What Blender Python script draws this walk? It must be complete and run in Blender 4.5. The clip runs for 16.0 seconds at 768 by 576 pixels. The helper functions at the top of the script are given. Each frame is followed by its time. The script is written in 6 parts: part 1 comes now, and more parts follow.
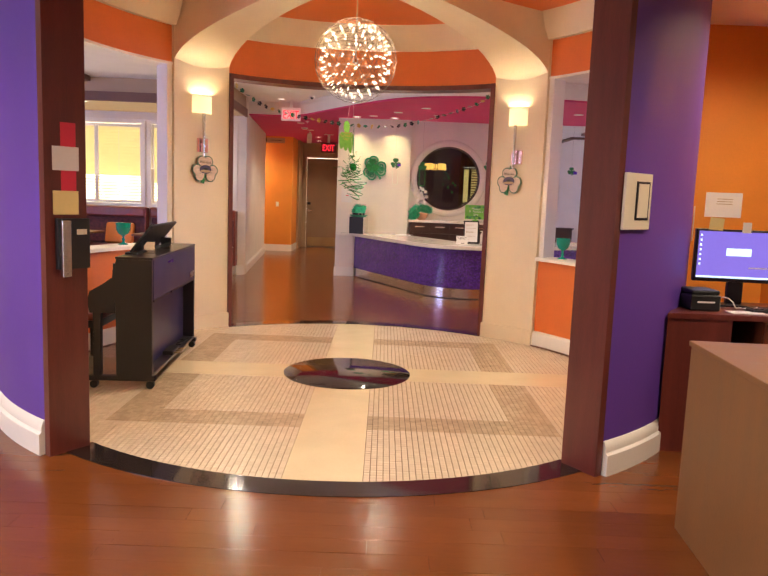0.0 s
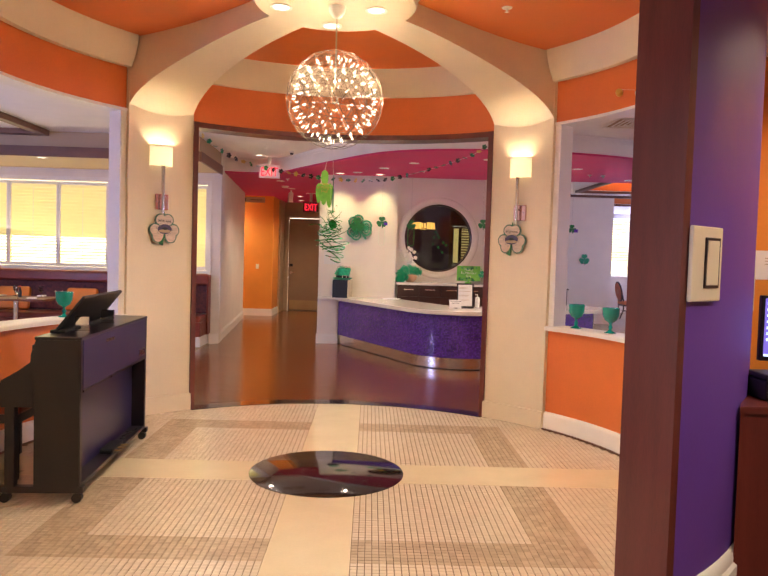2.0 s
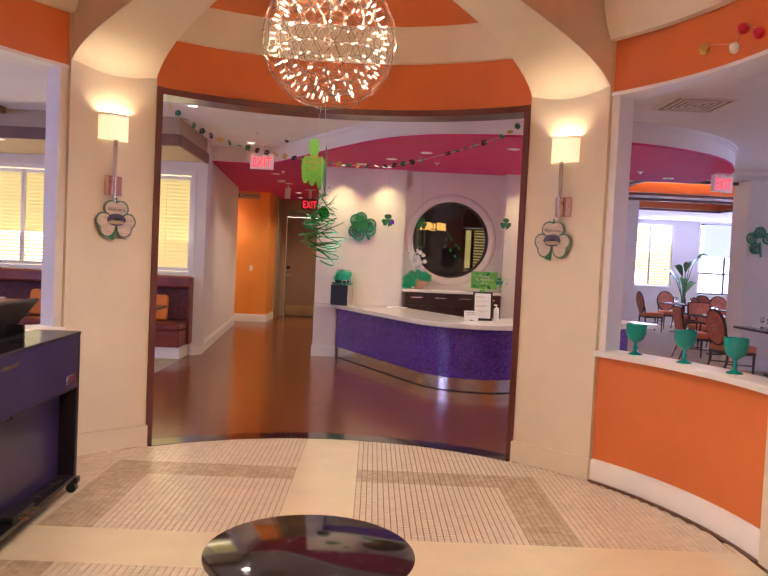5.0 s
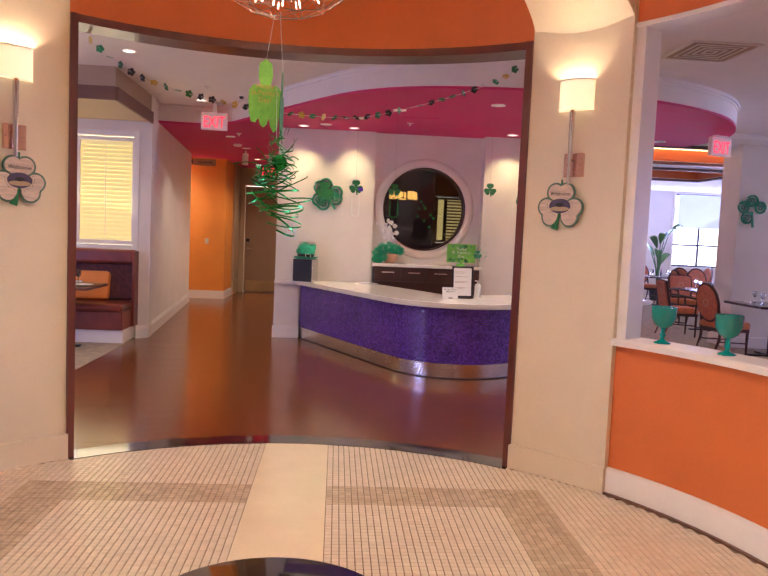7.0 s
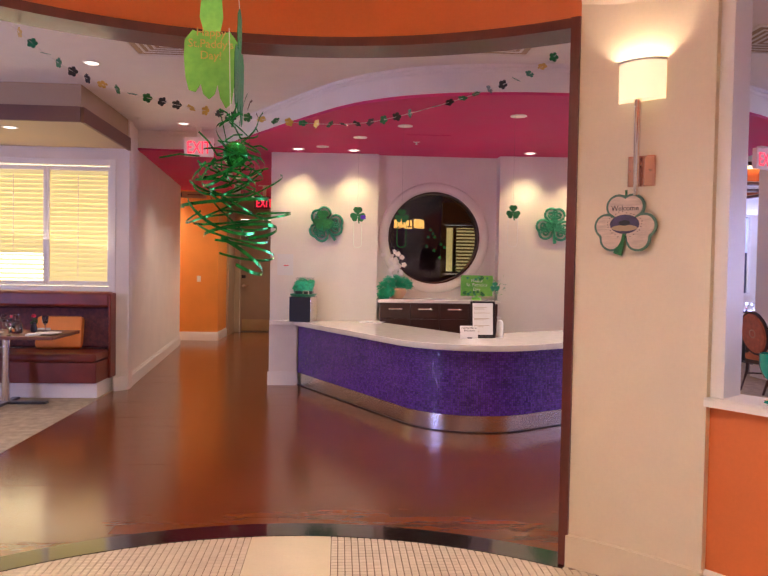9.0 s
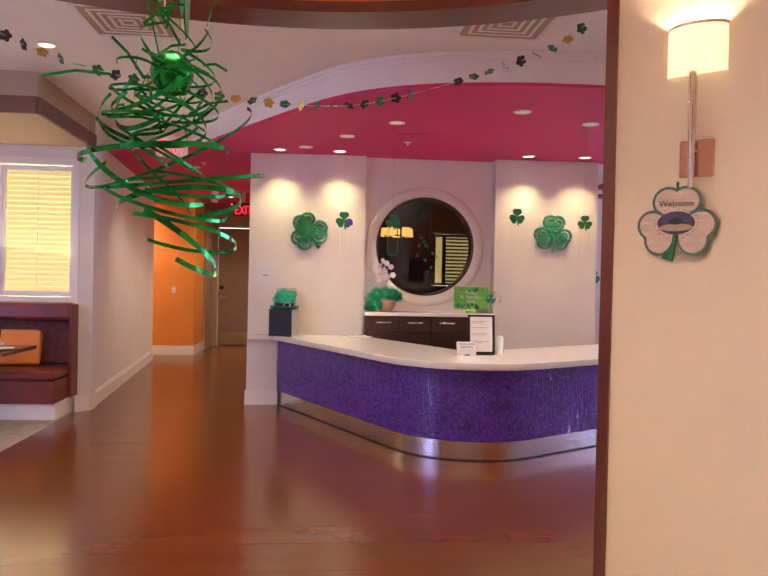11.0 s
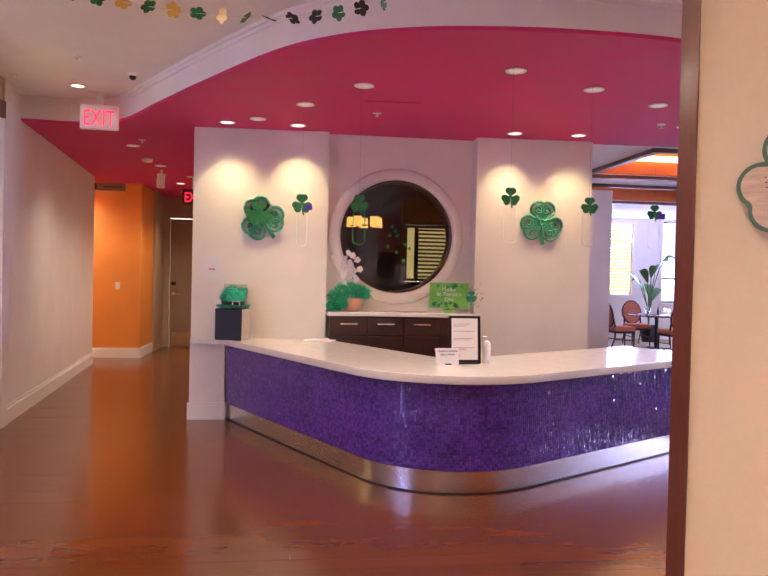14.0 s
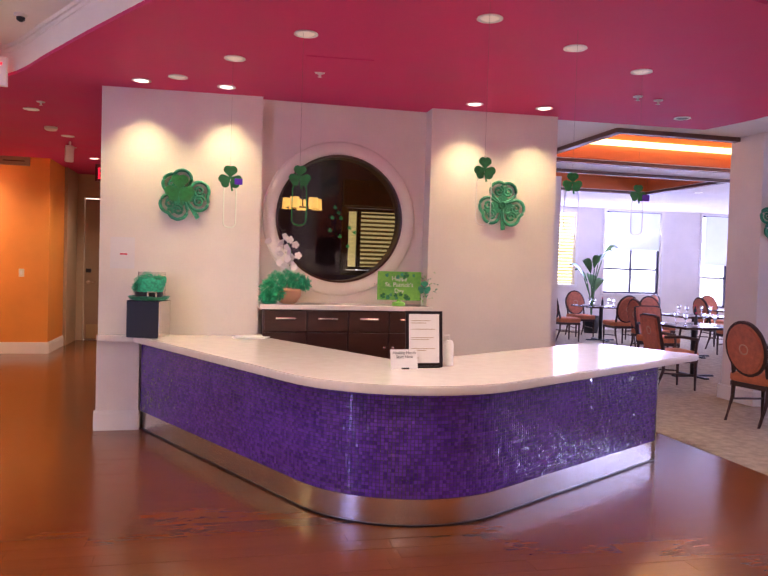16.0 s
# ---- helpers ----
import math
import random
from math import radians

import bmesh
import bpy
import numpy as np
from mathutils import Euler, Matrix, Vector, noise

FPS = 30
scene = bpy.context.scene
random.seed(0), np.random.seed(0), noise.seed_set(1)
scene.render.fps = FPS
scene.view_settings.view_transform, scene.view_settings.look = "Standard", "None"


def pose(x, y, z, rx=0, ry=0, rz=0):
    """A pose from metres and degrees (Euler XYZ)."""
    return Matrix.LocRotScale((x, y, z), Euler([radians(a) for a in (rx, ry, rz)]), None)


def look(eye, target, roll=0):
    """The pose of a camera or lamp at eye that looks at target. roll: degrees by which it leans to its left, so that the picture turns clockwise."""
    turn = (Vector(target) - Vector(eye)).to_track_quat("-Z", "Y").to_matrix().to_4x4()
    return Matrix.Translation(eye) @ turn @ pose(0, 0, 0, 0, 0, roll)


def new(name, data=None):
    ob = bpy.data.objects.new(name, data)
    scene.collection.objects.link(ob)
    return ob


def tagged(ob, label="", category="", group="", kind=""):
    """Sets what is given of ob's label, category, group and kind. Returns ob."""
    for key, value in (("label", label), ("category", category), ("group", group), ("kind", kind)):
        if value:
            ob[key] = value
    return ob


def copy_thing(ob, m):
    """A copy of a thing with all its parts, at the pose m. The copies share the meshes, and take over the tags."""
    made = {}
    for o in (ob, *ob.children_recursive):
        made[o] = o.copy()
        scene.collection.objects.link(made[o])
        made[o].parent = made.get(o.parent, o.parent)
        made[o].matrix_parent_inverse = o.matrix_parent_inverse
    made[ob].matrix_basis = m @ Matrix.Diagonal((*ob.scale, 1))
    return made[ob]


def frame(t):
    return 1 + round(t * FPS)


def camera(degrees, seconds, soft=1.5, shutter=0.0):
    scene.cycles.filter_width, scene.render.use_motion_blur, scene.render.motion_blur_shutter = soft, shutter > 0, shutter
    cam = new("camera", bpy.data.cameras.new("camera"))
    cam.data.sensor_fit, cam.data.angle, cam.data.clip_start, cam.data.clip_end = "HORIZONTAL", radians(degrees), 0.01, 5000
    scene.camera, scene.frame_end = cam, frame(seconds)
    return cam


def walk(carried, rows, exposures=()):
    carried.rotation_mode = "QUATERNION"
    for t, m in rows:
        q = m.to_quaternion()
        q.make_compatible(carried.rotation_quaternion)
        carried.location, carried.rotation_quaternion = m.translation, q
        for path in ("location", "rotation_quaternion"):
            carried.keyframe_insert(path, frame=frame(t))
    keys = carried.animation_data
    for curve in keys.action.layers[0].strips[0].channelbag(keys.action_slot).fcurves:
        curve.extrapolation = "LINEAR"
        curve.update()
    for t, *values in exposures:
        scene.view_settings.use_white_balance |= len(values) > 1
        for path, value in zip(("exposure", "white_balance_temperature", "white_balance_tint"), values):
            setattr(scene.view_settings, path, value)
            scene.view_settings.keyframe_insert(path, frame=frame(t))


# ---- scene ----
cam = camera(56.5, 16.0)
PATH = [
    (0, (0.244, 0.59, 1.53), (0.25, 2.574, 1.274), 2.2),
    (0.5, (0.211, 0.853, 1.562), (0.326, 2.842, 1.391), 0.3),
    (1, (0.215, 1.073, 1.553), (0.296, 3.068, 1.434), -0.0),
    (1.5, (0.243, 1.353, 1.551), (0.271, 3.352, 1.496), 2.0),
    (2, (0.241, 1.61, 1.542), (0.28, 3.608, 1.454), 1.7),
    (2.5, (0.222, 1.881, 1.539), (0.29, 3.877, 1.432), 2.0),
    (3, (0.201, 2.094, 1.535), (0.163, 4.089, 1.404), 1.5),
    (3.5, (0.237, 2.318, 1.531), (0.258, 4.318, 1.51), 2.1),
    (4, (0.236, 2.506, 1.531), (0.253, 4.504, 1.451), 2.4),
    (6.5, (0.203, 3.751, 1.524), (0.309, 5.746, 1.451), 2.7),
    (7, (0.187, 3.956, 1.513), (0.323, 5.945, 1.363), 2.5),
    (7.5, (0.206, 4.229, 1.504), (0.24, 6.228, 1.466), 2.8),
    (8, (0.227, 4.477, 1.488), (0.216, 6.472, 1.354), 3.5),
    (8.5, (0.207, 4.775, 1.501), (0.295, 6.773, 1.449), 2.7),
    (9, (0.201, 5.002, 1.513), (0.327, 6.998, 1.453), 1.0),
    (11.5, (0.166, 5.78, 1.474), (0.383, 7.768, 1.455), 1.8),
    (12, (0.169, 5.935, 1.462), (0.426, 7.917, 1.394), 2.3),
    (12.5, (0.22, 6.155, 1.461), (0.423, 8.145, 1.451), 2.5),
    (13, (0.263, 6.32, 1.47), (0.47, 8.307, 1.377), 3.1),
    (13.5, (0.283, 6.529, 1.46), (0.52, 8.514, 1.404), 2.2),
    (14, (0.294, 6.725, 1.473), (0.56, 8.707, 1.44), 1.3),
    (14.5, (0.304, 6.905, 1.465), (0.563, 8.888, 1.438), 1.5),
    (15, (0.337, 7.14, 1.478), (0.61, 9.12, 1.551), 2.3),
    (15.5, (0.353, 7.328, 1.456), (0.734, 9.29, 1.38), 3.8),
    (16, (0.338, 7.604, 1.467), (0.787, 9.552, 1.406), 1.7),
]
walk(cam, [(t, look(eye, target, roll)) for t, eye, target, roll in PATH], [(0, 0.92, 6950, 10), (2, 0.86, 6750, 10), (4, 0.68, 6450, 13), (9, 0.72, 6250, 20), (12, 0.84, 6250, 17), (16, 0.86, 6400, 24)])

# ---- world and light ----
world = bpy.data.worlds.new("sky")
scene.world = world
world.use_nodes = True
wn = world.node_tree.nodes
sky = wn.new("ShaderNodeTexSky")
sky.sky_type, sky.sun_disc, sky.sun_elevation, sky.sun_rotation = "NISHITA", False, radians(42), radians(60)
wn["Background"].inputs["Strength"].default_value = 0.12
world.node_tree.links.new(sky.outputs["Color"], wn["Background"].inputs["Color"])
sun = new("sun", bpy.data.lights.new("sun", "SUN"))
sun.data.energy, sun.data.angle, sun.data.color = 2.5, radians(0.6), (1.0, 0.95, 0.86)
sun.rotation_euler = (radians(48), 0, radians(150))

WARM, COOL = (1.0, 0.85, 0.67), (0.40, 0.46, 1.0)


def lamp(kind, at, power, colour=WARM, size=0.05, aim=None, cone=80, blend=1.0):
    data = bpy.data.lights.new(kind.lower() + "_light", kind)
    data.energy, data.color = power, colour
    if kind == "AREA":
        data.shape, (data.size, data.size_y) = "RECTANGLE", size
    else:
        data.shadow_soft_size = size
    if kind == "SPOT":
        data.spot_size, data.spot_blend = radians(cone), blend
    ob = new(kind.lower() + "_light", data)
    ob.matrix_world = look(at, aim or (at[0], at[1] + 0.001, at[2] - 1))
    return ob


# ---- materials ----
def surface(name, colour, rough=0.5, metal=0.0, var=0.12, scale=3.0, fine=60.0, bump=0.05, coat=0.0, rand=0.0, island=0.0,
            stretch=(1, 1, 1), glow=0.0, glow_colour=None, clear=0.0, blotch=None):
    """A painted, woven, stony or wooden surface: two scales of tone, fine relief."""
    m = bpy.data.materials.new(name)
    m.use_nodes = True
    n, k = m.node_tree.nodes, m.node_tree.links
    b = n["Principled BSDF"]
    geo, vm = n.new("ShaderNodeNewGeometry"), n.new("ShaderNodeVectorMath")
    vm.operation = "MULTIPLY"
    vm.inputs[1].default_value = stretch
    k.new(geo.outputs["Position"], vm.inputs[0])
    big, small = n.new("ShaderNodeTexNoise"), n.new("ShaderNodeTexNoise")
    big.inputs["Scale"].default_value, small.inputs["Scale"].default_value = scale, fine
    big.inputs["Detail"].default_value, small.inputs["Detail"].default_value = 5, 3
    k.new(vm.outputs[0], big.inputs["Vector"])
    k.new(vm.outputs[0], small.inputs["Vector"])
    add = n.new("ShaderNodeMath")
    add.operation = "MULTIPLY_ADD"
    k.new(small.outputs["Fac"], add.inputs[0])
    add.inputs[1].default_value = 0.4
    k.new(big.outputs["Fac"], add.inputs[2])
    last = add.outputs[0]
    if rand or island:
        extra = n.new("ShaderNodeMath")
        extra.operation = "MULTIPLY_ADD"
        if island:
            k.new(geo.outputs["Random Per Island"], extra.inputs[0])
        else:
            info = n.new("ShaderNodeObjectInfo")
            k.new(info.outputs["Random"], extra.inputs[0])
        extra.inputs[1].default_value = rand or island
        k.new(last, extra.inputs[2])
        last = extra.outputs[0]
    ramp = n.new("ShaderNodeMapRange")
    ramp.inputs["From Min"].default_value, ramp.inputs["From Max"].default_value = 0.4, 1.0 + (rand or island)
    k.new(last, ramp.inputs["Value"])
    mix = n.new("ShaderNodeMix")
    mix.data_type = "RGBA"
    dark = blotch or [c * (1 - var) for c in colour]
    mix.inputs["A"].default_value = (*dark, 1)
    mix.inputs["B"].default_value = (*[min(1, c * (1 + var)) for c in colour], 1)
    k.new(ramp.outputs[0], mix.inputs["Factor"])
    k.new(mix.outputs["Result"], b.inputs["Base Color"])
    rr = n.new("ShaderNodeMapRange")
    rr.inputs["To Min"].default_value, rr.inputs["To Max"].default_value = max(0.02, rough * 0.8), min(1, rough * 1.2)
    k.new(big.outputs["Fac"], rr.inputs["Value"])
    k.new(rr.outputs[0], b.inputs["Roughness"])
    b.inputs["Metallic"].default_value = metal
    b.inputs["Coat Weight"].default_value = coat
    b.inputs["Coat Roughness"].default_value = 0.12
    b.inputs["Transmission Weight"].default_value = clear
    if bump:
        bp = n.new("ShaderNodeBump")
        bp.inputs["Strength"].default_value, bp.inputs["Distance"].default_value = bump, 0.01
        k.new(small.outputs["Fac"], bp.inputs["Height"])
        k.new(bp.outputs[0], b.inputs["Normal"])
    if glow:
        b.inputs["Emission Color"].default_value = (*(glow_colour or colour), 1)
        b.inputs["Emission Strength"].default_value = glow
    return m


CREAM = surface("cream paint", (0.80, 0.68, 0.50), 0.55, var=0.05)
WHITE = surface("white trim paint", (0.86, 0.81, 0.74), 0.4, var=0.04)
WALL = surface("white wall paint", (0.84, 0.77, 0.68), 0.6, var=0.05)
CEIL = surface("white ceiling paint", (0.91, 0.86, 0.80), 0.8, var=0.04)
ORANGE = surface("orange wall paint", (0.76, 0.19, 0.045), 0.55, var=0.07)
AMBER = surface("amber orange paint", (0.78, 0.28, 0.04), 0.55, var=0.07)
PURPLE = surface("purple wall paint", (0.12, 0.045, 0.34), 0.5, var=0.08)
PINK = surface("raspberry ceiling paint", (0.64, 0.03, 0.16), 0.7, var=0.06)
MAHOG = surface("dark mahogany", (0.13, 0.025, 0.019), 0.35, var=0.3, scale=2, fine=40, stretch=(6, 6, 0.7), coat=0.3)
WALNUT = surface("dark walnut", (0.05, 0.016, 0.01), 0.35, var=0.3, scale=3, fine=40, stretch=(1, 5, 5), coat=0.3)
DESKWOOD = surface("reddish brown desk veneer", (0.16, 0.04, 0.016), 0.4, var=0.25, stretch=(1, 4, 6), coat=0.2)
OAK = surface("brown laminate", (0.19, 0.085, 0.03), 0.45, var=0.2, stretch=(3, 3, 0.5))
FASCIA = surface("brown soffit fascia", (0.16, 0.07, 0.04), 0.5, var=0.15)
TAUPE = surface("taupe soffit paint", (0.46, 0.33, 0.20), 0.6, var=0.06)
PLANK = surface("cherry wood plank", (0.165, 0.046, 0.011), 0.19, var=0.2, scale=1.4, fine=14, stretch=(0.9, 4, 1), rand=0.35, coat=0.08, bump=0.0)
PLANKS = surface("cherry wood planks", (0.165, 0.046, 0.011), 0.19, var=0.2, scale=1.4, fine=14, stretch=(0.9, 4, 1), island=0.35, coat=0.08, bump=0.0)
JOINT = surface("dark brown tile joint", (0.17, 0.115, 0.07), 0.85, var=0.2)
GROUT = surface("floor bedding", (0.48, 0.38, 0.27), 0.8)
TILE = surface("travertine mosaic tile", (0.72, 0.60, 0.45), 0.25, var=0.11, scale=5, fine=90, island=0.5, coat=0.2)
TILE_ONE = surface("single travertine tile", (0.72, 0.60, 0.45), 0.25, var=0.11, scale=5, fine=90, rand=0.5, coat=0.2)
TILE_BROWN = surface("brown emperador mosaic tile", (0.54, 0.42, 0.29), 0.25, var=0.22, scale=7, fine=90, island=0.7, coat=0.2)
LIMESTONE = surface("polished cream limestone", (0.80, 0.68, 0.46), 0.16, var=0.06, scale=4, coat=0.3, bump=0.01)
GRANITE = surface("polished black granite", (0.022, 0.014, 0.013), 0.06, var=0.4, scale=40, fine=300, coat=0.5, bump=0.0)
CARPET = surface("beige patterned carpet", (0.42, 0.34, 0.24), 0.95, var=0.35, scale=11, fine=240, bump=0.3)
QUARTZ = surface("white quartz", (0.85, 0.79, 0.70), 0.14, var=0.04, scale=12, coat=0.3, bump=0.0)
MOSAIC = surface("purple glass mosaic", (0.13, 0.045, 0.40), 0.12, var=0.6, scale=3, fine=50, island=0.8, coat=0.8, bump=0.0)
MOSAIC_ONE = surface("purple glass tile", (0.13, 0.045, 0.40), 0.12, var=0.6, scale=3, fine=50, rand=0.8, coat=0.8, bump=0.0)
STEEL = surface("brushed stainless steel", (0.74, 0.70, 0.66), 0.22, 1.0, var=0.06, fine=60, stretch=(1, 1, 14), bump=0.045)
WIRE = surface("thin grey steel wire", (0.20, 0.16, 0.12), 0.5, 1.0, var=0.04, bump=0)
COPPER = surface("rosy polished metal", (0.80, 0.50, 0.42), 0.1, 1.0, var=0.1, bump=0)
CHROME = surface("polished chrome", (0.75, 0.73, 0.70), 0.08, 1.0, var=0.04, bump=0)
BLACK = surface("black satin lacquer", (0.012, 0.008, 0.012), 0.3, var=0.3, coat=0.12, bump=0.01)
PIANO_BACK = surface("purple black piano back panel", (0.026, 0.018, 0.075), 0.32, var=0.25, fine=300, coat=0.15, bump=0.02)
PLASTIC = surface("black plastic", (0.015, 0.015, 0.016), 0.4, var=0.2)
BLACKBOX = surface("black satin riser", (0.007, 0.007, 0.007), 0.5, var=0.2, coat=0.0, bump=0)
LEATHER = surface("oxblood leather", (0.20, 0.030, 0.016), 0.35, var=0.25, scale=6, fine=120, bump=0.12)
TUFT = surface("patterned plum upholstery", (0.11, 0.03, 0.03), 0.7, var=0.7, scale=22, fine=200, bump=0.2, blotch=(0.03, 0.006, 0.02))
RUST = surface("rust orange upholstery", (0.62, 0.19, 0.075), 0.75, var=0.25, scale=14, fine=220, bump=0.2)
CHAIRBACK = surface("mauve brown chair fabric", (0.56, 0.17, 0.09), 0.7, var=0.25, scale=20, fine=220, bump=0.2)
RING = surface("pale gold woven motif", (0.62, 0.38, 0.24), 0.75, var=0.2, fine=220)
SATIN = surface("orange cushion satin", (0.80, 0.26, 0.05), 0.5, var=0.15, fine=200, bump=0.15)
TABLETOP = surface("dark table laminate", (0.06, 0.03, 0.028), 0.2, var=0.25, stretch=(1, 6, 1), coat=0.4)
# Slats carry a faint glow in place of daylight shining through them.
BLIND = surface("yellow shutter slat, glowing for daylight", (0.85, 0.74, 0.36), 0.5, var=0.05, glow=0.22, glow_colour=(1.0, 0.85, 0.33))
BLIND_LOW = surface("bright window behind slats", (0.95, 0.92, 0.75), 0.5, var=0.03, glow=2.2, glow_colour=(1.0, 0.95, 0.66))
# Shade cloth emits a little blue so that it looks backlit.
SHEER = surface("pale blue roller shade, glowing for daylight", (0.55, 0.62, 0.75), 0.9, var=0.05, fine=300, glow=0.30, glow_colour=(0.66, 0.74, 1.0))
WINFRAME = surface("dark bronze window frame", (0.05, 0.04, 0.10), 0.4, var=0.2)
SHADE = surface("lit linen lamp shade", (0.95, 0.86, 0.62), 0.8, var=0.05, fine=260, glow=0.55, glow_colour=(1.0, 0.80, 0.46))
BULB = surface("lit lamp bulb", (1, 0.95, 0.85), 0.3, var=0.0, glow=2.6, glow_colour=(1.0, 0.84, 0.58), bump=0)
LENS_DIM = surface("dim frosted downlight lens", (0.82, 0.76, 0.66), 0.35, var=0.04, glow=0.14, glow_colour=(1.0, 0.86, 0.66), bump=0)
LENS = surface("lit downlight lens", (1, 0.96, 0.88), 0.3, var=0.0, glow=1.8, glow_colour=(1.0, 0.90, 0.74), bump=0)
COVE = surface("lit cove strip", (1, 0.85, 0.5), 0.3, var=0.0, glow=3.0, glow_colour=(1.0, 0.66, 0.28), bump=0)
REDGLOW = surface("lit red exit letters", (0.9, 0.05, 0.06), 0.4, var=0.0, glow=1.3, glow_colour=(1.0, 0.02, 0.05), bump=0)
EXITBOX = surface("pale exit sign housing", (0.86, 0.76, 0.72), 0.4, var=0.03, glow=0.07, glow_colour=(1.0, 0.55, 0.5))
SCREEN = surface("lit violet screen", (0.1, 0.08, 0.3), 0.2, var=0.1, glow=0.55, glow_colour=(0.22, 0.16, 0.75))
SCREENBAR = surface("lit pale screen field", (0.6, 0.7, 0.95), 0.2, var=0.0, glow=0.8, glow_colour=(0.5, 0.68, 1.0))
GREEN = surface("green glitter foam", (0.012, 0.17, 0.045), 0.45, var=0.5, scale=30, fine=400, bump=0.3)
LIME = surface("lime green card", (0.22, 0.52, 0.08), 0.5, var=0.4, scale=5, blotch=(0.05, 0.35, 0.05))
MINT = surface("sea green glitter swirl", (0.03, 0.30, 0.16), 0.35, var=0.5, scale=40, fine=400, bump=0.3)
GOLD = surface("gold foil clover", (0.72, 0.50, 0.12), 0.35, 0.4, var=0.2)
FOIL = surface("green metallic tinsel", (0.015, 0.30, 0.06), 0.16, 0.8, var=0.5, scale=20, bump=0.0)
GOBLET = surface("teal plastic goblet", (0.0, 0.40, 0.32), 0.12, var=0.15, coat=0.5, bump=0, clear=0.25)
LEAF = surface("houseplant leaf", (0.05, 0.16, 0.035), 0.4, var=0.4, fine=90)
FERN = surface("green feather fluff", (0.02, 0.50, 0.25), 0.5, var=0.5, scale=30)
PETAL = surface("white orchid petal", (0.86, 0.78, 0.74), 0.5, var=0.06)
CLAY = surface("terracotta pot", (0.62, 0.33, 0.18), 0.6, var=0.12)
PAPER = surface("white paper", (0.82, 0.79, 0.76), 0.7, var=0.03)
NOTE = surface("yellow sticky note", (0.85, 0.70, 0.30), 0.7, var=0.04)
RED = surface("red card", (0.75, 0.03, 0.07), 0.5, var=0.06)
INK = surface("dark printing ink", (0.03, 0.03, 0.035), 0.6, var=0.1)
BEAD = surface("pearly bead", (0.88, 0.94, 0.78), 0.2, var=0.1, bump=0)
BEADS_GREEN = surface("green bead", (0.05, 0.45, 0.14), 0.2, var=0.1, bump=0)
VIOLETGREY = surface("dark violet print", (0.075, 0.06, 0.12), 0.6, var=0.5, scale=25, fine=120)
VIOLET = surface("violet ribbon", (0.10, 0.02, 0.45), 0.4, var=0.2)
GREENGREY = surface("dull green edge paint", (0.10, 0.20, 0.14), 0.7, var=0.2)
GREYBOARD = surface("pale wooden plaque", (0.66, 0.52, 0.42), 0.7, var=0.25, scale=12, stretch=(1, 1, 6))
DOOR = surface("taupe painted door", (0.34, 0.22, 0.13), 0.4, var=0.08)
BRASS = surface("dull brass plate", (0.50, 0.36, 0.18), 0.3, 0.9, var=0.15)
SWITCH = surface("ivory switch plate", (0.80, 0.72, 0.56), 0.35, var=0.03)
GILT = surface("dark gilded shutter slat", (0.30, 0.17, 0.05), 0.5, var=0.15)
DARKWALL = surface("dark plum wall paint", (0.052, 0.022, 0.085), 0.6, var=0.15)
AMBERSHADE = surface("lit amber lamp shade", (0.9, 0.6, 0.2), 0.7, var=0.05, glow=0.75, glow_colour=(1.0, 0.55, 0.12))
OUTDOOR = surface("bright haze outdoors", (0.9, 0.95, 1.0), 0.9, var=0.05, scale=0.4, glow=2.2, glow_colour=(0.82, 0.88, 1.0))
CUTGLASS = bpy.data.materials.new("clear glass")
CUTGLASS.use_nodes = True
cg = CUTGLASS.node_tree.nodes["Principled BSDF"]
cg.inputs["Transmission Weight"].default_value, cg.inputs["Roughness"].default_value, cg.inputs["IOR"].default_value = 1.0, 0.02, 1.45


# ---- building helpers ----
def link(name, bm, material, parent=None, smooth=False, matrix=None):
    me = bpy.data.meshes.new(name)
    if bm.faces:
        bmesh.ops.recalc_face_normals(bm, faces=bm.faces[:])
    bm.to_mesh(me)
    bm.free()
    me.materials.append(material)
    if smooth:
        me.polygons.foreach_set("use_smooth", [True] * len(me.polygons))
        me.set_sharp_from_angle(angle=radians(40))
    ob = new(name, me)
    if parent:
        ob.parent = parent
    if matrix:
        ob.matrix_basis = matrix
    return ob


def part(name, bm, material, parent, label="", smooth=False, matrix=None):
    ob = link(name, bm, material, parent, smooth, matrix)
    return tagged(ob, label=label) if label else ob


def structure(name, bm, material, label, category="", smooth=False):
    return tagged(link(name, bm, material, None, smooth), label, category or name.split("_")[0], "", "structure")


def thing(name, at, turn, label, category, group=""):
    ob = new(name)
    ob.matrix_basis = pose(*at, 0, 0, turn)
    return tagged(ob, label, category, group)


def box(x0, x1, y0, y1, z0, z1, bevel=0.0, bm=None, m=None):
    own = bmesh.new()
    v = bmesh.ops.create_cube(own, size=1)["verts"]
    bmesh.ops.transform(own, matrix=Matrix.Translation(((x0 + x1) / 2, (y0 + y1) / 2, (z0 + z1) / 2)) @ Matrix.Diagonal((abs(x1 - x0), abs(y1 - y0), abs(z1 - z0), 1)), verts=v)
    if bevel:
        bmesh.ops.bevel(own, geom=own.edges[:], offset=bevel, segments=2, affect="EDGES", profile=0.5)
    return merge(bm, own, m)


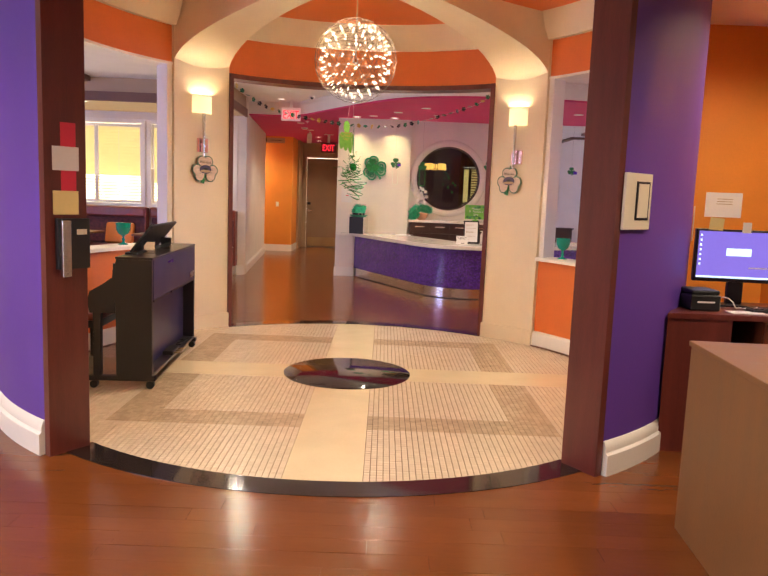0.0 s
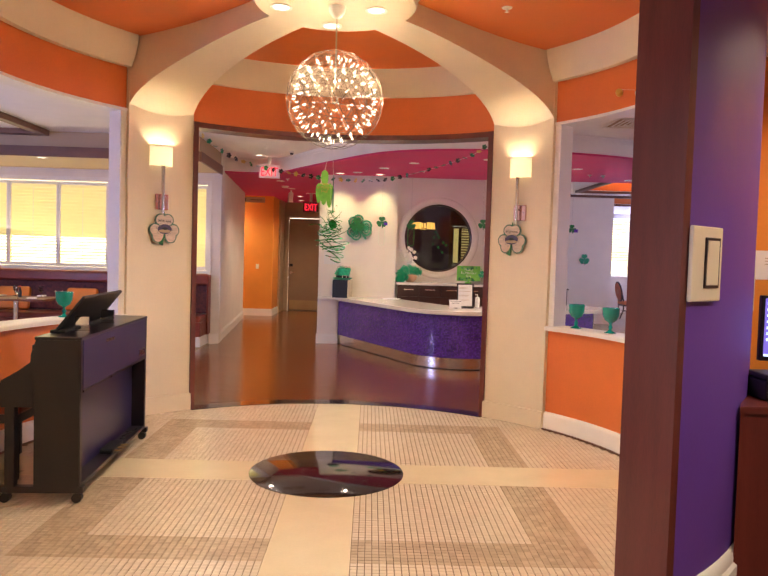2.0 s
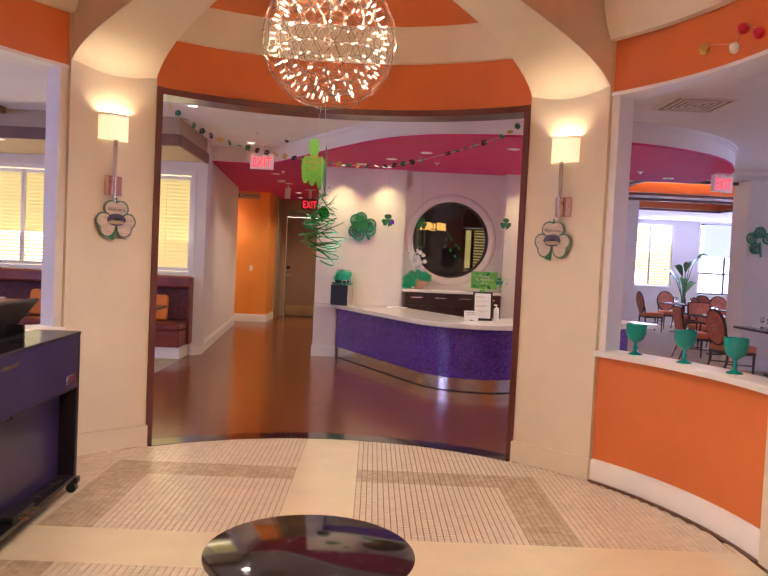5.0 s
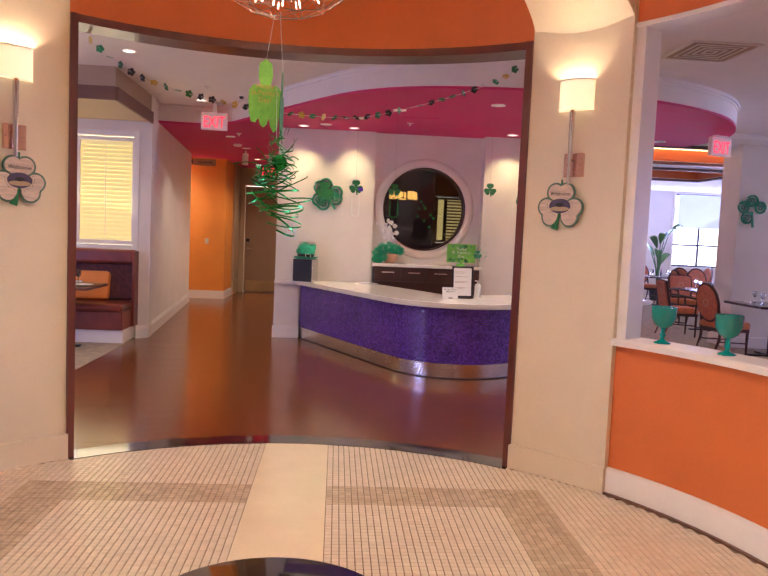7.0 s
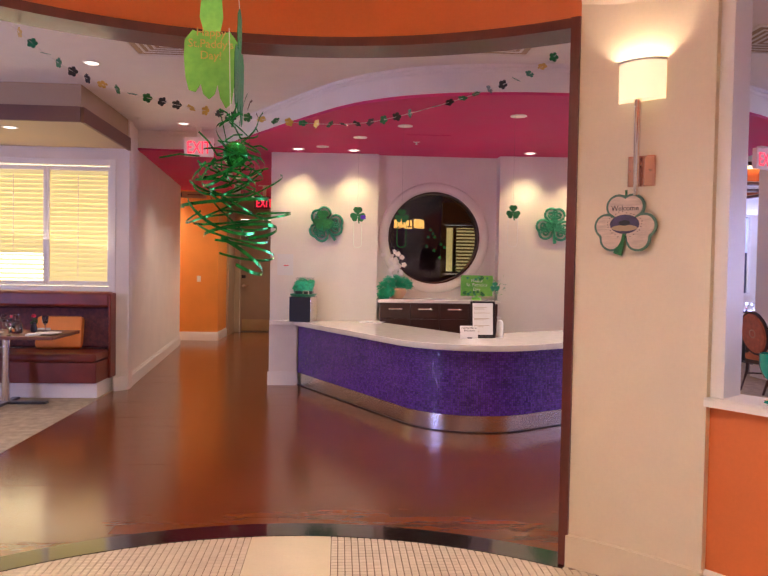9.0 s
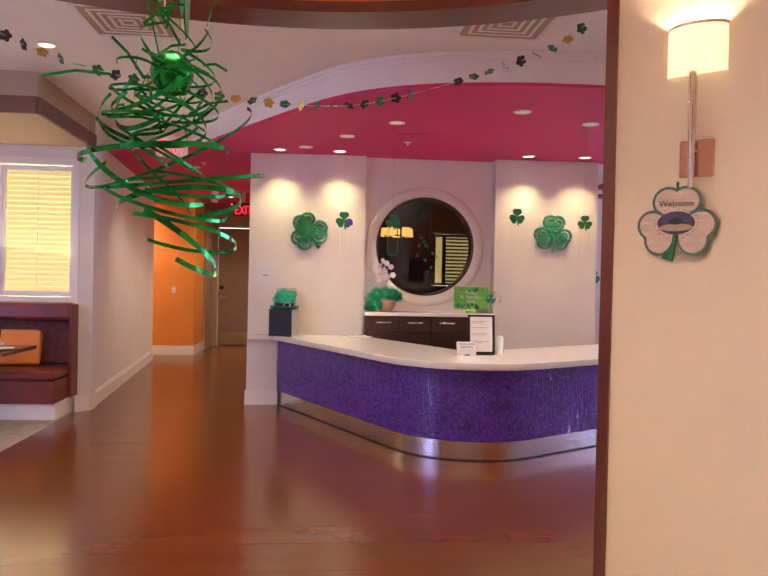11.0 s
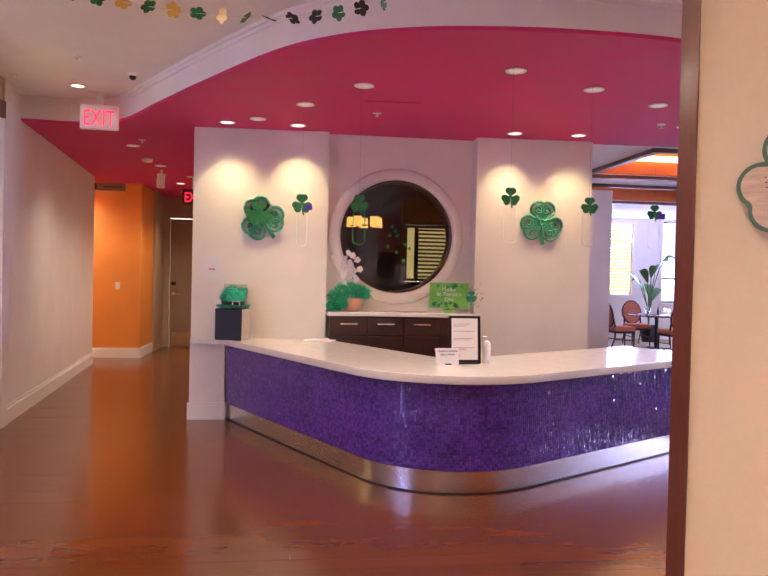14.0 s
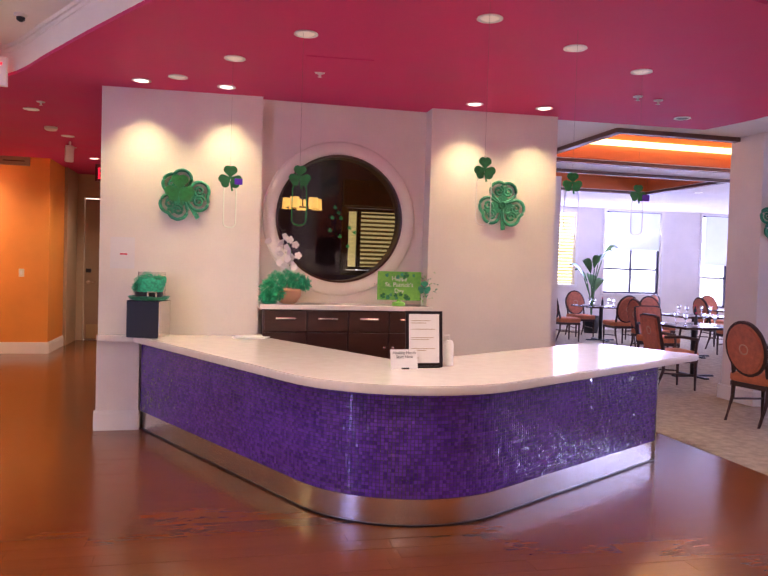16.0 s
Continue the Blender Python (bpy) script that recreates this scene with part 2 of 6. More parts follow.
def merge(bm, own, m=None):
    if m:
        bmesh.ops.transform(own, matrix=m, verts=own.verts[:])
    if bm is None:
        return own
    me = bpy.data.meshes.new("scratch")
    own.to_mesh(me)
    own.free()
    bm.from_mesh(me)
    bpy.data.meshes.remove(me)
    return bm


def prism(points, z0, z1, bm=None, bevel=0.0, m=None):
    own = bmesh.new()
    lo = [own.verts.new((x, y, z0)) for x, y in points]
    hi = [own.verts.new((x, y, z1)) for x, y in points]
    own.faces.new(lo[::-1])
    own.faces.new(hi)
    for i in range(len(points)):
        j = (i + 1) % len(points)
        own.faces.new((lo[i], lo[j], hi[j], hi[i]))
    bmesh.ops.recalc_face_normals(own, faces=own.faces[:])
    if bevel:
        bmesh.ops.bevel(own, geom=[e for e in own.edges if abs(e.verts[0].co.z - e.verts[1].co.z) < 1e-6], offset=bevel, segments=2, affect="EDGES")
    return merge(bm, own, m)


def lathe(profile, n=24, bm=None, m=None, hollow=False):
    """Turns (radius, height) points round z; hollow closes the outline on itself, as a ring."""
    own = bmesh.new()
    rings = [[own.verts.new((max(r, 1e-4) * math.cos(2 * math.pi * i / n), max(r, 1e-4) * math.sin(2 * math.pi * i / n), z)) for i in range(n)] for r, z in profile]
    for a, b in zip(rings, rings[1:] + (rings[:1] if hollow else [])):
        for i in range(n):
            own.faces.new((a[i], a[(i + 1) % n], b[(i + 1) % n], b[i]))
    if not hollow:
        own.faces.new(rings[0][::-1])
        own.faces.new(rings[-1])
    return merge(bm, own, m)


def tube(points, radius, n=6, bm=None, closed=False, radii=None, m=None):
    own = bmesh.new()
    pts = [Vector(p) for p in points]
    rings = []
    for i, p in enumerate(pts):
        a = pts[i - 1] if i or closed else p
        b = pts[(i + 1) % len(pts)] if i + 1 < len(pts) or closed else p
        d = (b - a).normalized() if (b - a).length > 1e-9 else Vector((0, 0, 1))
        u = d.cross(Vector((0, 0, 1)) if abs(d.z) < 0.95 else Vector((1, 0, 0))).normalized()
        w = d.cross(u)
        r = radii[i] if radii else radius
        rings.append([own.verts.new(p + (u * math.cos(2 * math.pi * j / n) + w * math.sin(2 * math.pi * j / n)) * r) for j in range(n)])
    count = len(rings) if closed else len(rings) - 1
    for i in range(count):
        a, b = rings[i], rings[(i + 1) % len(rings)]
        for j in range(n):
            own.faces.new((a[j], a[(j + 1) % n], b[(j + 1) % n], b[j]))
    if not closed:
        own.faces.new(rings[0][::-1])
        own.faces.new(rings[-1])
    return merge(bm, own, m)


CX, CY = -0.05, 6.61


def polar(r, a):
    """A place at radius r from the rotunda's middle, a degrees clockwise from north."""
    return CX + r * math.sin(radians(a)), CY + r * math.cos(radians(a))


def arc(r0, r1, a0, a1, z0, z1, bm=None, step=2.0):
    n = max(2, int(abs(a1 - a0) / step))
    angles = [a0 + (a1 - a0) * i / n for i in range(n + 1)]
    own = bmesh.new()
    cols = []
    for a in angles:
        (x0, y0), (x1, y1) = polar(r0, a), polar(r1, a)
        cols.append([own.verts.new(p) for p in ((x0, y0, z0), (x1, y1, z0), (x1, y1, z1), (x0, y0, z1))])
    for p, q in zip(cols, cols[1:]):
        for i in range(4):
            j = (i + 1) % 4
            own.faces.new((p[i], p[j], q[j], q[i]))
    own.faces.new(cols[0][::-1])
    own.faces.new(cols[-1])
    bmesh.ops.recalc_face_normals(own, faces=own.faces[:])
    return merge(bm, own)


def sweep(profile, a0, a1, bm=None, step=2.0):
    """A (radius, height) outline swept round the rotunda's middle."""
    n = max(2, int(abs(a1 - a0) / step))
    own = bmesh.new()
    cols = []
    for i in range(n + 1):
        a = a0 + (a1 - a0) * i / n
        cols.append([own.verts.new((*polar(r, a), z)) for r, z in profile])
    for p, q in zip(cols, cols[1:]):
        for i in range(len(profile)):
            j = (i + 1) % len(profile)
            own.faces.new((p[i], p[j], q[j], q[i]))
    own.faces.new(cols[0][::-1])
    own.faces.new(cols[-1])
    bmesh.ops.recalc_face_normals(own, faces=own.faces[:])
    return merge(bm, own)


def text(name, words, size, material, parent, m, depth=0.002, align="CENTER", label=""):
    """Raised lettering as a mesh part; the letters stand in the x-y plane of m."""
    cu = bpy.data.curves.new("letters", "FONT")
    cu.body, cu.size, cu.extrude, cu.align_x, cu.align_y, cu.resolution_u = words, size, depth, align, "CENTER", 3
    ob = bpy.data.objects.new("letters", cu)
    scene.collection.objects.link(ob)
    me = bpy.data.meshes.new_from_object(ob.evaluated_get(bpy.context.evaluated_depsgraph_get()))
    bpy.data.objects.remove(ob)
    me.name = name
    me.materials.clear()
    me.materials.append(material)
    out = new(name, me)
    out.parent, out.matrix_basis = parent, m
    if label:
        tagged(out, label)
    return out


FACE_SOUTH = pose(0, 0, 0, 90, 0, 0)     # the x-y plane stood up to be read from the south


def wallbox(p, q, thick, z0, z1, bm=None, side=1):
    """An upright slab from p to q on plan, its thickness on the left of the way (side 1) or the right (-1)."""
    d = Vector((q[0] - p[0], q[1] - p[1]))
    nrm = Vector((-d.y, d.x)).normalized() * thick * side
    return prism([(p[0], p[1]), (q[0], q[1]), (q[0] + nrm.x, q[1] + nrm.y), (p[0] + nrm.x, p[1] + nrm.y)], z0, z1, bm)


def panels(p, q, thick, z1, holes, side=1, z0=0.0):
    """A wall from p to q with openings (from, to, sill, head) in metres along it."""
    bm = bmesh.new()
    d = Vector((q[0] - p[0], q[1] - p[1]))
    length, d = d.length, d.normalized()
    at = lambda s: (p[0] + d.x * s, p[1] + d.y * s)
    s = 0.0
    for a, b, lo, hi in sorted(holes):
        if a > s + 1e-6:
            wallbox(at(s), at(a), thick, z0, z1, bm, side)
        if lo > z0:
            wallbox(at(a), at(b), thick, z0, lo, bm, side)
        if hi < z1:
            wallbox(at(a), at(b), thick, hi, z1, bm, side)
        s = b
    if s < length - 1e-6:
        wallbox(at(s), at(length), thick, z0, z1, bm, side)
    return bm


def base_run(p, q, h=0.17, t=0.02, side=-1, bm=None):
    wallbox(p, q, t, 0, h - 0.03, bm := bm or bmesh.new(), side)
    wallbox(p, q, t * 0.55, h - 0.03, h, bm, side)
    return bm


# ---- rotunda ----
HEAD, BAND, TOP, SILL = 2.73, 3.16, 3.42, 0.95
JAMB = 36.6
def rotunda():
    for name, a in (("pillar_north_east", 44.3), ("pillar_north_west", -44.3)):
        bm = arc(2.42, 2.62, a - 7.7, a + 7.7, 0, TOP)
        p = structure(name, bm, CREAM, "cream painted curved pillar of the rotunda", "pillar", True)
        part("baseboard", arc(2.395, 2.425, a - 7.9, a + 7.9, 0, 0.16), CREAM, p, "cream plinth")
    for name, s in (("wall_south_east", 1), ("wall_south_west", -1)):
        structure(name, arc(2.42, 2.60, s * 87, s * 143.4, 0, TOP), CREAM, "curved cream inner face of the rotunda wall", "wall", True)
        structure(name + "_outer", arc(2.602, 2.64, s * 87, s * 143.3, 0, 3.1), PURPLE, "curved deep purple painted wall", "wall", True)
        structure("baseboard_" + name[5:], sweep([(2.64, 0), (2.675, 0), (2.675, 0.12), (2.66, 0.135), (2.66, 0.16), (2.65, 0.19), (2.64, 0.2)], s * 87, s * 143.2), WHITE, "tall moulded white baseboard", "baseboard", True)
    for name, s in (("half_wall_east", 1), ("half_wall_west", -1)):
        w = structure(name, arc(2.46, 2.60, s * 52, s * 87, 0, SILL - 0.04), ORANGE, "low curved orange wall under an opening", "wall", True)
        part("sill", sweep([(2.41, SILL - 0.04), (2.66, SILL - 0.04), (2.66, SILL - 0.01), (2.65, SILL), (2.42, SILL), (2.41, SILL - 0.01)], s * 51.8, s * 87), WHITE, w, "white painted sill", True)
        part("baseboard", sweep([(2.46, 0), (2.425, 0), (2.425, 0.13), (2.44, 0.15), (2.46, 0.16)], s * 52, s * 87), WHITE, w, "white baseboard", True)
        part("scribe_strip", arc(2.405, 2.425, s * 52, s * 87, 0, 0.012), FASCIA, w, "dark floor strip")
        structure(name.replace("half_wall", "lintel"), arc(2.46, 2.60, s * 52, s * 87, 2.80, TOP), ORANGE, "curved orange band above the opening", "wall", True)
        structure("trim_" + name[10:], arc(2.44, 2.62, s * 52, s * 87, 2.775, 2.80), WHITE, "white lining under the lintel", "trim")
        structure("trim_side_" + name[10:], arc(2.455, 2.625, s * 52, s * 53.4, SILL, 2.775), WHITE, "white reveal of the opening", "trim")
    for name, c in (("north", 0), ("south", 180)):
        structure("lintel_" + name, arc(2.43, 2.60, c - JAMB, c + JAMB, HEAD + 0.05, TOP), ORANGE, "curved orange band above the opening", "wall", True)
        structure("trim_head_" + name, arc(2.41, 2.64, c - JAMB + 1.1, c + JAMB - 1.1, HEAD, HEAD + 0.05), MAHOG, "dark mahogany head lining", "trim", True)
        for s in (-1, 1):
            structure("trim_jamb_%s" % name, arc(2.40, 2.645, c + s * JAMB, c + s * (JAMB - 1.1), 0, HEAD + 0.05, None, 0.5), MAHOG, "dark mahogany jamb lining of the wide opening", "trim")
    # purple outside above the south opening
    structure("lintel_outer", arc(2.602, 2.64, 180 - JAMB, 180 + JAMB, HEAD + 0.05, 3.1), PURPLE, "purple band above the entrance", "wall", True)
    for i, (a0, a1) in enumerate(((-JAMB, JAMB), (52, 128), (180 - JAMB, 180 + JAMB), (232, 308))):
        structure("cornice_%s" % ("north", "east", "south", "west")[i],
                  sweep([(2.44, BAND), (2.38, BAND), (2.37, BAND + 0.03), (2.33, BAND + 0.09), (2.29, BAND + 0.2), (2.28, TOP), (2.44, TOP)], a0, a1), CREAM, "wide cream cornice under the dome", "trim", True)
    # flat dome ceiling, its ribs and the medallion
    structure("ceiling_rotunda", arc(0.02, 2.62, 0, 360, TOP, TOP + 0.05), ORANGE, "orange ceiling between cream ribs", "ceiling")
    for name, a in (("north_east", 44.3), ("north_west", -44.3), ("south_east", 135.7), ("south_west", -135.7)):
        bm, n = bmesh.new(), 22
        d, e = Vector((math.sin(radians(a)), math.cos(radians(a)))), Vector((math.cos(radians(a)), -math.sin(radians(a))))
        rows = []
        for i in range(n + 1):
            q = i / n * math.pi / 2
            r = 0.50 + 1.925 * math.cos(q)
            z = 2.76 + 0.50 * math.sin(q)
            half = 0.155 + 0.17 * ((r - 0.5) / 1.925)
            slim = 1 - 0.30 * math.sin(math.pi * (r - 0.5) / 1.925)
            out = 1 if a > 0 else -1
            c = Vector((CX, CY)) + d * r
            rows.append([bm.verts.new((c.x + e.x * s * half * (slim if s == out else 1), c.y + e.y * s * half * (slim if s == out else 1), zz)) for s, zz in ((-1, TOP), (-1, z), (1, z), (1, TOP))])
        for p, q in zip(rows, rows[1:]):
            for i in range(3):
                bm.faces.new((p[i], p[i + 1], q[i + 1], q[i]))
        structure("rib_" + name, bm, CREAM, "arched cream rib of the dome", "ceiling", True)
    med = structure("ceiling_medallion", lathe([(0.60, 3.42), (0.60, 3.36), (0.57, 3.34), (0.565, 3.27), (0.55, 3.25), (0.0, 3.25)], 48, None, Matrix.Translation((CX, CY, 0))), CREAM, "round cream medallion in the middle of the ceiling", "ceiling", True)


rotunda()


def downlight(x, y, z, lit=True, power=0.0, cone=75, tilt=None, colour=WARM, lens=LENS):
    t = thing("downlight", (x, y, z), 0, "small round white recessed ceiling downlight" + ("" if lit else ", unlit"), "downlight", "recessed ceiling lights")
    part("rim", lathe([(0.075, 0.0), (0.078, -0.006), (0.06, -0.008), (0.056, 0.0)], 20), WHITE, t)
    part("lens", lathe([(0.055, -0.003), (0.052, -0.005), (0.0, -0.005)], 16), lens if lit else BLACK, t)
    if power:
        lamp("SPOT", (x, y, z - 0.03), power, colour, 0.04, tilt, cone)


def corner_ceiling(name, x0, x1, y0, y1, z, south, label):
    """A ceiling sheet with the rotunda cut out of it, on one side of the line y = CY."""
    bm = bmesh.new()
    inner, outer = [], []
    for i in range(37):
        a = (90 + i * 5) if south else (-90 + i * 5)
        px, py = polar(2.62, a)
        dx, dy = math.sin(radians(a)), math.cos(radians(a))
        k = min(((x1 - CX) / dx) if dx > 1e-6 else 1e9, ((x0 - CX) / dx) if dx < -1e-6 else 1e9, ((y1 - CY) / dy) if dy > 1e-6 else 1e9, ((y0 - CY) / dy) if dy < -1e-6 else 1e9)
        inner.append((px, py))
        outer.append((CX + dx * k, CY + dy * k))
    for p, q, r, s in zip(inner, inner[1:], outer[1:], outer):
        prism([p, q, r, s], z, z + 0.06, bm)
    # corners that the fan leaves out
    yy = y0 if south else y1
    for cxn in (x0, x1):
        near = sorted(outer, key=lambda o: (o[0] - cxn) ** 2 + (o[1] - yy) ** 2)[:2]
        prism([near[0], near[1], (cxn, yy)], z, z + 0.06, bm)
    return structure(name, bm, CEIL, label, "ceiling")


corner_ceiling("ceiling_north", -8.6, 16.2, CY, 14.02, 3.18, False, "white painted ceiling of the dining lobby")
corner_ceiling("ceiling_lobby", -6.0, 6.0, -4.0, CY, 2.98, True, "cream painted lobby ceiling")
structure("ground_slab", box(-9, 17, -4.2, 29, -0.25, -0.013), GROUT, "bedding under the floors", "floor")

# ---- lobby walls ----
structure("wall_lobby_east", box(2.55, 6.0, 6.50, 6.66, 0, 3.18), AMBER, "orange painted lobby wall", "wall")
structure("wall_lobby_corner", box(3.40, 3.58, 5.0, 6.50, 0, 2.98), AMBER, "orange painted wall beside the desk", "wall")
structure("wall_lobby_west", box(-6.0, -2.55, 6.50, 6.66, 0, 3.18), CREAM, "cream lobby wall", "wall")
structure("wall_lobby_side_west", panels((-6.0, -4), (-6.0, 6.5), 0.15, 3.1, [(3.1, 6.1, 0.6, 2.6)]), CREAM, "cream lobby wall with a wide window", "wall")
structure("wall_lobby_side_east", box(6.0, 6.15, -4, 6.6, 0, 3.1), CREAM, "cream lobby wall", "wall")
structure("wall_lobby_south", box(-6.15, 6.15, -4.15, -4.0, 0, 3.1), CREAM, "cream lobby wall behind the start", "wall")
structure("floor_lobby_west", box(-6, -2.1, -4, 6.5, -0.012, 0.003), CARPET, "beige carpet of the lobby", "floor")

# ---- booth side ----
YB = 13.62
GROUP_A, GROUP_B = (-3.98, -2.50), (-6.62, -4.16)
wall_b = structure("wall_booths", panels((-8.6, YB), (-2.28, YB), 0.16, 3.2, [(GROUP_B[0] + 8.6, GROUP_B[1] + 8.6, 1.22, 2.64), (GROUP_A[0] + 8.6, GROUP_A[1] + 8.6, 1.22, 2.64)]), WALL, "white wall with shuttered windows above the booths", "wall")
structure("wall_far_west", box(-8.75, -8.6, 6.5, 13.8, 0, 3.2), WALL, "white dining room wall", "wall")
structure("wall_west_dining_south", panels((-8.6, 6.5), (-6.0, 6.5), 0.16, 3.2, [(1.5, 2.46, 0.5, 2.8)]), WALL, "white dining room wall with a tall window", "wall")
structure("floor_carpet_west", box(-8.6, -2.42, 6.66, YB, -0.012, 0.004), CARPET, "beige patterned carpet", "floor")
hall_a, hall_b = (-2.30, 13.62), (-2.74, 18.45)
structure("wall_hall_west", wallbox(hall_a, hall_b, 0.2, 0, 3.2), WALL, "long white hallway wall", "wall")
structure("baseboard_hall_west", base_run(hall_a, hall_b), WHITE, "white baseboard", "baseboard")
structure("baseboard_hall_end", base_run((-2.42, 13.50), (-2.30, 13.62)), WHITE, "white baseboard at the wall end", "baseboard")
structure("wall_hall_orange", box(-4.2, -2.17, 19.2, 21.4, 0, 3.0), AMBER, "orange painted wall at the end of the hallway", "wall")
structure("baseboard_hall_orange", base_run((-4.2, 19.2), (-2.17, 19.2)), WHITE, "white baseboard", "baseboard")
structure("baseboard_hall_orange_side", base_run((-2.17, 19.2), (-2.17, 21.1), side=-1), WHITE, "white baseboard", "baseboard")
structure("wall_hall_end", panels((-2.17, 21.12), (0.2, 21.12), 0.2, 3.0, [(0.16, 1.10, 0, 2.52)]), TAUPE, "taupe wall round the hallway door", "wall")
structure("trim_hall_pilaster", box(-2.168, -2.12, 20.25, 21.118, 0, 2.93), TAUPE, "taupe pilaster beside the hallway door", "trim")
structure("wall_side_corridor", box(-4.4, -4.2, 18.2, 21.4, 0, 3.0), WALL, "white wall of the side corridor", "wall")
structure("wall_side_corridor_south", box(-4.4, -2.9, 18.25, 18.40, 0, 3.0), WALL, "white wall of the side corridor", "wall")
structure("floor_side_corridor", box(-4.2, -2.95, 18.4, 19.2, -0.012, 0.004), LIMESTONE, "pale tiled side corridor floor", "floor")

# ---- feature wall with the round window ----
FA, FB = (-0.67, 14.12), (3.43, 13.89)
def front_y(x):
    return FA[1] + (FB[1] - FA[1]) * (x - FA[0]) / (FB[0] - FA[0])


NL, NR, RWX, RWZ, RWR = 0.68, 2.21, 1.41, 1.89, 0.59
structure("wall_feature_west", prism([FA, (NL, front_y(NL)), (NL, 14.35), (-0.67, 14.35)], 0, 2.95), WALL, "white feature wall lit from above", "wall")
structure("wall_feature_east", prism([(NR, front_y(NR)), FB, (3.45, 14.35), (NR, 14.35)], 0, 2.95), WALL, "white feature wall lit from above", "wall")
bm = bmesh.new()
ring, edge = [], []
for i in range(72):
    a = 2 * math.pi * i / 72
    dx, dz = math.cos(a), math.sin(a)
    k = min(((NR - RWX) / dx) if dx > 1e-6 else 1e9, ((NL - RWX) / dx) if dx < -1e-6 else 1e9, ((2.95 - RWZ) / dz) if dz > 1e-6 else 1e9, (-RWZ / dz) if dz < -1e-6 else 1e9)
    ring.append((RWX + RWR * dx, RWZ + RWR * dz))
    edge.append((RWX + dx * k, RWZ + dz * k))
for i in range(72):
    j = (i + 1) % 72
    pts = [ring[i], edge[i]]
    near = [(NL if abs(edge[i][0] - NL) < abs(edge[i][0] - NR) else NR), (0.0 if edge[i][1] < RWZ else 2.95)]
    if abs(edge[i][0] - edge[j][0]) > 1e-6 and abs(edge[i][1] - edge[j][1]) > 1e-6:
        pts.append(tuple(near))
    pts += [edge[j], ring[j]]
    prism([(x, -z) for x, z in pts], 0, 0.2, bm, 0, pose(0, 14.15, 0, -90, 0, 0))
bmesh.ops.remove_doubles(bm, verts=bm.verts[:], dist=1e-4)
structure("wall_niche", bm, WALL, "white niche panel with a round window cut through it", "wall")
structure("wall_feature_side_west", prism([(-0.67, 14.35), (-0.47, 14.35), (-0.55, 21.12), (-0.75, 21.12)], 0, 2.95), WALL, "white hallway wall", "wall")
structure("wall_feature_side_east", prism([(3.27, 14.35), (3.45, 14.35), (3.7, 19.5), (3.52, 19.5)], 0, 3.1), WALL, "white dining room wall", "wall")
structure("wall_feature_side_base", base_run((-0.68, 14.028), (-0.31, 14.028), 0.17, 0.02, side=-1), WHITE, "white baseboard", "baseboard")
structure("wall_plinth_west", box(-0.665, -0.32, 14.03, 14.13, 0, 0.765), WALL, "white pier that carries the counter end", "wall")
structure("wall_partition", box(3.6, 6.3, 19.5, 19.65, 0, 3.18), WALL, "white partition of the dining room", "wall")
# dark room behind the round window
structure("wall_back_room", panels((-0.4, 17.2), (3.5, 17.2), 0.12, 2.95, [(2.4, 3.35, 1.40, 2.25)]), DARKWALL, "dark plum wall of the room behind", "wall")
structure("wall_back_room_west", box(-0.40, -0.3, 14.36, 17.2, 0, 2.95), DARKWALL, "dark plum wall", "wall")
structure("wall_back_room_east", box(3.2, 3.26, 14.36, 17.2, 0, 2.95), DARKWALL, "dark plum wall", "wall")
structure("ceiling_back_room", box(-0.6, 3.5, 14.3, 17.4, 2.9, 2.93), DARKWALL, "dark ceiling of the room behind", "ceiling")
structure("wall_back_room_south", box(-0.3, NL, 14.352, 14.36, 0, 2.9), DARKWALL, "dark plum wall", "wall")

# ---- raspberry soffit with its curved white fascia ----
def smooth_line(points, n=6):
    out = []
    p = [points[0], *points, points[-1]]
    for i in range(1, len(p) - 2):
        for k in range(n):
            t = k / n
            out.append(tuple(0.5 * (2 * p[i][c] + (p[i + 1][c] - p[i - 1][c]) * t + (2 * p[i - 1][c] - 5 * p[i][c] + 4 * p[i + 1][c] - p[i + 2][c]) * t * t + (3 * p[i][c] - p[i - 1][c] - 3 * p[i + 1][c] + p[i + 2][c]) * t ** 3) for c in (0, 1)))
    return out + [points[-1]]


SOFFIT = smooth_line([(-2.30, 14.24), (-1.85, 14.27), (-1.38, 14.05), (-0.9, 13.27), (-0.46, 12.53), (0.16, 11.56), (0.57, 11.15), (0.98, 10.94), (1.38, 10.84), (1.93, 10.78), (2.68, 10.82), (3.6, 11.1), (4.4, 11.65), (4.95, 12.45), (5.15, 13.2), (5.05, 13.93)])
outline = SOFFIT + [(3.42, 14.01), (3.42, 14.3), (-0.6, 14.3), (-0.6, 21.3), (-4.3, 21.3), (-4.3, 18.4), (-2.85, 18.4), (-2.45, 14.24)]
structure("ceiling_soffit", prism(outline, 2.93, 2.955), PINK, "raspberry pink dropped ceiling with a curved edge", "ceiling")
structure("ceiling_fascia", prism(outline, 2.956, 3.21), CEIL, "curved white fascia above the pink ceiling", "ceiling")
bm = bmesh.new()
for k, (off, z0, z1) in enumerate(((0.03, 3.15, 3.178), (0.012, 3.12, 3.15))):
    for a, b in zip(SOFFIT[2:], SOFFIT[3:]):
        wallbox(a, b, off, z0, z1, bm, -1)
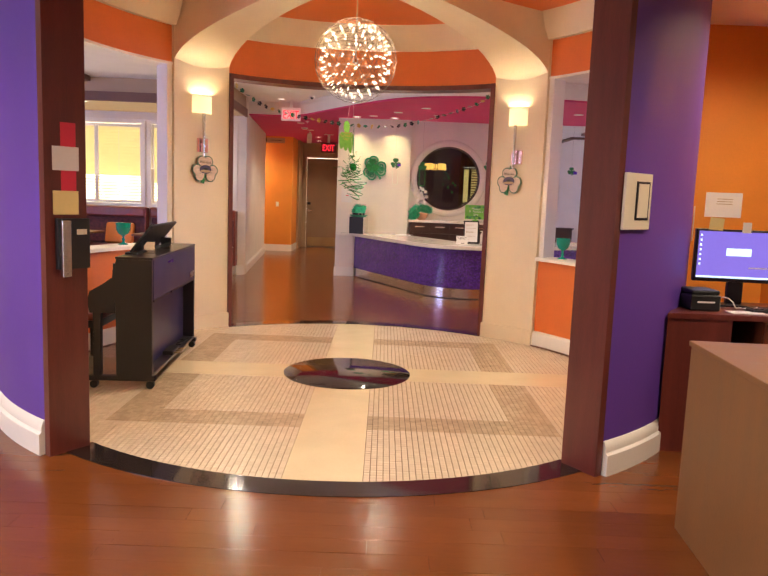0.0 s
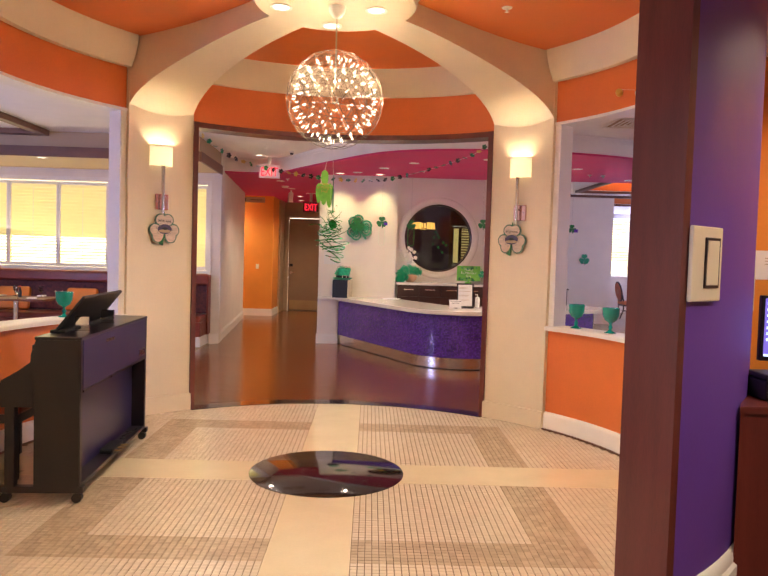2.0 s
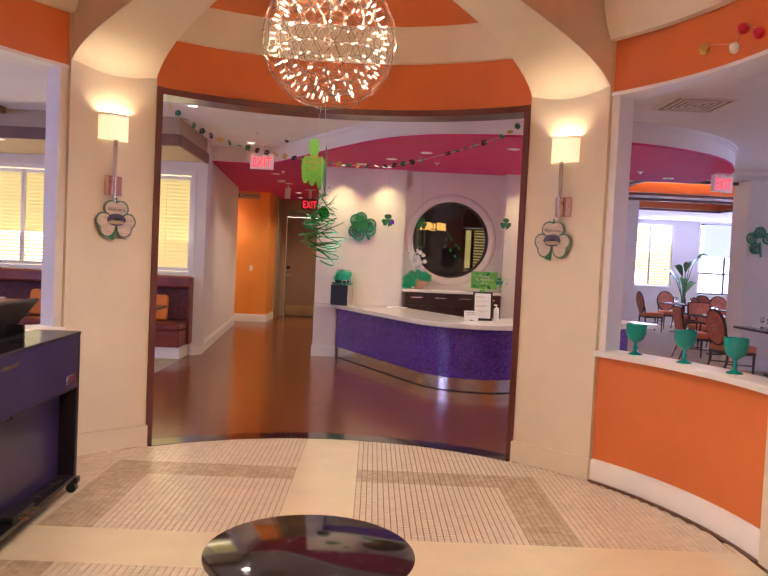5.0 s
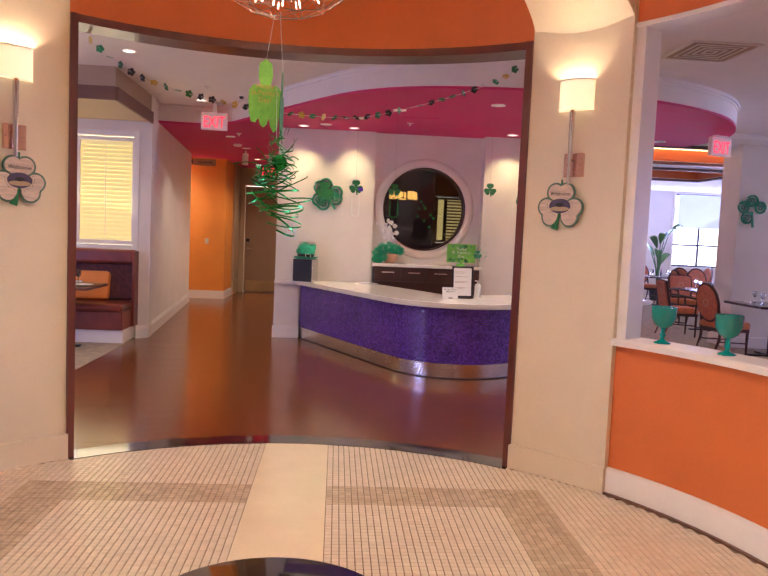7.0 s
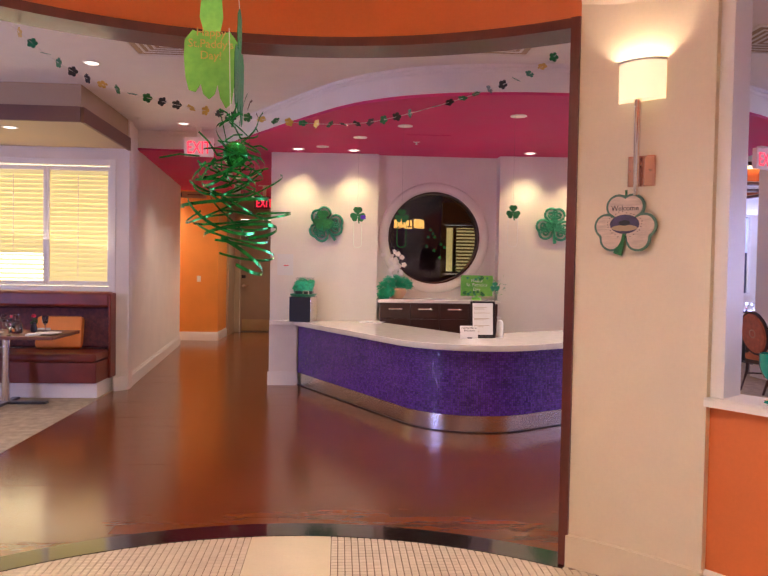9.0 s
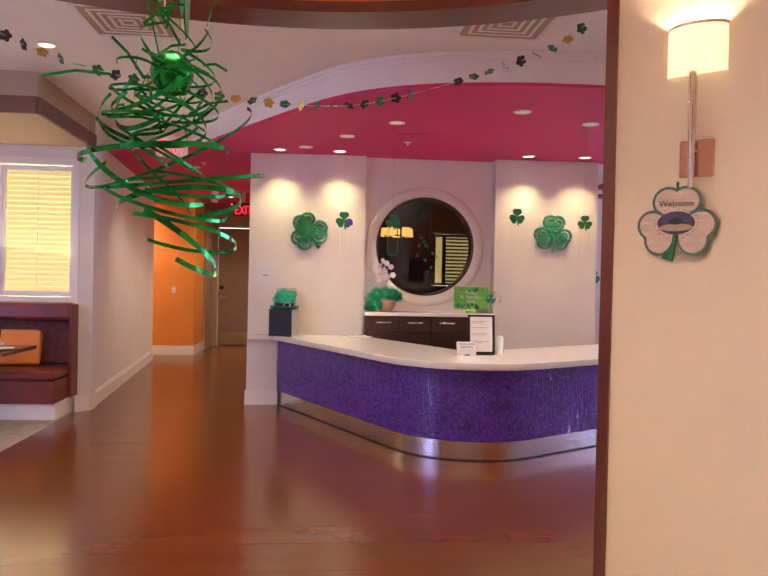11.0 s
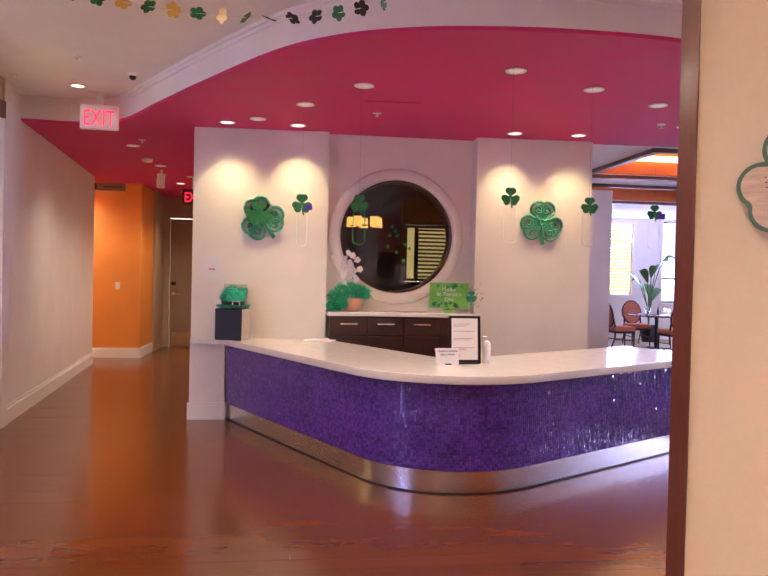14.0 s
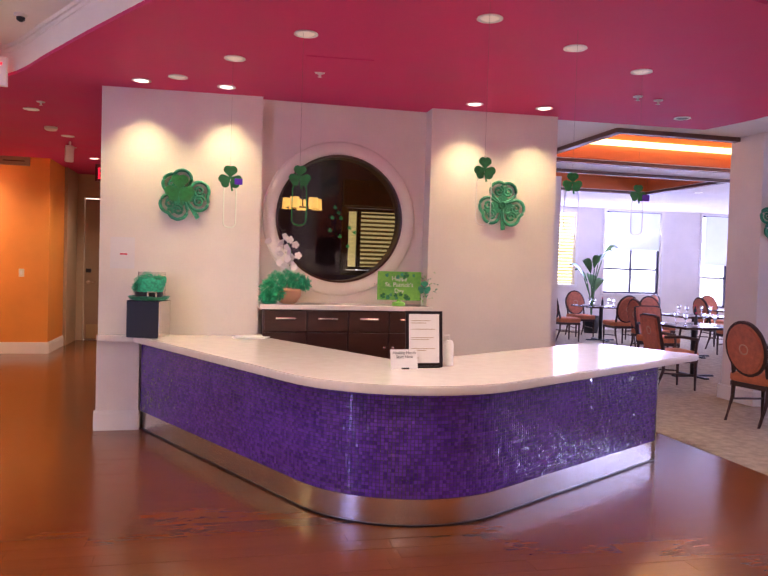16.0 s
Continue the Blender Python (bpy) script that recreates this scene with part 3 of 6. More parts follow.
structure("trim_crown", bm, CEIL, "white stepped crown moulding along the fascia", "trim")

# ---- dropped booth soffit ----
SOF = [(-2.29, 13.60), (-2.25, 11.95), (-8.5, 11.95), (-8.5, 13.60)]
structure("ceiling_infill", box(-2.7, -1.0, 14.0, 14.6, 3.182, 3.25), CEIL, "white painted ceiling", "ceiling")
bs = structure("ceiling_booth_soffit", prism(SOF, 2.84, 3.18), TAUPE, "taupe dropped soffit above the booths", "ceiling")
bm = bmesh.new()
for a, b in zip(SOF[:2], SOF[1:3]):
    wallbox(a, b, 0.03, 2.82, 2.965, bm, 1)
structure("trim_booth_fascia", bm, FASCIA, "brown wooden fascia of the dropped soffit", "trim")

bm = bmesh.new()
for x0, x1, y0, y1 in ((-4.46, -4.34, 9.5, 11.86), (-8.0, -7.88, 9.5, 11.86), (-7.88, -4.46, 11.74, 11.86), (-7.88, -4.46, 9.5, 9.62)):
    box(x0, x1, y0, y1, 3.10, 3.178, 0.004, bm)
structure("trim_tray_west", bm, FASCIA, "dark wooden rim of a ceiling tray", "trim")

# ---- east dining room ----
TRAYS = ((4.75, 8.4, 15.0, 17.1), (4.75, 8.6, 18.2, 20.4))
bm = bmesh.new()
box(3.3, 16.2, 14.02, 15.0, 3.1, 3.18, 0, bm)
box(3.3, 4.75, 15.0, 24.2, 3.1, 3.18, 0, bm)
box(8.6, 16.2, 15.0, 24.2, 3.1, 3.18, 0, bm)
box(8.4, 8.6, 15.0, 17.1, 3.1, 3.18, 0, bm)
box(4.75, 8.6, 17.1, 18.2, 3.1, 3.18, 0, bm)
box(4.75, 8.6, 20.4, 24.2, 3.1, 3.18, 0, bm)
box(4.6, 8.8, 14.9, 20.5, 3.52, 3.58, 0, bm)
structure("ceiling_dining", bm, CEIL, "white dining room ceiling with two recessed trays", "ceiling")
for i, (x0, x1, y0, y1) in enumerate(TRAYS):
    bm = bmesh.new()
    box(x0 + 0.004, x0 + 0.02, y0 + 0.004, y1 - 0.004, 3.11, 3.518, 0, bm), box(x1 - 0.02, x1 - 0.004, y0 + 0.004, y1 - 0.004, 3.11, 3.518, 0, bm)
    box(x0 + 0.02, x1 - 0.02, y0 + 0.004, y0 + 0.02, 3.11, 3.518, 0, bm), box(x0 + 0.02, x1 - 0.02, y1 - 0.02, y1 - 0.004, 3.11, 3.518, 0, bm)
    structure("ceiling_tray_%s" % "ab"[i], bm, ORANGE, "orange sides of a recessed ceiling tray", "ceiling")
    bm = bmesh.new()
    box(x0 - 0.1, x0, y0 - 0.1, y1 + 0.1, 3.05, 3.1, 0, bm), box(x1, x1 + 0.1, y0 - 0.1, y1 + 0.1, 3.05, 3.1, 0, bm)
    box(x0, x1, y0 - 0.1, y0, 3.05, 3.1, 0, bm), box(x0, x1, y1, y1 + 0.1, 3.05, 3.1, 0, bm)
    structure("trim_tray_%s" % "ab"[i], bm, FASCIA, "dark wooden rim of the ceiling tray", "trim")
cove = thing("cove_light", (6.6, 17.05, 3.36), 0, "glowing amber strip along the ceiling tray", "light")
part("diffuser", box(-1.6, 1.75, -0.03, 0.03, -0.04, 0.04, 0.01), COVE, cove)
lamp("AREA", (6.6, 16.9, 3.3), 10, (1, 0.6, 0.25), (3.2, 0.1), (6.6, 15, 3.5))
YD = 24.1
WINS = ((7.75, 9.05, 1.15, 2.95), (9.87, 11.47, 0.95, 3.05), (12.68, 14.3, 0.62, 3.05))
structure("wall_dining_north", panels((3.6, YD), (16.2, YD), 0.2, 3.2, [(a - 3.6, b - 3.6, lo, hi) for a, b, lo, hi in WINS]), WALL, "white dining room wall with tall windows", "wall")
structure("wall_dining_east", panels((16.1, 24.3), (16.1, 6.6), 0.2, 3.2, [(6.0, 8.5, 0.7, 2.9), (10.5, 13.0, 0.7, 2.9)], -1), WALL, "white dining room wall with windows", "wall")
structure("wall_dining_south", box(6.0, 16.2, 6.5, 6.66, 0, 3.2), WALL, "white dining room wall", "wall")
structure("wall_dining_west", box(3.5, 3.62, 19.6, 24.2, 0, 3.2), WALL, "white dining room wall", "wall")
structure("floor_carpet_east", box(4.33, 16.1, 6.66, 24.2, -0.012, 0.004), CARPET, "beige patterned dining room carpet", "floor")
structure("floor_carpet_behind", box(3.45, 4.33, 14.0, 24.2, -0.012, 0.004), CARPET, "beige patterned dining room carpet", "floor")
col = structure("column_dining", box(6.26, 7.2, 14.52, 15.05, 0, 3.12), WALL, "wide white column in the dining room", "column")
part("baseboard", box(6.23, 7.23, 14.49, 15.08, 0, 0.17, 0.008), WHITE, col)
structure("backdrop_north", box(4, 20, 27, 27.1, -3, 6), OUTDOOR, "bright hazy daylight outside", "backdrop")
structure("backdrop_east", box(18.4, 18.5, 4, 26, -3, 6), OUTDOOR, "bright hazy daylight outside", "backdrop")

# ---- lights that the place has, and downlights added in the hall ----
for a, b, lo, hi in WINS:
    lamp("AREA", ((a + b) / 2, YD - 0.05, (lo + hi) / 2), 75, COOL, (b - a, hi - lo), ((a + b) / 2 - 4, 12, 10.0))
for y0 in (17.05, 12.55):
    lamp("AREA", (16.0, y0, 1.8), 190, COOL, (2.4, 2.1), (5, y0 - 2, 10.0))
for a, b in (GROUP_A, GROUP_B):
    lamp("AREA", ((a + b) / 2, YB - 0.06, 1.7), 5 * (b - a), (1.0, 0.86, 0.62), (b - a, 0.9), ((a + b) / 2 + 1, 9, 8.0))
lamp("AREA", (-6.62, 6.72, 1.65), 80, COOL, (0.5, 2.3), (-4.0, 10.5, 5.0))
lamp("AREA", (-5.95, 0.6, 1.6), 95, (0.62, 0.66, 1.0), (3.0, 2.0), (0, 2.5, 2.2))
for x, y, z in ((0.32, 0, 0), (-0.32, 0, 0), (0, 0.32, 0), (0, -0.32, 0), (0.19, 0.19, 0.19), (-0.19, -0.19, 0.19)):
    lamp("POINT", (CX + x, CY + y, 2.61 + z), 3.4, (1.0, 0.82, 0.56), 0.008)
lamp("POINT", (1.30, 16.3, 2.19), 4, (1.0, 0.70, 0.55), 0.008)
for x, y in ((0.28, 0.05), (-0.38, 0.05), (0.05, -0.40), (-0.05, 0.42)):
    downlight(CX + x, CY + y, 3.25, True, 40, 145)
for x, y in ((-0.32, 13.81), (0.36, 13.79), (2.51, 13.66), (3.15, 13.60)):
    downlight(x, y, 2.93, True, 27, 94, (x, front_y(x) - 0.02, -0.2), (1.0, 0.83, 0.42), LENS)
for x, y in ((1.84, 11.58), (2.57, 11.93), (3.28, 12.28), (0.84, 12.2), (0.41, 12.91)):
    downlight(x, y, 2.93, True, 28, 125, None, WARM, LENS_DIM)
for x, y in ((4.51, 13.53), (-1.53, 15.4), (-1.49, 16.96), (-0.02, 13.59)):
    downlight(x, y, 2.93, x < 0, 48 if x < -1 else 0, 125, None, WARM, LENS_DIM)
downlight(-1.68, 13.72, 3.18)
# These three are added to brighten the hall end and side corridor.
downlight(-1.5, 18.9, 2.93, True, 60, 125)
downlight(-1.6, 20.2, 2.93, True, 30, 100)
downlight(-3.4, 18.8, 2.93, True, 70, 140)
for x, y in ((-1.9, 11.2), (-1.6, 9.9), (1.9, 9.75), (0.3, 10.1), (4.6, 10.4)):
    downlight(x, y, 3.18, True, 36, 170)
for x, y in ((-4.6, 12.2), (-3.1, 12.4), (-6.0, 12.3)):
    downlight(x, y, 2.84, True, 9, 120)
for x, y in ((-4.5, 9.2), (-6.5, 9.2)):
    downlight(x, y, 3.18, True, 50, 130)
for x, y in ((3.0, 5.35), (2.9, 3.5), (0.2, 2.2), (-1.8, 2.2), (0.2, -1.2), (-3.4, 4.0)):
    downlight(x, y, 2.98, True, 60 if y > 5 else 105, 155)
for x, y in ((9.5, 16), (9.5, 20)):
    downlight(x, y, 3.1, True, 20, 125)


# ---- globe pendant ----
def globe_pendant():
    t = thing("pendant_lamp", (CX + 0.01, CY, 2.61), 0, "round wire globe pendant with many small lit bulbs", "pendant lamp")
    part("canopy", lathe([(0.012, 0.555), (0.03, 0.565), (0.055, 0.60), (0.06, 0.635)], 24), WHITE, t, "white bell canopy", True)
    part("stem", tube([(0, 0, 0), (0, 0, 0.58)], 0.006, 8), CHROME, t)
    part("hub", lathe([(0.0, -0.03), (0.03, -0.015), (0.03, 0.015), (0.0, 0.03)], 16), CHROME, t, "", True)
    ico = bmesh.new()
    bmesh.ops.create_icosphere(ico, subdivisions=3, radius=0.335)
    cage = bmesh.new()
    for e in ico.edges:
        tube([e.verts[0].co, e.verts[1].co], 0.0014, 3, cage)
        tube([e.verts[0].co * 0.80, e.verts[1].co * 0.80], 0.0011, 3, cage)
    part("cage", cage, WIRE, t, "thin steel wire cage")
    spoke = bulb = None
    for v in list(ico.verts):
        m = v.co.normalized().to_track_quat("Z", "Y").to_matrix().to_4x4()
        if spoke is None:
            spoke = part("spoke", tube([(0, 0, 0.262), (0, 0, 0.275)], 0.0022, 5), CHROME, t, "", False, m)
            bulb = part("bulb", lathe([(0.0015, 0.272), (0.0030, 0.275), (0.0034, 0.282), (0.0030, 0.293), (0.0012, 0.298)], 8), BULB, spoke, "small lit bulb", True)
        else:
            s = new("spoke", spoke.data)
            s.parent, s.matrix_basis = t, m
            b = new("bulb", bulb.data)
            b.parent = s
    ico.free()


globe_pendant()


# ---- wall sconces with hanging plaques ----
def half_drum(r, z0, z1, thick=0.003, n=24, squash=0.75):
    pts = [(r * math.cos(math.pi + math.pi * i / n), r * squash * math.sin(math.pi + math.pi * i / n)) for i in range(n + 1)]
    inner = [(x * (1 - thick / r), y * (1 - thick / r)) for x, y in pts]
    return prism(pts + inner[::-1], z0, z1)


def lobes(radius, centres, n=18):
    """The outline that round lobes make together, as (angle-ordered) points round the middle."""
    out = []
    for i in range(n * 4):
        a = 2 * math.pi * i / (n * 4)
        d = Vector((math.cos(a), math.sin(a)))
        best = 0.0
        for cx, cy in centres:
            b = d.x * cx + d.y * cy
            disc = b * b - (cx * cx + cy * cy - radius * radius)
            if disc > 0:
                best = max(best, b + math.sqrt(disc))
        out.append(tuple(d * max(best, radius * 0.35)))
    return out


def sconce(angle):
    x, y = polar(2.42, angle)
    t = thing("wall_sconce", (x, y, 1.95), -angle, "chrome wall sconce with a lit half-round linen shade", "wall lamp", "rotunda sconces")
    part("backplate", box(-0.055, 0.075, -0.02, 0, -0.035, 0.11, 0.004), COPPER, t, "rosy mirror-like metal backplate")
    for sx in (-0.043, 0.055):
        part("screw", lathe([(0.005, 0.0), (0.005, 0.004), (0.0, 0.006)], 10, None, pose(sx, -0.02, 0.04, 90, 0, 0)), CHROME, t)
    part("stem", tube([(0, -0.055, -0.08), (0, -0.055, 0.1), (0, -0.055, 0.40)], 0.012, 10, None, False, [0.011, 0.014, 0.019]), CHROME, t, "", True)
    part("arm", tube([(0, -0.055, 0.07), (0, -0.01, 0.07)], 0.01, 8), CHROME, t)
    part("shade", half_drum(0.112, 0.37, 0.555), SHADE, t, "glowing cream linen shade", True)
    # Added disc keeps the lamp from throwing a scallop down the pillar.
    part("diffuser", half_drum(0.108, 0.372, 0.378, 0.106), SHADE, t, "added glowing disc that closes the shade below")
    part("shade_rim", half_drum(0.114, 0.545, 0.557, 0.004), WHITE, t)
    lamp("POINT", (x - 0.05 * math.sin(radians(angle)), y - 0.05 * math.cos(radians(angle)), 2.42), 6, (1, 0.80, 0.54), 0.03)


def plaque(angle, shift):
    """A shamrock board of three heart-shaped leaves with a dark oval picture."""
    x, y = polar(2.42, angle)
    t = thing("welcome_plaque", (x, y, 1.74), -angle, "pale shamrock-shaped welcome plaque with a green edge, hung on the sconce", "plaque", "rotunda plaques")
    centres = []
    for a in (90, 205, 335):
        d = Vector((math.cos(radians(a)), math.sin(radians(a))))
        for k in (-1, 1):
            centres.append((d.x * 0.086 - d.y * k * 0.034, d.y * 0.086 + d.x * k * 0.034 - 0.006))
    rim, face = lobes(0.061, centres), lobes(0.050, centres)
    up = pose(shift, -0.03, 0, 90, 0, 0)
    part("rim", prism(rim, -0.006, 0.006, None, 0, up), GREENGREY, t, "dull green painted edge")
    part("board", prism(face, 0.0, 0.010, None, 0.002, up), GREYBOARD, t)
    part("stem", prism([(-0.010, -0.05), (0.012, -0.05), (0.014, -0.155), (-0.028, -0.150)], -0.005, 0.009, None, 0, up @ pose(0, 0, 0, 0, 0, -10)), GREEN, t, "green stem")
    oval = [(math.cos(i * 0.3142), math.sin(i * 0.3142)) for i in range(20)]
    em = part("emblem", prism([(0.072 * c, 0.046 * q - 0.004) for c, q in oval], 0.010, 0.012, None, 0, up), VIOLETGREY, t, "dark violet oval picture")
    part("picture_field", prism([(0.064 * c, 0.015 * q - 0.022) for c, q in oval], 0.012, 0.0128, None, 0, up), TAUPE, em, "pale furrowed field")
    part("picture_shape", prism([(0.028 * c, 0.013 * q + 0.002) for c, q in oval], 0.0129, 0.0137, None, 0, up), INK, em, "dark shape in the picture")
    text("lettering", "Welcome", 0.034, INK, t, up @ pose(0, 0.072, 0.011), 0.001)
    rng = random.Random(17)
    for k in range(26):
        w = k * 0.2417
        part("speck", box(-0.0018, 0.0018, -0.0018, 0.0018, 0.010, 0.0115, 0, None, up @ pose((0.077 + rng.uniform(0, 0.010)) * math.cos(w), (0.051 + rng.uniform(0, 0.012)) * math.sin(w) - 0.004, 0, 0, 0, k * 31)), INK, t)
    part("strap", prism([(-0.005, 0.11), (0.005, 0.11), (0.005, 0.16), (-0.005, 0.16)], -0.004, 0.0, None, 0, up), GREEN, t, "green ribbon")


for a in (44.0, -44.3):
    sconce(a)
    plaque(a, 0.03 if a < 0 else -0.055)


# ---- goblets on the sills ----
def goblet(x, y, z):
    t = thing("goblet", (x, y, z), 0, "teal green plastic goblet on the white sill", "goblet", "goblets on the sills")
    part("foot", lathe([(0.048, 0), (0.048, 0.006), (0.02, 0.018), (0.011, 0.03)], 20), GOBLET, t, "", True)
    part("stem", lathe([(0.011, 0.028), (0.018, 0.05), (0.010, 0.07), (0.016, 0.088)], 16), GOBLET, t, "", True)
    part("bowl", lathe([(0.016, 0.086), (0.05, 0.11), (0.068, 0.15), (0.072, 0.215), (0.069, 0.215), (0.064, 0.155), (0.045, 0.118), (0.0, 0.1)], 24), GOBLET, t, "", True)
    return t


for x, y in ((2.18, 8.02), (2.36, 7.64), (2.45, 7.22)):
    d = Vector((x - CX, y - CY)).normalized() * 2.54
    goblet(CX + d.x, CY + d.y, SILL)
goblet(*polar(2.54, -64.6), SILL)


# ---- digital piano on wheels ----
def piano():
    t = thing("upright_piano", (-1.475, 5.89, 0), 3.2, "black upright digital piano on casters, seen from the back", "piano")
    t.scale = (1, 1.06, 1)
    prof = [(0, 0.09), (-0.27, 0.09), (-0.27, 0.66), (-0.30, 0.74), (-0.29, 0.90), (-0.26, 0.99), (0, 0.99)]
    for y in (0.0, 1.41):
        part("side_panel", prism([(x, z) for x, z in prof], 0, 0.04, None, 0.004, Matrix(((1, 0, 0, 0), (0, 0, -1, y + 0.04), (0, 1, 0, 0), (0, 0, 0, 1)))), BLACK, t)
        part("leg", box(-0.44, -0.38, y, y + 0.05, 0.09, 0.62, 0.006), BLACK, t)
        part("keyblock", prism([(-0.27, 0.58), (-0.46, 0.58), (-0.48, 0.66), (-0.46, 0.74), (-0.36, 0.80), (-0.28, 0.86)], 0, 0.04, None, 0, Matrix(((1, 0, 0, 0), (0, 0, -1, y + 0.04), (0, 1, 0, 0), (0, 0, 0, 1)))), BLACK, t)
        part("toe_rail", box(-0.48, 0.02, y, y + 0.05, 0.06, 0.10, 0.006), BLACK, t)
        for x in (-0.44, -0.02):
            c = part("caster", tube([(x, y + 0.005, 0.03), (x, y + 0.045, 0.03)], 0.03, 14), PLASTIC, t, "", True)
            part("fork", box(x - 0.012, x + 0.012, y + 0.008, y + 0.042, 0.03, 0.065, 0.003), CHROME, c)
    part("top", box(-0.27, 0.004, 0.0, 1.45, 0.985, 1.005, 0.005), BLACK, t)
    part("upper_back", box(-0.02, 0.002, 0.041, 1.409, 0.68, 0.985, 0.003), PIANO_BACK, t, "blue grey upper back panel")
    part("back_rail", box(-0.022, 0.006, 0.041, 1.409, 0.665, 0.68), BLACK, t)
    part("lower_back", box(-0.12, -0.10, 0.041, 1.409, 0.10, 0.665), PIANO_BACK, t, "blue grey cloth behind the pedals")
    part("bottom_shelf", box(-0.27, 0.0, 0.041, 1.409, 0.09, 0.115, 0.003), BLACK, t)
    part("keybed", box(-0.45, -0.25, 0.041, 1.409, 0.60, 0.66, 0.004), BLACK, t)
    part("keys", box(-0.44, -0.31, 0.06, 1.39, 0.66, 0.675), PAPER, t, "row of white keys")
    part("fallboard", box(-0.30, -0.25, 0.041, 1.409, 0.66, 0.95, 0.004), BLACK, t)
    part("maker_plate", box(0.002, 0.004, 0.45, 0.62, 0.92, 0.94), CHROME, t, "small silver plate")
    part("socket_panel", box(0.002, 0.012, 1.22, 1.36, 0.71, 0.76, 0.002), CHROME, t, "metal socket panel")
    part("music_desk", box(-0.02, 0.0, 0.22, 0.98, 0.0, 0.27, 0.006, None, Matrix.Translation((-0.22, 0, 1.015)) @ pose(0, 0, 0, 0, 38, 0)), PLASTIC, t, "slanted black music desk")
    part("ledge", box(-0.26, -0.17, 0.20, 1.0, 1.004, 1.022, 0.004), PLASTIC, t)
    for y in (0.34, 0.84):
        part("bracket", box(-0.16, -0.07, y, y + 0.012, 1.004, 1.10, 0.003), CHROME, t)
    part("pedal_unit", box(-0.09, 0.0, 0.62, 0.86, 0.115, 0.15, 0.01), PLASTIC, t)
    for y in (0.66, 0.73, 0.80):
        part("pedal", box(-0.01, 0.05, y, y + 0.025, 0.125, 0.135, 0.003), BRASS, t)
    part("cable", tube([(-0.05 + 0.03 * math.sin(i * 1.3), 0.95 + i * 0.03, 0.125 + 0.01 * math.cos(i)) for i in range(12)], 0.006, 6), PLASTIC, t, "", True)
    b = thing("piano_bench", (-2.18, 6.25, 0), 3.2, "low black piano bench with a brown padded seat", "bench")
    part("cushion", box(-0.17, 0.17, 0, 0.72, 0.44, 0.50, 0.02), LEATHER, b, "brown padded seat")
    part("apron", box(-0.15, 0.15, 0.02, 0.70, 0.38, 0.44), BLACK, b)
    for x in (-0.14, 0.10):
        for y in (0.03, 0.65):
            part("leg", box(x, x + 0.04, y, y + 0.04, 0, 0.38, 0.004), BLACK, b)


piano()

# ---- reception counter ----
A, B, P, RAD = Vector((-0.30, 14.03)), Vector((3.70, 12.56)), Vector((1.23, 11.10)), 0.82
U1, U2 = (A - P).normalized(), (B - P).normalized()
HALF = U1.angle(U2) / 2
OC = P + (U1 + U2).normalized() * RAD / math.sin(HALF)
TAN = RAD / math.tan(HALF)
LEN1, LEN2, LENA = (A - P).length - TAN, (B - P).length - TAN, RAD * (math.pi - 2 * HALF)
N1 = Vector((U1.y, -U1.x)) if Vector((U1.y, -U1.x)).dot(P - OC) > 0 else -Vector((U1.y, -U1.x))
N2 = Vector((U2.y, -U2.x)) if Vector((U2.y, -U2.x)).dot(P - OC) > 0 else -Vector((U2.y, -U2.x))


def front(s, off=0.0):
    """A place along the counter's front, s metres from its west end, off metres outwards, and its outward direction."""
    if s <= LEN1:
        n = N1
        p = A - U1 * s
    elif s <= LEN1 + LENA:
        k = (s - LEN1) / LENA
        a0, a1 = math.atan2(N1.y, N1.x), math.atan2(N2.y, N2.x)
        d = (a1 - a0 + math.pi) % (2 * math.pi) - math.pi
        n = Vector((math.cos(a0 + d * k), math.sin(a0 + d * k)))
        p = OC + n * RAD
    else:
        n = N2
        p = B - U2 * (LEN1 + LENA + LEN2 - s)
    return p + n * off, n


LENGTH = LEN1 + LENA + LEN2
STEPS = [LENGTH * i / 90 for i in range(91)]


def inner_line(off):
    """The back of the counter, off metres behind its front, with a small rounded inside corner."""
    p1, p2 = A - N1 * off, B - N2 * off
    # meeting point of both legs
    d = U1.x * U2.y - U1.y * U2.x
    k = ((p2 - p1).x * U2.y - (p2 - p1).y * U2.x) / d
    q = p1 + U1 * k
    return [tuple(p2)] + [tuple(q + U2 * 0.18), tuple(q + U2 * 0.06 + U1 * 0.02), tuple(q + U1 * 0.06 + U2 * 0.02), tuple(q + U1 * 0.18)] + [tuple(p1)]


counter = thing("reception_counter", (1.4, 12.6, 0), 0, "curved reception counter faced with purple glass mosaic", "counter")
shift = Matrix.Translation((-1.4, -12.6, 0))
outer = [tuple(front(s, -0.006)[0]) for s in STEPS]
part("core", prism(outer + inner_line(0.80), 0.16, 0.762, None, 0, shift), DARKWALL, counter)
kick = [tuple(front(s, -0.012)[0]) for s in STEPS]
part("kickplate", prism(kick + inner_line(0.78), 0.0, 0.16, None, 0, shift), STEEL, counter, "brushed stainless steel kickplate", True)
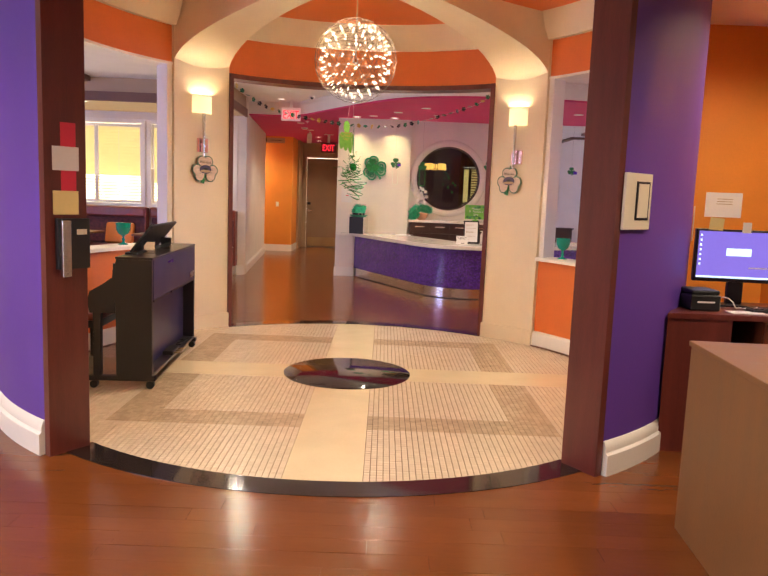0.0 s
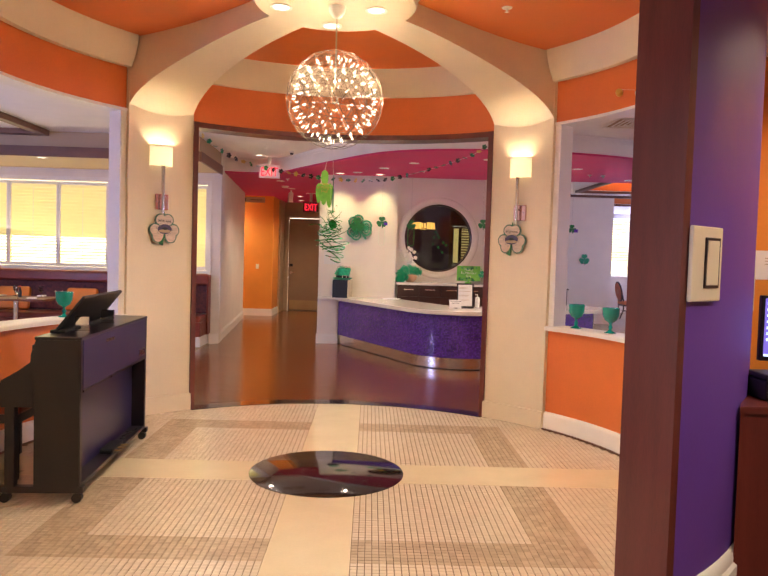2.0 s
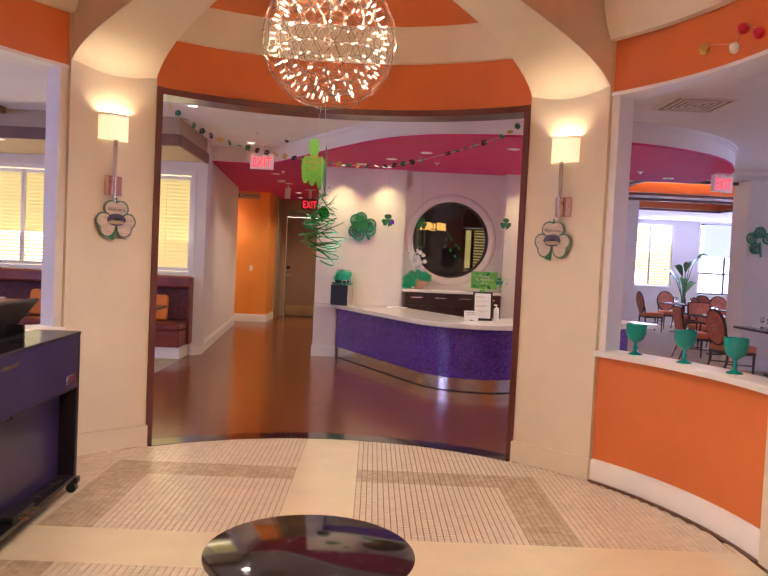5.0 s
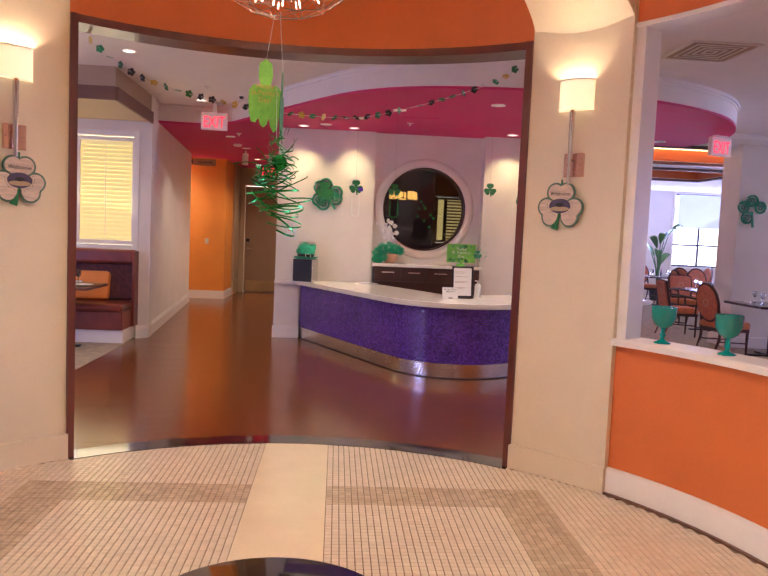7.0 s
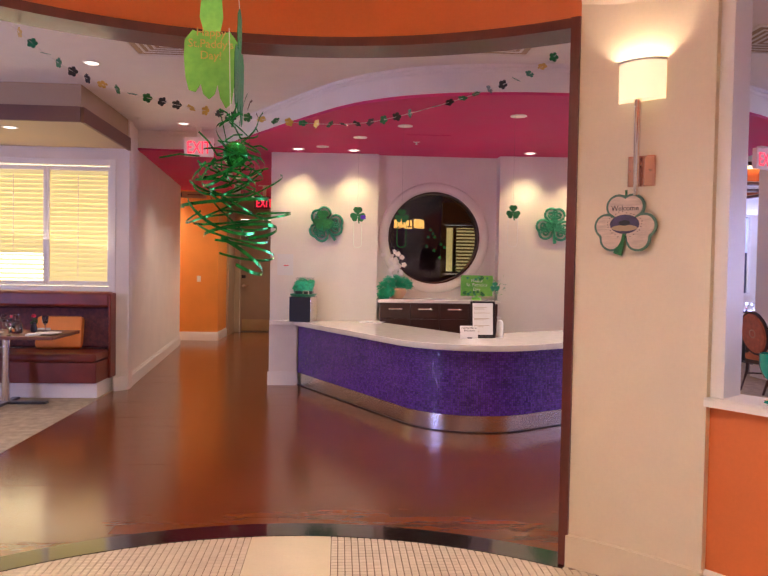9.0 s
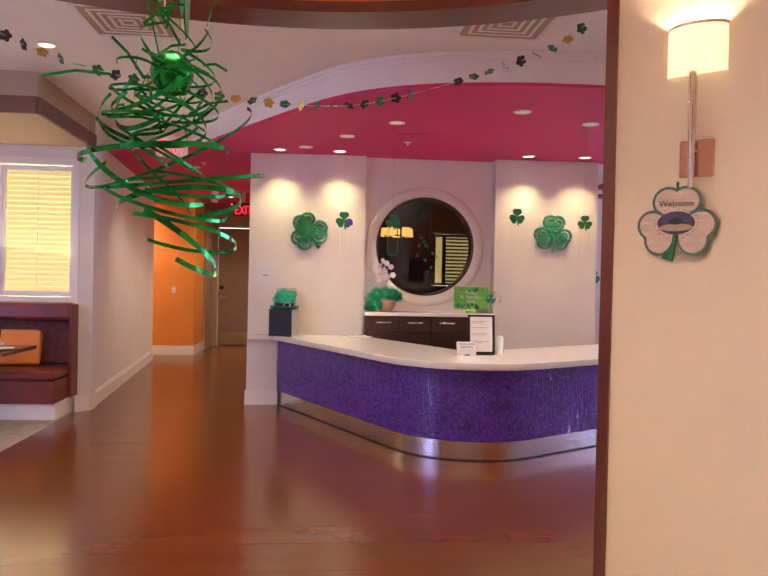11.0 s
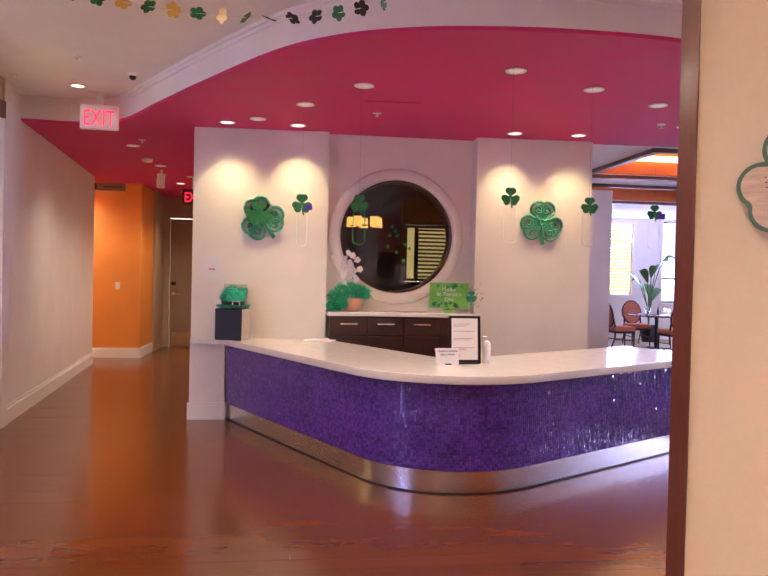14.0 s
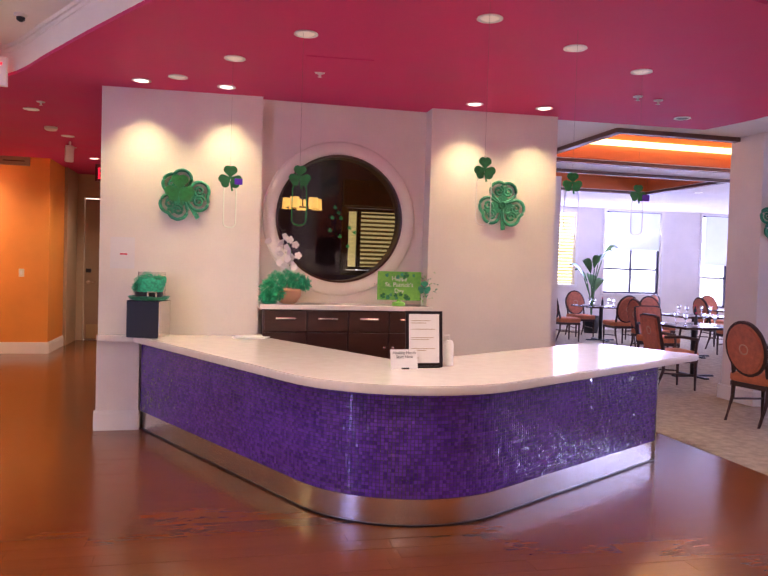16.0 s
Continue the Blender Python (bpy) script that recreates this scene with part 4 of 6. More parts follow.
# Black strip drawn as the dark shadow line under the kickplate.
part("shadow_line", prism([tuple(front(s, -0.004)[0]) for s in STEPS] + [tuple(front(s, -0.013)[0]) for s in STEPS[::-1]], 0.001, 0.011, None, 0, shift), BLACK, counter, "thin black strip for the shadow line at the floor")
part("end_panel", prism([tuple(B + U2 * 0.002 + N2 * 0.004), tuple(B + U2 * 0.016 + N2 * 0.004), tuple(B + U2 * 0.016 - N2 * 0.80), tuple(B + U2 * 0.002 - N2 * 0.80)], 0, 0.762, None, 0, shift), STEEL, counter, "steel end panel")
top_outer = [(-0.665, 14.015), (-0.65, 13.985)] + [tuple(front(s, 0.10)[0]) for s in STEPS if s > 0.03] + [tuple(B + U2 * 0.52 + N2 * 0.10)]
back = inner_line(0.88)
top_back = [tuple(Vector(back[0]) + U2 * 0.52)] + back[1:-1] + [(0.66, 14.02)]
slab = thing("worktop", (1.4, 12.6, 0.765), 0, "white quartz worktop with rounded edges on the reception counter", "worktop")
part("slab", prism(top_outer + top_back, 0, 0.055, None, 0.008, shift), QUARTZ, slab, "", True)
TOPZ = 0.82

# credenza in the niche
cred = thing("credenza", (1.445, 14.14, 0), 0, "dark walnut credenza with steel pulls and a white top", "cabinet")
part("body", box(-0.735, 0.735, -0.34, 0.0, 0.06, 1.07, 0.003), WALNUT, cred)
part("top", box(-0.765, 0.765, -0.38, 0.0, 1.07, 1.112, 0.005), QUARTZ, cred, "white stone top")
part("toe_kick", box(-0.72, 0.72, -0.30, 0.0, 0.0, 0.06), BLACK, cred)
for k in range(4):
    x0 = -0.73 + k * 0.367
    d = part("drawer_front", box(x0 + 0.006, x0 + 0.361, -0.358, -0.34, 0.88, 1.06, 0.003), WALNUT, cred)
    part("pull", box(x0 + 0.10, x0 + 0.27, -0.378, -0.362, 0.985, 1.003, 0.003), STEEL, d, "brushed steel pull")
    d = part("cabinet_door", box(x0 + 0.006, x0 + 0.361, -0.358, -0.34, 0.08, 0.87, 0.003), WALNUT, cred)
    part("knob", lathe([(0.006, 0), (0.012, 0.01), (0.0, 0.016)], 10, None, pose(x0 + (0.33 if k % 2 == 0 else 0.04), -0.358, 0.74, 90, 0, 0)), STEEL, d)

# round window: moulded ring, glass
win = structure("window_1", lathe([(RWR, 0.0), (RWR + 0.02, 0.018), (RWR + 0.10, 0.022), (RWR + 0.115, 0.012), (RWR + 0.12, 0.0), (RWR + 0.12, -0.004), (RWR, -0.004)], 72, None, pose(RWX, 14.145, RWZ, 90, 0, 0), True), WALL, "round interior window with a wide white ring", "window", True)
part("jamb", lathe([(RWR - 0.001, 0.01), (RWR - 0.02, 0.0), (RWR - 0.02, -0.2), (RWR - 0.001, -0.2)], 72, None, pose(RWX, 14.145, RWZ, 90, 0, 0), True), WALNUT, win, "dark wooden reveal", True)


# ---- room seen through the round window ----
pane = part("pane", lathe([(RWR - 0.021, 0.0), (RWR - 0.021, 0.006), (0.0, 0.006)], 64, None, pose(RWX, 14.24, RWZ, 98, 0, 0)), CUTGLASS, win, "clear round glass")
pane.visible_shadow = False
ch = thing("chandelier", (1.30, 16.3, 2.16), 0, "small chandelier with lit amber drum shades", "chandelier")
part("rod", tube([(0, 0, 0.0), (0, 0, 0.705)], 0.008, 8), BLACK, ch)
part("hoop", tube([(0.19 * math.cos(a * 0.5236), 0.19 * math.sin(a * 0.5236), -0.02) for a in range(12)], 0.01, 6, None, True), BLACK, ch)
for k in range(5):
    a = k * 1.2566 + 0.3
    s = part("lamp_shade", lathe([(0.062, 0.0), (0.056, 0.13), (0.052, 0.13), (0.058, 0.0)], 20, None, Matrix.Translation((0.19 * math.cos(a), 0.19 * math.sin(a), -0.03)), True), AMBERSHADE, ch, "lit amber shade", True)


def shutters(x0, x1, y, z0, z1, panes, owner, open_from=0.0, pitch=0.052, glow=True, frame_mat=WHITE):
    """Framed louvres in an opening; slats below open_from of the height stand open."""
    w = (x1 - x0) / panes
    for k in range(panes):
        a, b = x0 + k * w + 0.035, x0 + (k + 1) * w - 0.035
        f = bmesh.new()
        box(a - 0.034, a, y - 0.03, y + 0.03, z0, z1, 0.004, f), box(b, b + 0.034, y - 0.03, y + 0.03, z0, z1, 0.004, f)
        box(a, b, y - 0.03, y + 0.03, z1 - 0.05, z1, 0.004, f), box(a, b, y - 0.03, y + 0.03, z0, z0 + 0.05, 0.004, f)
        fr = part("window_frame", f, frame_mat, owner)
        n = int((z1 - z0 - 0.1) / pitch)
        step = (z1 - z0 - 0.1) / n
        shut = bmesh.new()
        box(a, b, -0.032, 0.032, -0.004, 0.004, 0.003, shut)
        me = None
        for i in range(n):
            z = z0 + 0.05 + (i + 0.5) * step
            tilt = 74 if (i + 0.5) / n > (open_from if k < panes - 1 or panes > 2 else 0) else 20
            if me is None:
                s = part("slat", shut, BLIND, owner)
                me = s.data
            else:
                s = new("slat", me)
                s.parent = owner
            s.matrix_basis = pose(0, y, z, tilt, 0, 0)
        if glow:
            part("pane", box(a - 0.02, b + 0.02, y + 0.07, y + 0.08, z0, z1), BLIND_LOW, owner, "bright daylit glass")
        part("cord", tube([((a + b) / 2, y - 0.04, z0 + 0.1), ((a + b) / 2, y - 0.04, z1 - 0.1)], 0.003, 4), WHITE, owner)


def window(name, x0, x1, y, z0, z1, label):
    f = bmesh.new()
    for q in ((x0 - 0.07, x0, z0 - 0.07, z1 + 0.07), (x1, x1 + 0.07, z0 - 0.07, z1 + 0.07), (x0, x1, z1, z1 + 0.07), (x0, x1, z0 - 0.07, z0)):
        box(q[0], q[1], y - 0.025, y, q[2], q[3], 0.003, f)
    return structure(name, f, WHITE, label, "window")


w2 = window("window_2", GROUP_A[0], GROUP_A[1], YB - 0.002, 1.22, 2.64, "white framed window with closed yellow shutters")
shutters(GROUP_A[0], GROUP_A[1], YB + 0.05, 1.23, 2.63, 2, w2, 0.24)
w3 = window("window_3", GROUP_B[0], GROUP_B[1], YB - 0.002, 1.22, 2.64, "white framed window with yellow shutters, lower slats open")
shutters(GROUP_B[0], GROUP_B[1], YB + 0.05, 1.23, 2.63, 3, w3, 0.32)
w4 = window("window_4", 2.0, 2.95, 17.198, 1.40, 2.25, "shuttered window of the dark room")
for o in (w4,):
    o.data.materials[0] = WALNUT
# Outer slats and the pane behind reuse the slat glow as daylight.
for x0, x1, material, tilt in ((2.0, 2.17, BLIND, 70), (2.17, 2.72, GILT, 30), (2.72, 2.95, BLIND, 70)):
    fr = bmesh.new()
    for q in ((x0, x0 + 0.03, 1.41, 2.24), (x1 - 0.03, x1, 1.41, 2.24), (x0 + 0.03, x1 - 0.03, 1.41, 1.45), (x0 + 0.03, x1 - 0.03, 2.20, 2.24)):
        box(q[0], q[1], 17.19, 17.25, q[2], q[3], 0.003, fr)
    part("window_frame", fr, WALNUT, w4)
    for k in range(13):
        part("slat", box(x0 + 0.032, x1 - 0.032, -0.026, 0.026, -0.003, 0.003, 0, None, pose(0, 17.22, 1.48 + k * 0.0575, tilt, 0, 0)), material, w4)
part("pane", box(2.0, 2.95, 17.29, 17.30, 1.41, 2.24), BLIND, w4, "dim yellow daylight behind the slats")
part("valance", box(1.94, 3.0, 17.10, 17.195, 2.27, 2.62, 0.01), WALNUT, w4, "dark valance")

# ---- hallway ----
door = structure("door_1", box(-2.00, -1.08, 21.14, 21.19, 0.01, 2.50, 0.003), DOOR, "closed taupe hallway door with a kick plate", "door")
for x0, x1, z0, z1 in ((-2.12, -2.01, 0, 2.63), (-1.07, -0.96, 0, 2.63), (-2.01, -1.07, 2.52, 2.63)):
    part("door_frame", box(x0, x1, 21.085, 21.12, z0, z1, 0.004), TAUPE, door)
part("kick_plate", box(-1.96, -1.12, 21.132, 21.139, 0.03, 0.28), BRASS, door, "dull metal kick plate")
h = part("door_handle", tube([(-1.93, 21.09, 1.03), (-1.80, 21.08, 1.03)], 0.011, 8), STEEL, door, "lever handle")
part("rose", lathe([(0.03, 0), (0.03, 0.02), (0.0, 0.022)], 14, None, pose(-1.93, 21.14, 1.03, 90, 0, 0)), STEEL, h)
part("lock_box", box(-1.97, -1.88, 21.11, 21.138, 1.20, 1.27, 0.004), BLACK, door, "black keypad lock")
part("light_gap", box(-2.007, -2.003, 21.2, 21.21, 0, 2.51), LENS, door, "light in the gap beside the door")
part("light_gap", box(-2.0, -1.08, 21.2, 21.21, 2.505, 2.515), LENS, door)
structure("wall_behind_door", box(-2.3, -0.8, 21.4, 21.5, 0, 3), WALL, "white wall behind the door", "wall")


def switch(x, y, z, turn, w=0.075, h=0.12, label="ivory light switch plate"):
    t = thing("light_switch", (x, y, z), turn, label, "switch")
    part("plate", box(-w / 2, w / 2, -0.008, 0, -h / 2, h / 2, 0.002), SWITCH, t)
    part("rocker", box(-w / 5, w / 5, -0.013, -0.008, -h / 4, h / 4, 0.002), WHITE, t)
    return t


switch(-2.54, 19.2, 1.21, 0)
switch(0.52, 17.19, 1.2, 0)


def exit_sign(x, y, z, turn, top, plain=False):
    t = thing("exit_sign", (x, y, z), turn, "lit exit sign with red letters hung from the ceiling", "exit sign", "exit signs")
    part("housing", box(-0.175, 0.175, -0.03, 0.03, -0.115, 0.115, 0.006), MAHOG if plain else EXITBOX, t)
    for s in (1, -1):
        text("lettering", "EXIT", 0.215, REDGLOW, t, pose(0, -0.031 * s, -0.016, 90, 0, 0 if s > 0 else 180) @ Matrix.Diagonal((0.66, 1, 1, 1)), 0.0015)
    part("bracket", box(-0.03, 0.03, -0.015, 0.015, 0.115, top - z - 0.01, 0.003), WHITE, t)
    part("ceiling_plate", box(-0.11, 0.11, -0.03, 0.03, top - z - 0.012, top - z, 0.003), WHITE, t)


exit_sign(-1.535, 13.93, 2.935, 3, 3.18)
exit_sign(4.95, 12.78, 2.79, 22, 2.93)
exit_sign(-1.16, 18.0, 2.62, 0, 2.93, True)
t = thing("corridor_sign", (-2.50, 18.50, 2.78), 0, "long taupe direction sign at the corridor mouth", "sign")
part("panel", box(-0.22, 0.22, -0.02, 0.02, -0.06, 0.06, 0.004), TAUPE, t)
part("bracket", box(-0.30, -0.22, -0.03, 0.03, -0.045, 0.045, 0.004), BLACK, t, "black bracket")
part("lettering", box(-0.12, 0.16, -0.023, -0.02, -0.008, 0.008), FASCIA, t, "bar of small lettering")
t = thing("ceiling_speaker", (-1.55, 17.4, 2.93), 0, "small white device hung from the hallway ceiling", "device")
part("stalk", tube([(0, 0, 0), (0, 0, -0.06)], 0.015, 8), WHITE, t)
part("body", box(-0.05, 0.05, -0.04, 0.04, -0.26, -0.05, 0.012, None, pose(0, 0, 0, 12, 0, 20)), WHITE, t)


def ceiling_vent(x, y, z, size=0.6):
    t = thing("ceiling_vent", (x, y, z), 0, "square white louvred ceiling vent", "vent", "ceiling vents")
    f = bmesh.new()
    h = size / 2
    for q in ((-h, -h + 0.03, -h, h), (h - 0.03, h, -h, h), (-h + 0.03, h - 0.03, -h, -h + 0.03), (-h + 0.03, h - 0.03, h - 0.03, h)):
        box(*q, -0.012, 0, 0.002, f)
    part("frame", f, WHITE, t)
    part("backing", box(-h + 0.03, h - 0.03, -h + 0.03, h - 0.03, -0.003, -0.001), TAUPE, t)
    for k in range(1, 5):
        q = h * k / 5.5
        s = bmesh.new()
        for a, b, c, d in ((-q, -q + 0.02, -q, q), (q - 0.02, q, -q, q), (-q + 0.02, q - 0.02, -q, -q + 0.02), (-q + 0.02, q - 0.02, q - 0.02, q)):
            box(a, b, c, d, -0.010, -0.006, 0, s)
        part("slat", s, WHITE, t)


ceiling_vent(-1.15, 10.6, 3.18)
ceiling_vent(1.35, 10.25, 3.18)
ceiling_vent(3.28, 9.97, 3.18)


def sprinkler(x, y, z):
    t = thing("sprinkler", (x, y, z), 0, "small white ceiling sprinkler head", "sprinkler", "sprinklers")
    part("cap", lathe([(0.04, 0), (0.038, -0.006), (0.012, -0.01), (0.008, -0.03), (0.018, -0.034), (0.0, -0.036)], 14), WHITE, t, "", True)


for x, y, z in ((1.05, 13.09, 2.93), (3.67, 12.94, 2.93), (-1.43, 12.78, 3.18), (-2.14, 13.45, 3.18), (-1.35, 15.0, 2.93), (-1.6, 17.9, 2.93), (-1.25, 6.9, 3.42), (1.2, 7.0, 3.42), (3.9, 13.0, 2.93)):
    sprinkler(x, y, z)
t = thing("smoke_detector", (-1.56, 16.4, 2.93), 0, "round white smoke detector on the hallway ceiling", "detector")
part("body", lathe([(0.07, 0), (0.07, -0.025), (0.05, -0.04), (0.0, -0.042)], 20), WHITE, t, "", True)
t = thing("security_camera", (-1.08, 13.2, 3.18), 0, "small dark dome camera on the white ceiling", "camera")
part("base", lathe([(0.045, 0), (0.045, -0.018), (0.03, -0.022)], 16), WHITE, t, "", True)
part("dome", lathe([(0.03, -0.018), (0.028, -0.04), (0.014, -0.052), (0.0, -0.054)], 14), BLACK, t, "dark dome", True)
t = thing("ceiling_hatch", (1.15, 12.85, 2.93), -4, "flush pink access hatch in the dropped ceiling", "hatch")
part("panel", box(-0.24, 0.24, -0.2, 0.2, -0.006, 0, 0.002), PINK, t)


# ---- Saint Patrick decorations ----
def shamrock_points(s):
    """Three heart-shaped leaves."""
    centres = []
    for a in (90, 212, 328):
        d = Vector((math.cos(radians(a)), math.sin(radians(a))))
        e = Vector((-d.y, d.x))
        for k in (-1, 1):
            c = d * 0.62 * s + e * k * 0.22 * s
            centres.append((c.x, c.y))
    return lobes(0.36 * s, centres)


def shamrock_part(name, s, material, parent, m, label="", thick=0.006):
    bm = prism(shamrock_points(s), -thick / 2, thick / 2, None, 0, m)
    prism([(-0.06 * s, -0.3 * s), (0.06 * s, -0.3 * s), (0.26 * s, -1.1 * s), (0.10 * s, -1.14 * s)], -thick / 2 + 0.001, thick / 2 - 0.001, bm, 0, m)
    return part(name, bm, material, parent, label)


def curly_clover(x, z, turn, front):
    y = front_y(x)
    t = thing("wall_clover", (x, y, z), -3.2, "large green glitter clover with curled cut-outs on the white wall", "decoration", "wall clovers")
    up = pose(0, -0.02, 0, 90, 0, 0) @ pose(0, 0, 0, 0, 0, turn)
    for a in (90, 207, 333):
        d = Vector((math.cos(radians(a)), math.sin(radians(a))))
        e = Vector((-d.y, d.x))
        pair = [tuple(d * 0.130 + e * q * 0.044) for q in (-1, 1)]
        rim = [tuple(up @ Vector((px, py, 0))) for px, py in lobes(0.080, pair)]
        lf = part("leaf", tube(rim, 0.016, 6, None, True), MINT, t, "", True)
        for q, (cx, cy) in zip((-1, 1), pair):
            spin = [(0.010 + 0.042 * k / 24, radians(a) + q * (k * 0.42 + 2.2)) for k in range(25)]
            part("curl", tube([tuple(up @ Vector((cx + r * math.cos(w), cy + r * math.sin(w), 0.002))) for r, w in spin], 0.0135, 6), MINT, lf, "", True)
        part("rib", prism([tuple(d * 0.02 + e * 0.014), tuple(d * 0.02 - e * 0.014), tuple(d * 0.15 - e * 0.007), tuple(d * 0.15 + e * 0.007)], -0.004, 0.004, None, 0, up), MINT, lf)
    part("heart", prism(lobes(0.06, [(0, 0.03), (0.05, -0.02), (-0.05, -0.02)]), -0.006, 0.006, None, 0, up), MINT, t)
    part("stem", prism([(-0.014, -0.02), (0.018, -0.03), (0.050, -0.225), (0.012, -0.235)], -0.006, 0.006, None, 0, up), MINT, t)
    if front:
        shamrock_part("shamrock", 0.125, GREEN, t, pose(-0.03, -0.06, 0.05, 90, 0, 8), "solid dark green shamrock")


curly_clover(0.02, 2.03, 25, True)
curly_clover(2.90, 2.07, -4, False)


def hung_shamrock(x, y, z, s, top, drop, beads, ribbon=False, turn=0):
    t = thing("hanging_shamrock", (x, y, z), turn, "dark green shamrock hung on a thread with a bead necklace", "decoration", "hanging shamrocks")
    shamrock_part("shamrock", s, GREEN, t, pose(0, 0, 0, 90, 0, 0))
    part("thread", tube([(0, 0.004, s * 0.9), (0, 0.004, top - z)], 0.0006, 4), WIRE, t)
    w = 0.045
    loop = [(w * (0.55 + 0.45 * min(1, k / 3)) * -1, 0.006, -0.02 - drop * k / 12) for k in range(12)]
    pts = loop + [(w * math.cos(math.pi + math.pi * k / 6), 0.006, -0.02 - drop - 0.03 * math.sin(math.pi * k / 6)) for k in range(7)] + [(-p[0], p[1], p[2]) for p in loop[::-1]]
    chain = bmesh.new()
    tube(pts, 0.0046 if beads is BEAD else 0.003, 6, chain)
    part("necklace", chain, beads, t, "string of small beads", True)
    if ribbon:
        part("ribbon", box(0.03, 0.09, -0.006, 0.006, -0.05, -0.005, 0.004), VIOLET, t, "violet ribbon")
    return t


for x, y, z, s, drop, beads, rib in ((0.40, 13.04, 2.09, 0.088, 0.32, BEAD, True), (1.75, 11.34, 2.02, 0.065, 0.26, PAPER, False), (0.82, 12.16, 2.02, 0.07, 0.26, BEADS_GREEN, False),
                                     (2.42, 11.61, 2.01, 0.062, 0.24, PAPER, False), (3.19, 12.12, 2.03, 0.062, 0.24, PAPER, True)):
    hung_shamrock(x, y, z, s, 2.93, drop, beads, rib, random.uniform(-12, 12))
t = thing("wall_shamrock", (5.6, 19.49, 1.62), 0, "flat bright green shamrock on the white partition", "decoration")
shamrock_part("shamrock", 0.13, MINT, t, pose(0, -0.006, 0, 90, 0, 0))


def spline(points, n=10):
    out = []
    p = [points[0], *points, points[-1]]
    for i in range(1, len(p) - 2):
        for k in range(n):
            t = k / n
            out.append(tuple(0.5 * (2 * p[i][c] + (p[i + 1][c] - p[i - 1][c]) * t + (2 * p[i - 1][c] - 5 * p[i][c] + 4 * p[i + 1][c] - p[i + 2][c]) * t * t + (3 * p[i][c] - p[i - 1][c] - 3 * p[i + 1][c] + p[i + 2][c]) * t ** 3) for c in (0, 1, 2)))
    return out + [points[-1]]


line = spline([(-1.52, 8.86, 2.73), (-1.15, 8.94, 2.485), (-0.5, 9.12, 2.365), (0.2, 9.19, 2.335), (0.67, 9.13, 2.42), (1.23, 9.0, 2.60), (1.40, 8.88, 2.72)], 12)
gar = thing("clover_garland", (0, 9.1, 2.4), 0, "sagging string of green, black and gold foil clovers", "garland")
part("string", tube([(x, y - 9.1, z - 2.4) for x, y, z in line], 0.0015, 4), PAPER, gar)
lengths = [0.0]
for a, b in zip(line, line[1:]):
    lengths.append(lengths[-1] + (Vector(b) - Vector(a)).length)
rng = random.Random(3)
petal_mesh = {}
count = 40
for k in range(count):
    s = lengths[-1] * (k + 0.7) / (count + 0.5)
    i = max(j for j in range(len(lengths) - 1) if lengths[j] <= s)
    u = (s - lengths[i]) / (lengths[i + 1] - lengths[i])
    p = Vector(line[i]).lerp(Vector(line[i + 1]), u) - Vector((0, 9.1, 2.4))
    material = (GREEN, GOLD, GREEN, INK, MINT)[rng.randrange(5)]
    bm = prism(lobes(0.0108, [(0.0165 * math.cos(a * 1.2566), 0.0165 * math.sin(a * 1.2566)) for a in range(5)]), -0.0008, 0.0008)
    part("clover", bm, material, gar, "", False, Matrix.Translation(p) @ pose(0, 0, 0, 90 + rng.uniform(-75, 75), 0, rng.uniform(-60, 60)))

# green clover shapes on the round window, modelled for the clovers reflected in it
st = thing("window_stickers", (RWX, 14.16, RWZ), 0, "pale green clover stickers on the round window glass", "sticker")
for x, z in ((-0.08, 0.18), (0.02, 0.02), (-0.15, -0.18), (0.01, -0.27), (-0.12, 0.02), (0.24, -0.20), (0.14, -0.42), (0.16, -0.13), (-0.02, 0.10)):
    shamrock_part("sticker", 0.018, BEADS_GREEN if x > 0 else MINT, st, pose(x * RWR, 0, z * RWR, 90, x * 90, 0), "", 0.002)

# paper shamrocks and tinsel under the globe
mob = thing("paper_mobile", (-0.10, 6.68, 1.97), 0, "lime green paper shamrocks with a greeting, hung under the globe", "decoration")
card = [(-0.02, 0.09), (-0.035, 0.14), (-0.03, 0.20), (0.0, 0.225), (0.03, 0.20), (0.035, 0.14), (0.025, 0.09), (0.055, 0.10), (0.078, 0.07), (0.08, 0.02), (0.07, -0.06), (0.062, -0.115), (0.045, -0.13), (0.028, -0.10), (0.02, -0.06),
        (0.012, -0.09), (-0.005, -0.105), (-0.022, -0.09), (-0.03, -0.06), (-0.045, -0.085), (-0.065, -0.08), (-0.075, -0.04), (-0.08, 0.02), (-0.078, 0.07), (-0.055, 0.10)]
card = [(x * 0.76, z * 0.76) for x, z in card]
part("card", prism(card, -0.001, 0.001, None, 0, pose(0, 0, 0, 90, 0, 4)), LIME, mob, "lime green paper shamrock")
part("card", prism(card, -0.001, 0.001, None, 0, pose(0.06, 0.03, -0.03, 90, 0, 88)), GREEN, mob, "dark green paper shamrock, edge on")
text("lettering", "Happy\nSt.Paddy's\nDay!", 0.026, GOLD, mob, pose(0, -0.003, 0.045, 90, 0, 4), 0.0006)
part("thread", tube([(0, 0.002, 0.16), (0.03, -0.04, 0.32)], 0.001, 4), PAPER, mob)
part("thread", tube([(0.06, 0.03, 0.13), (0.05, -0.04, 0.33)], 0.001, 4), PAPER, mob)
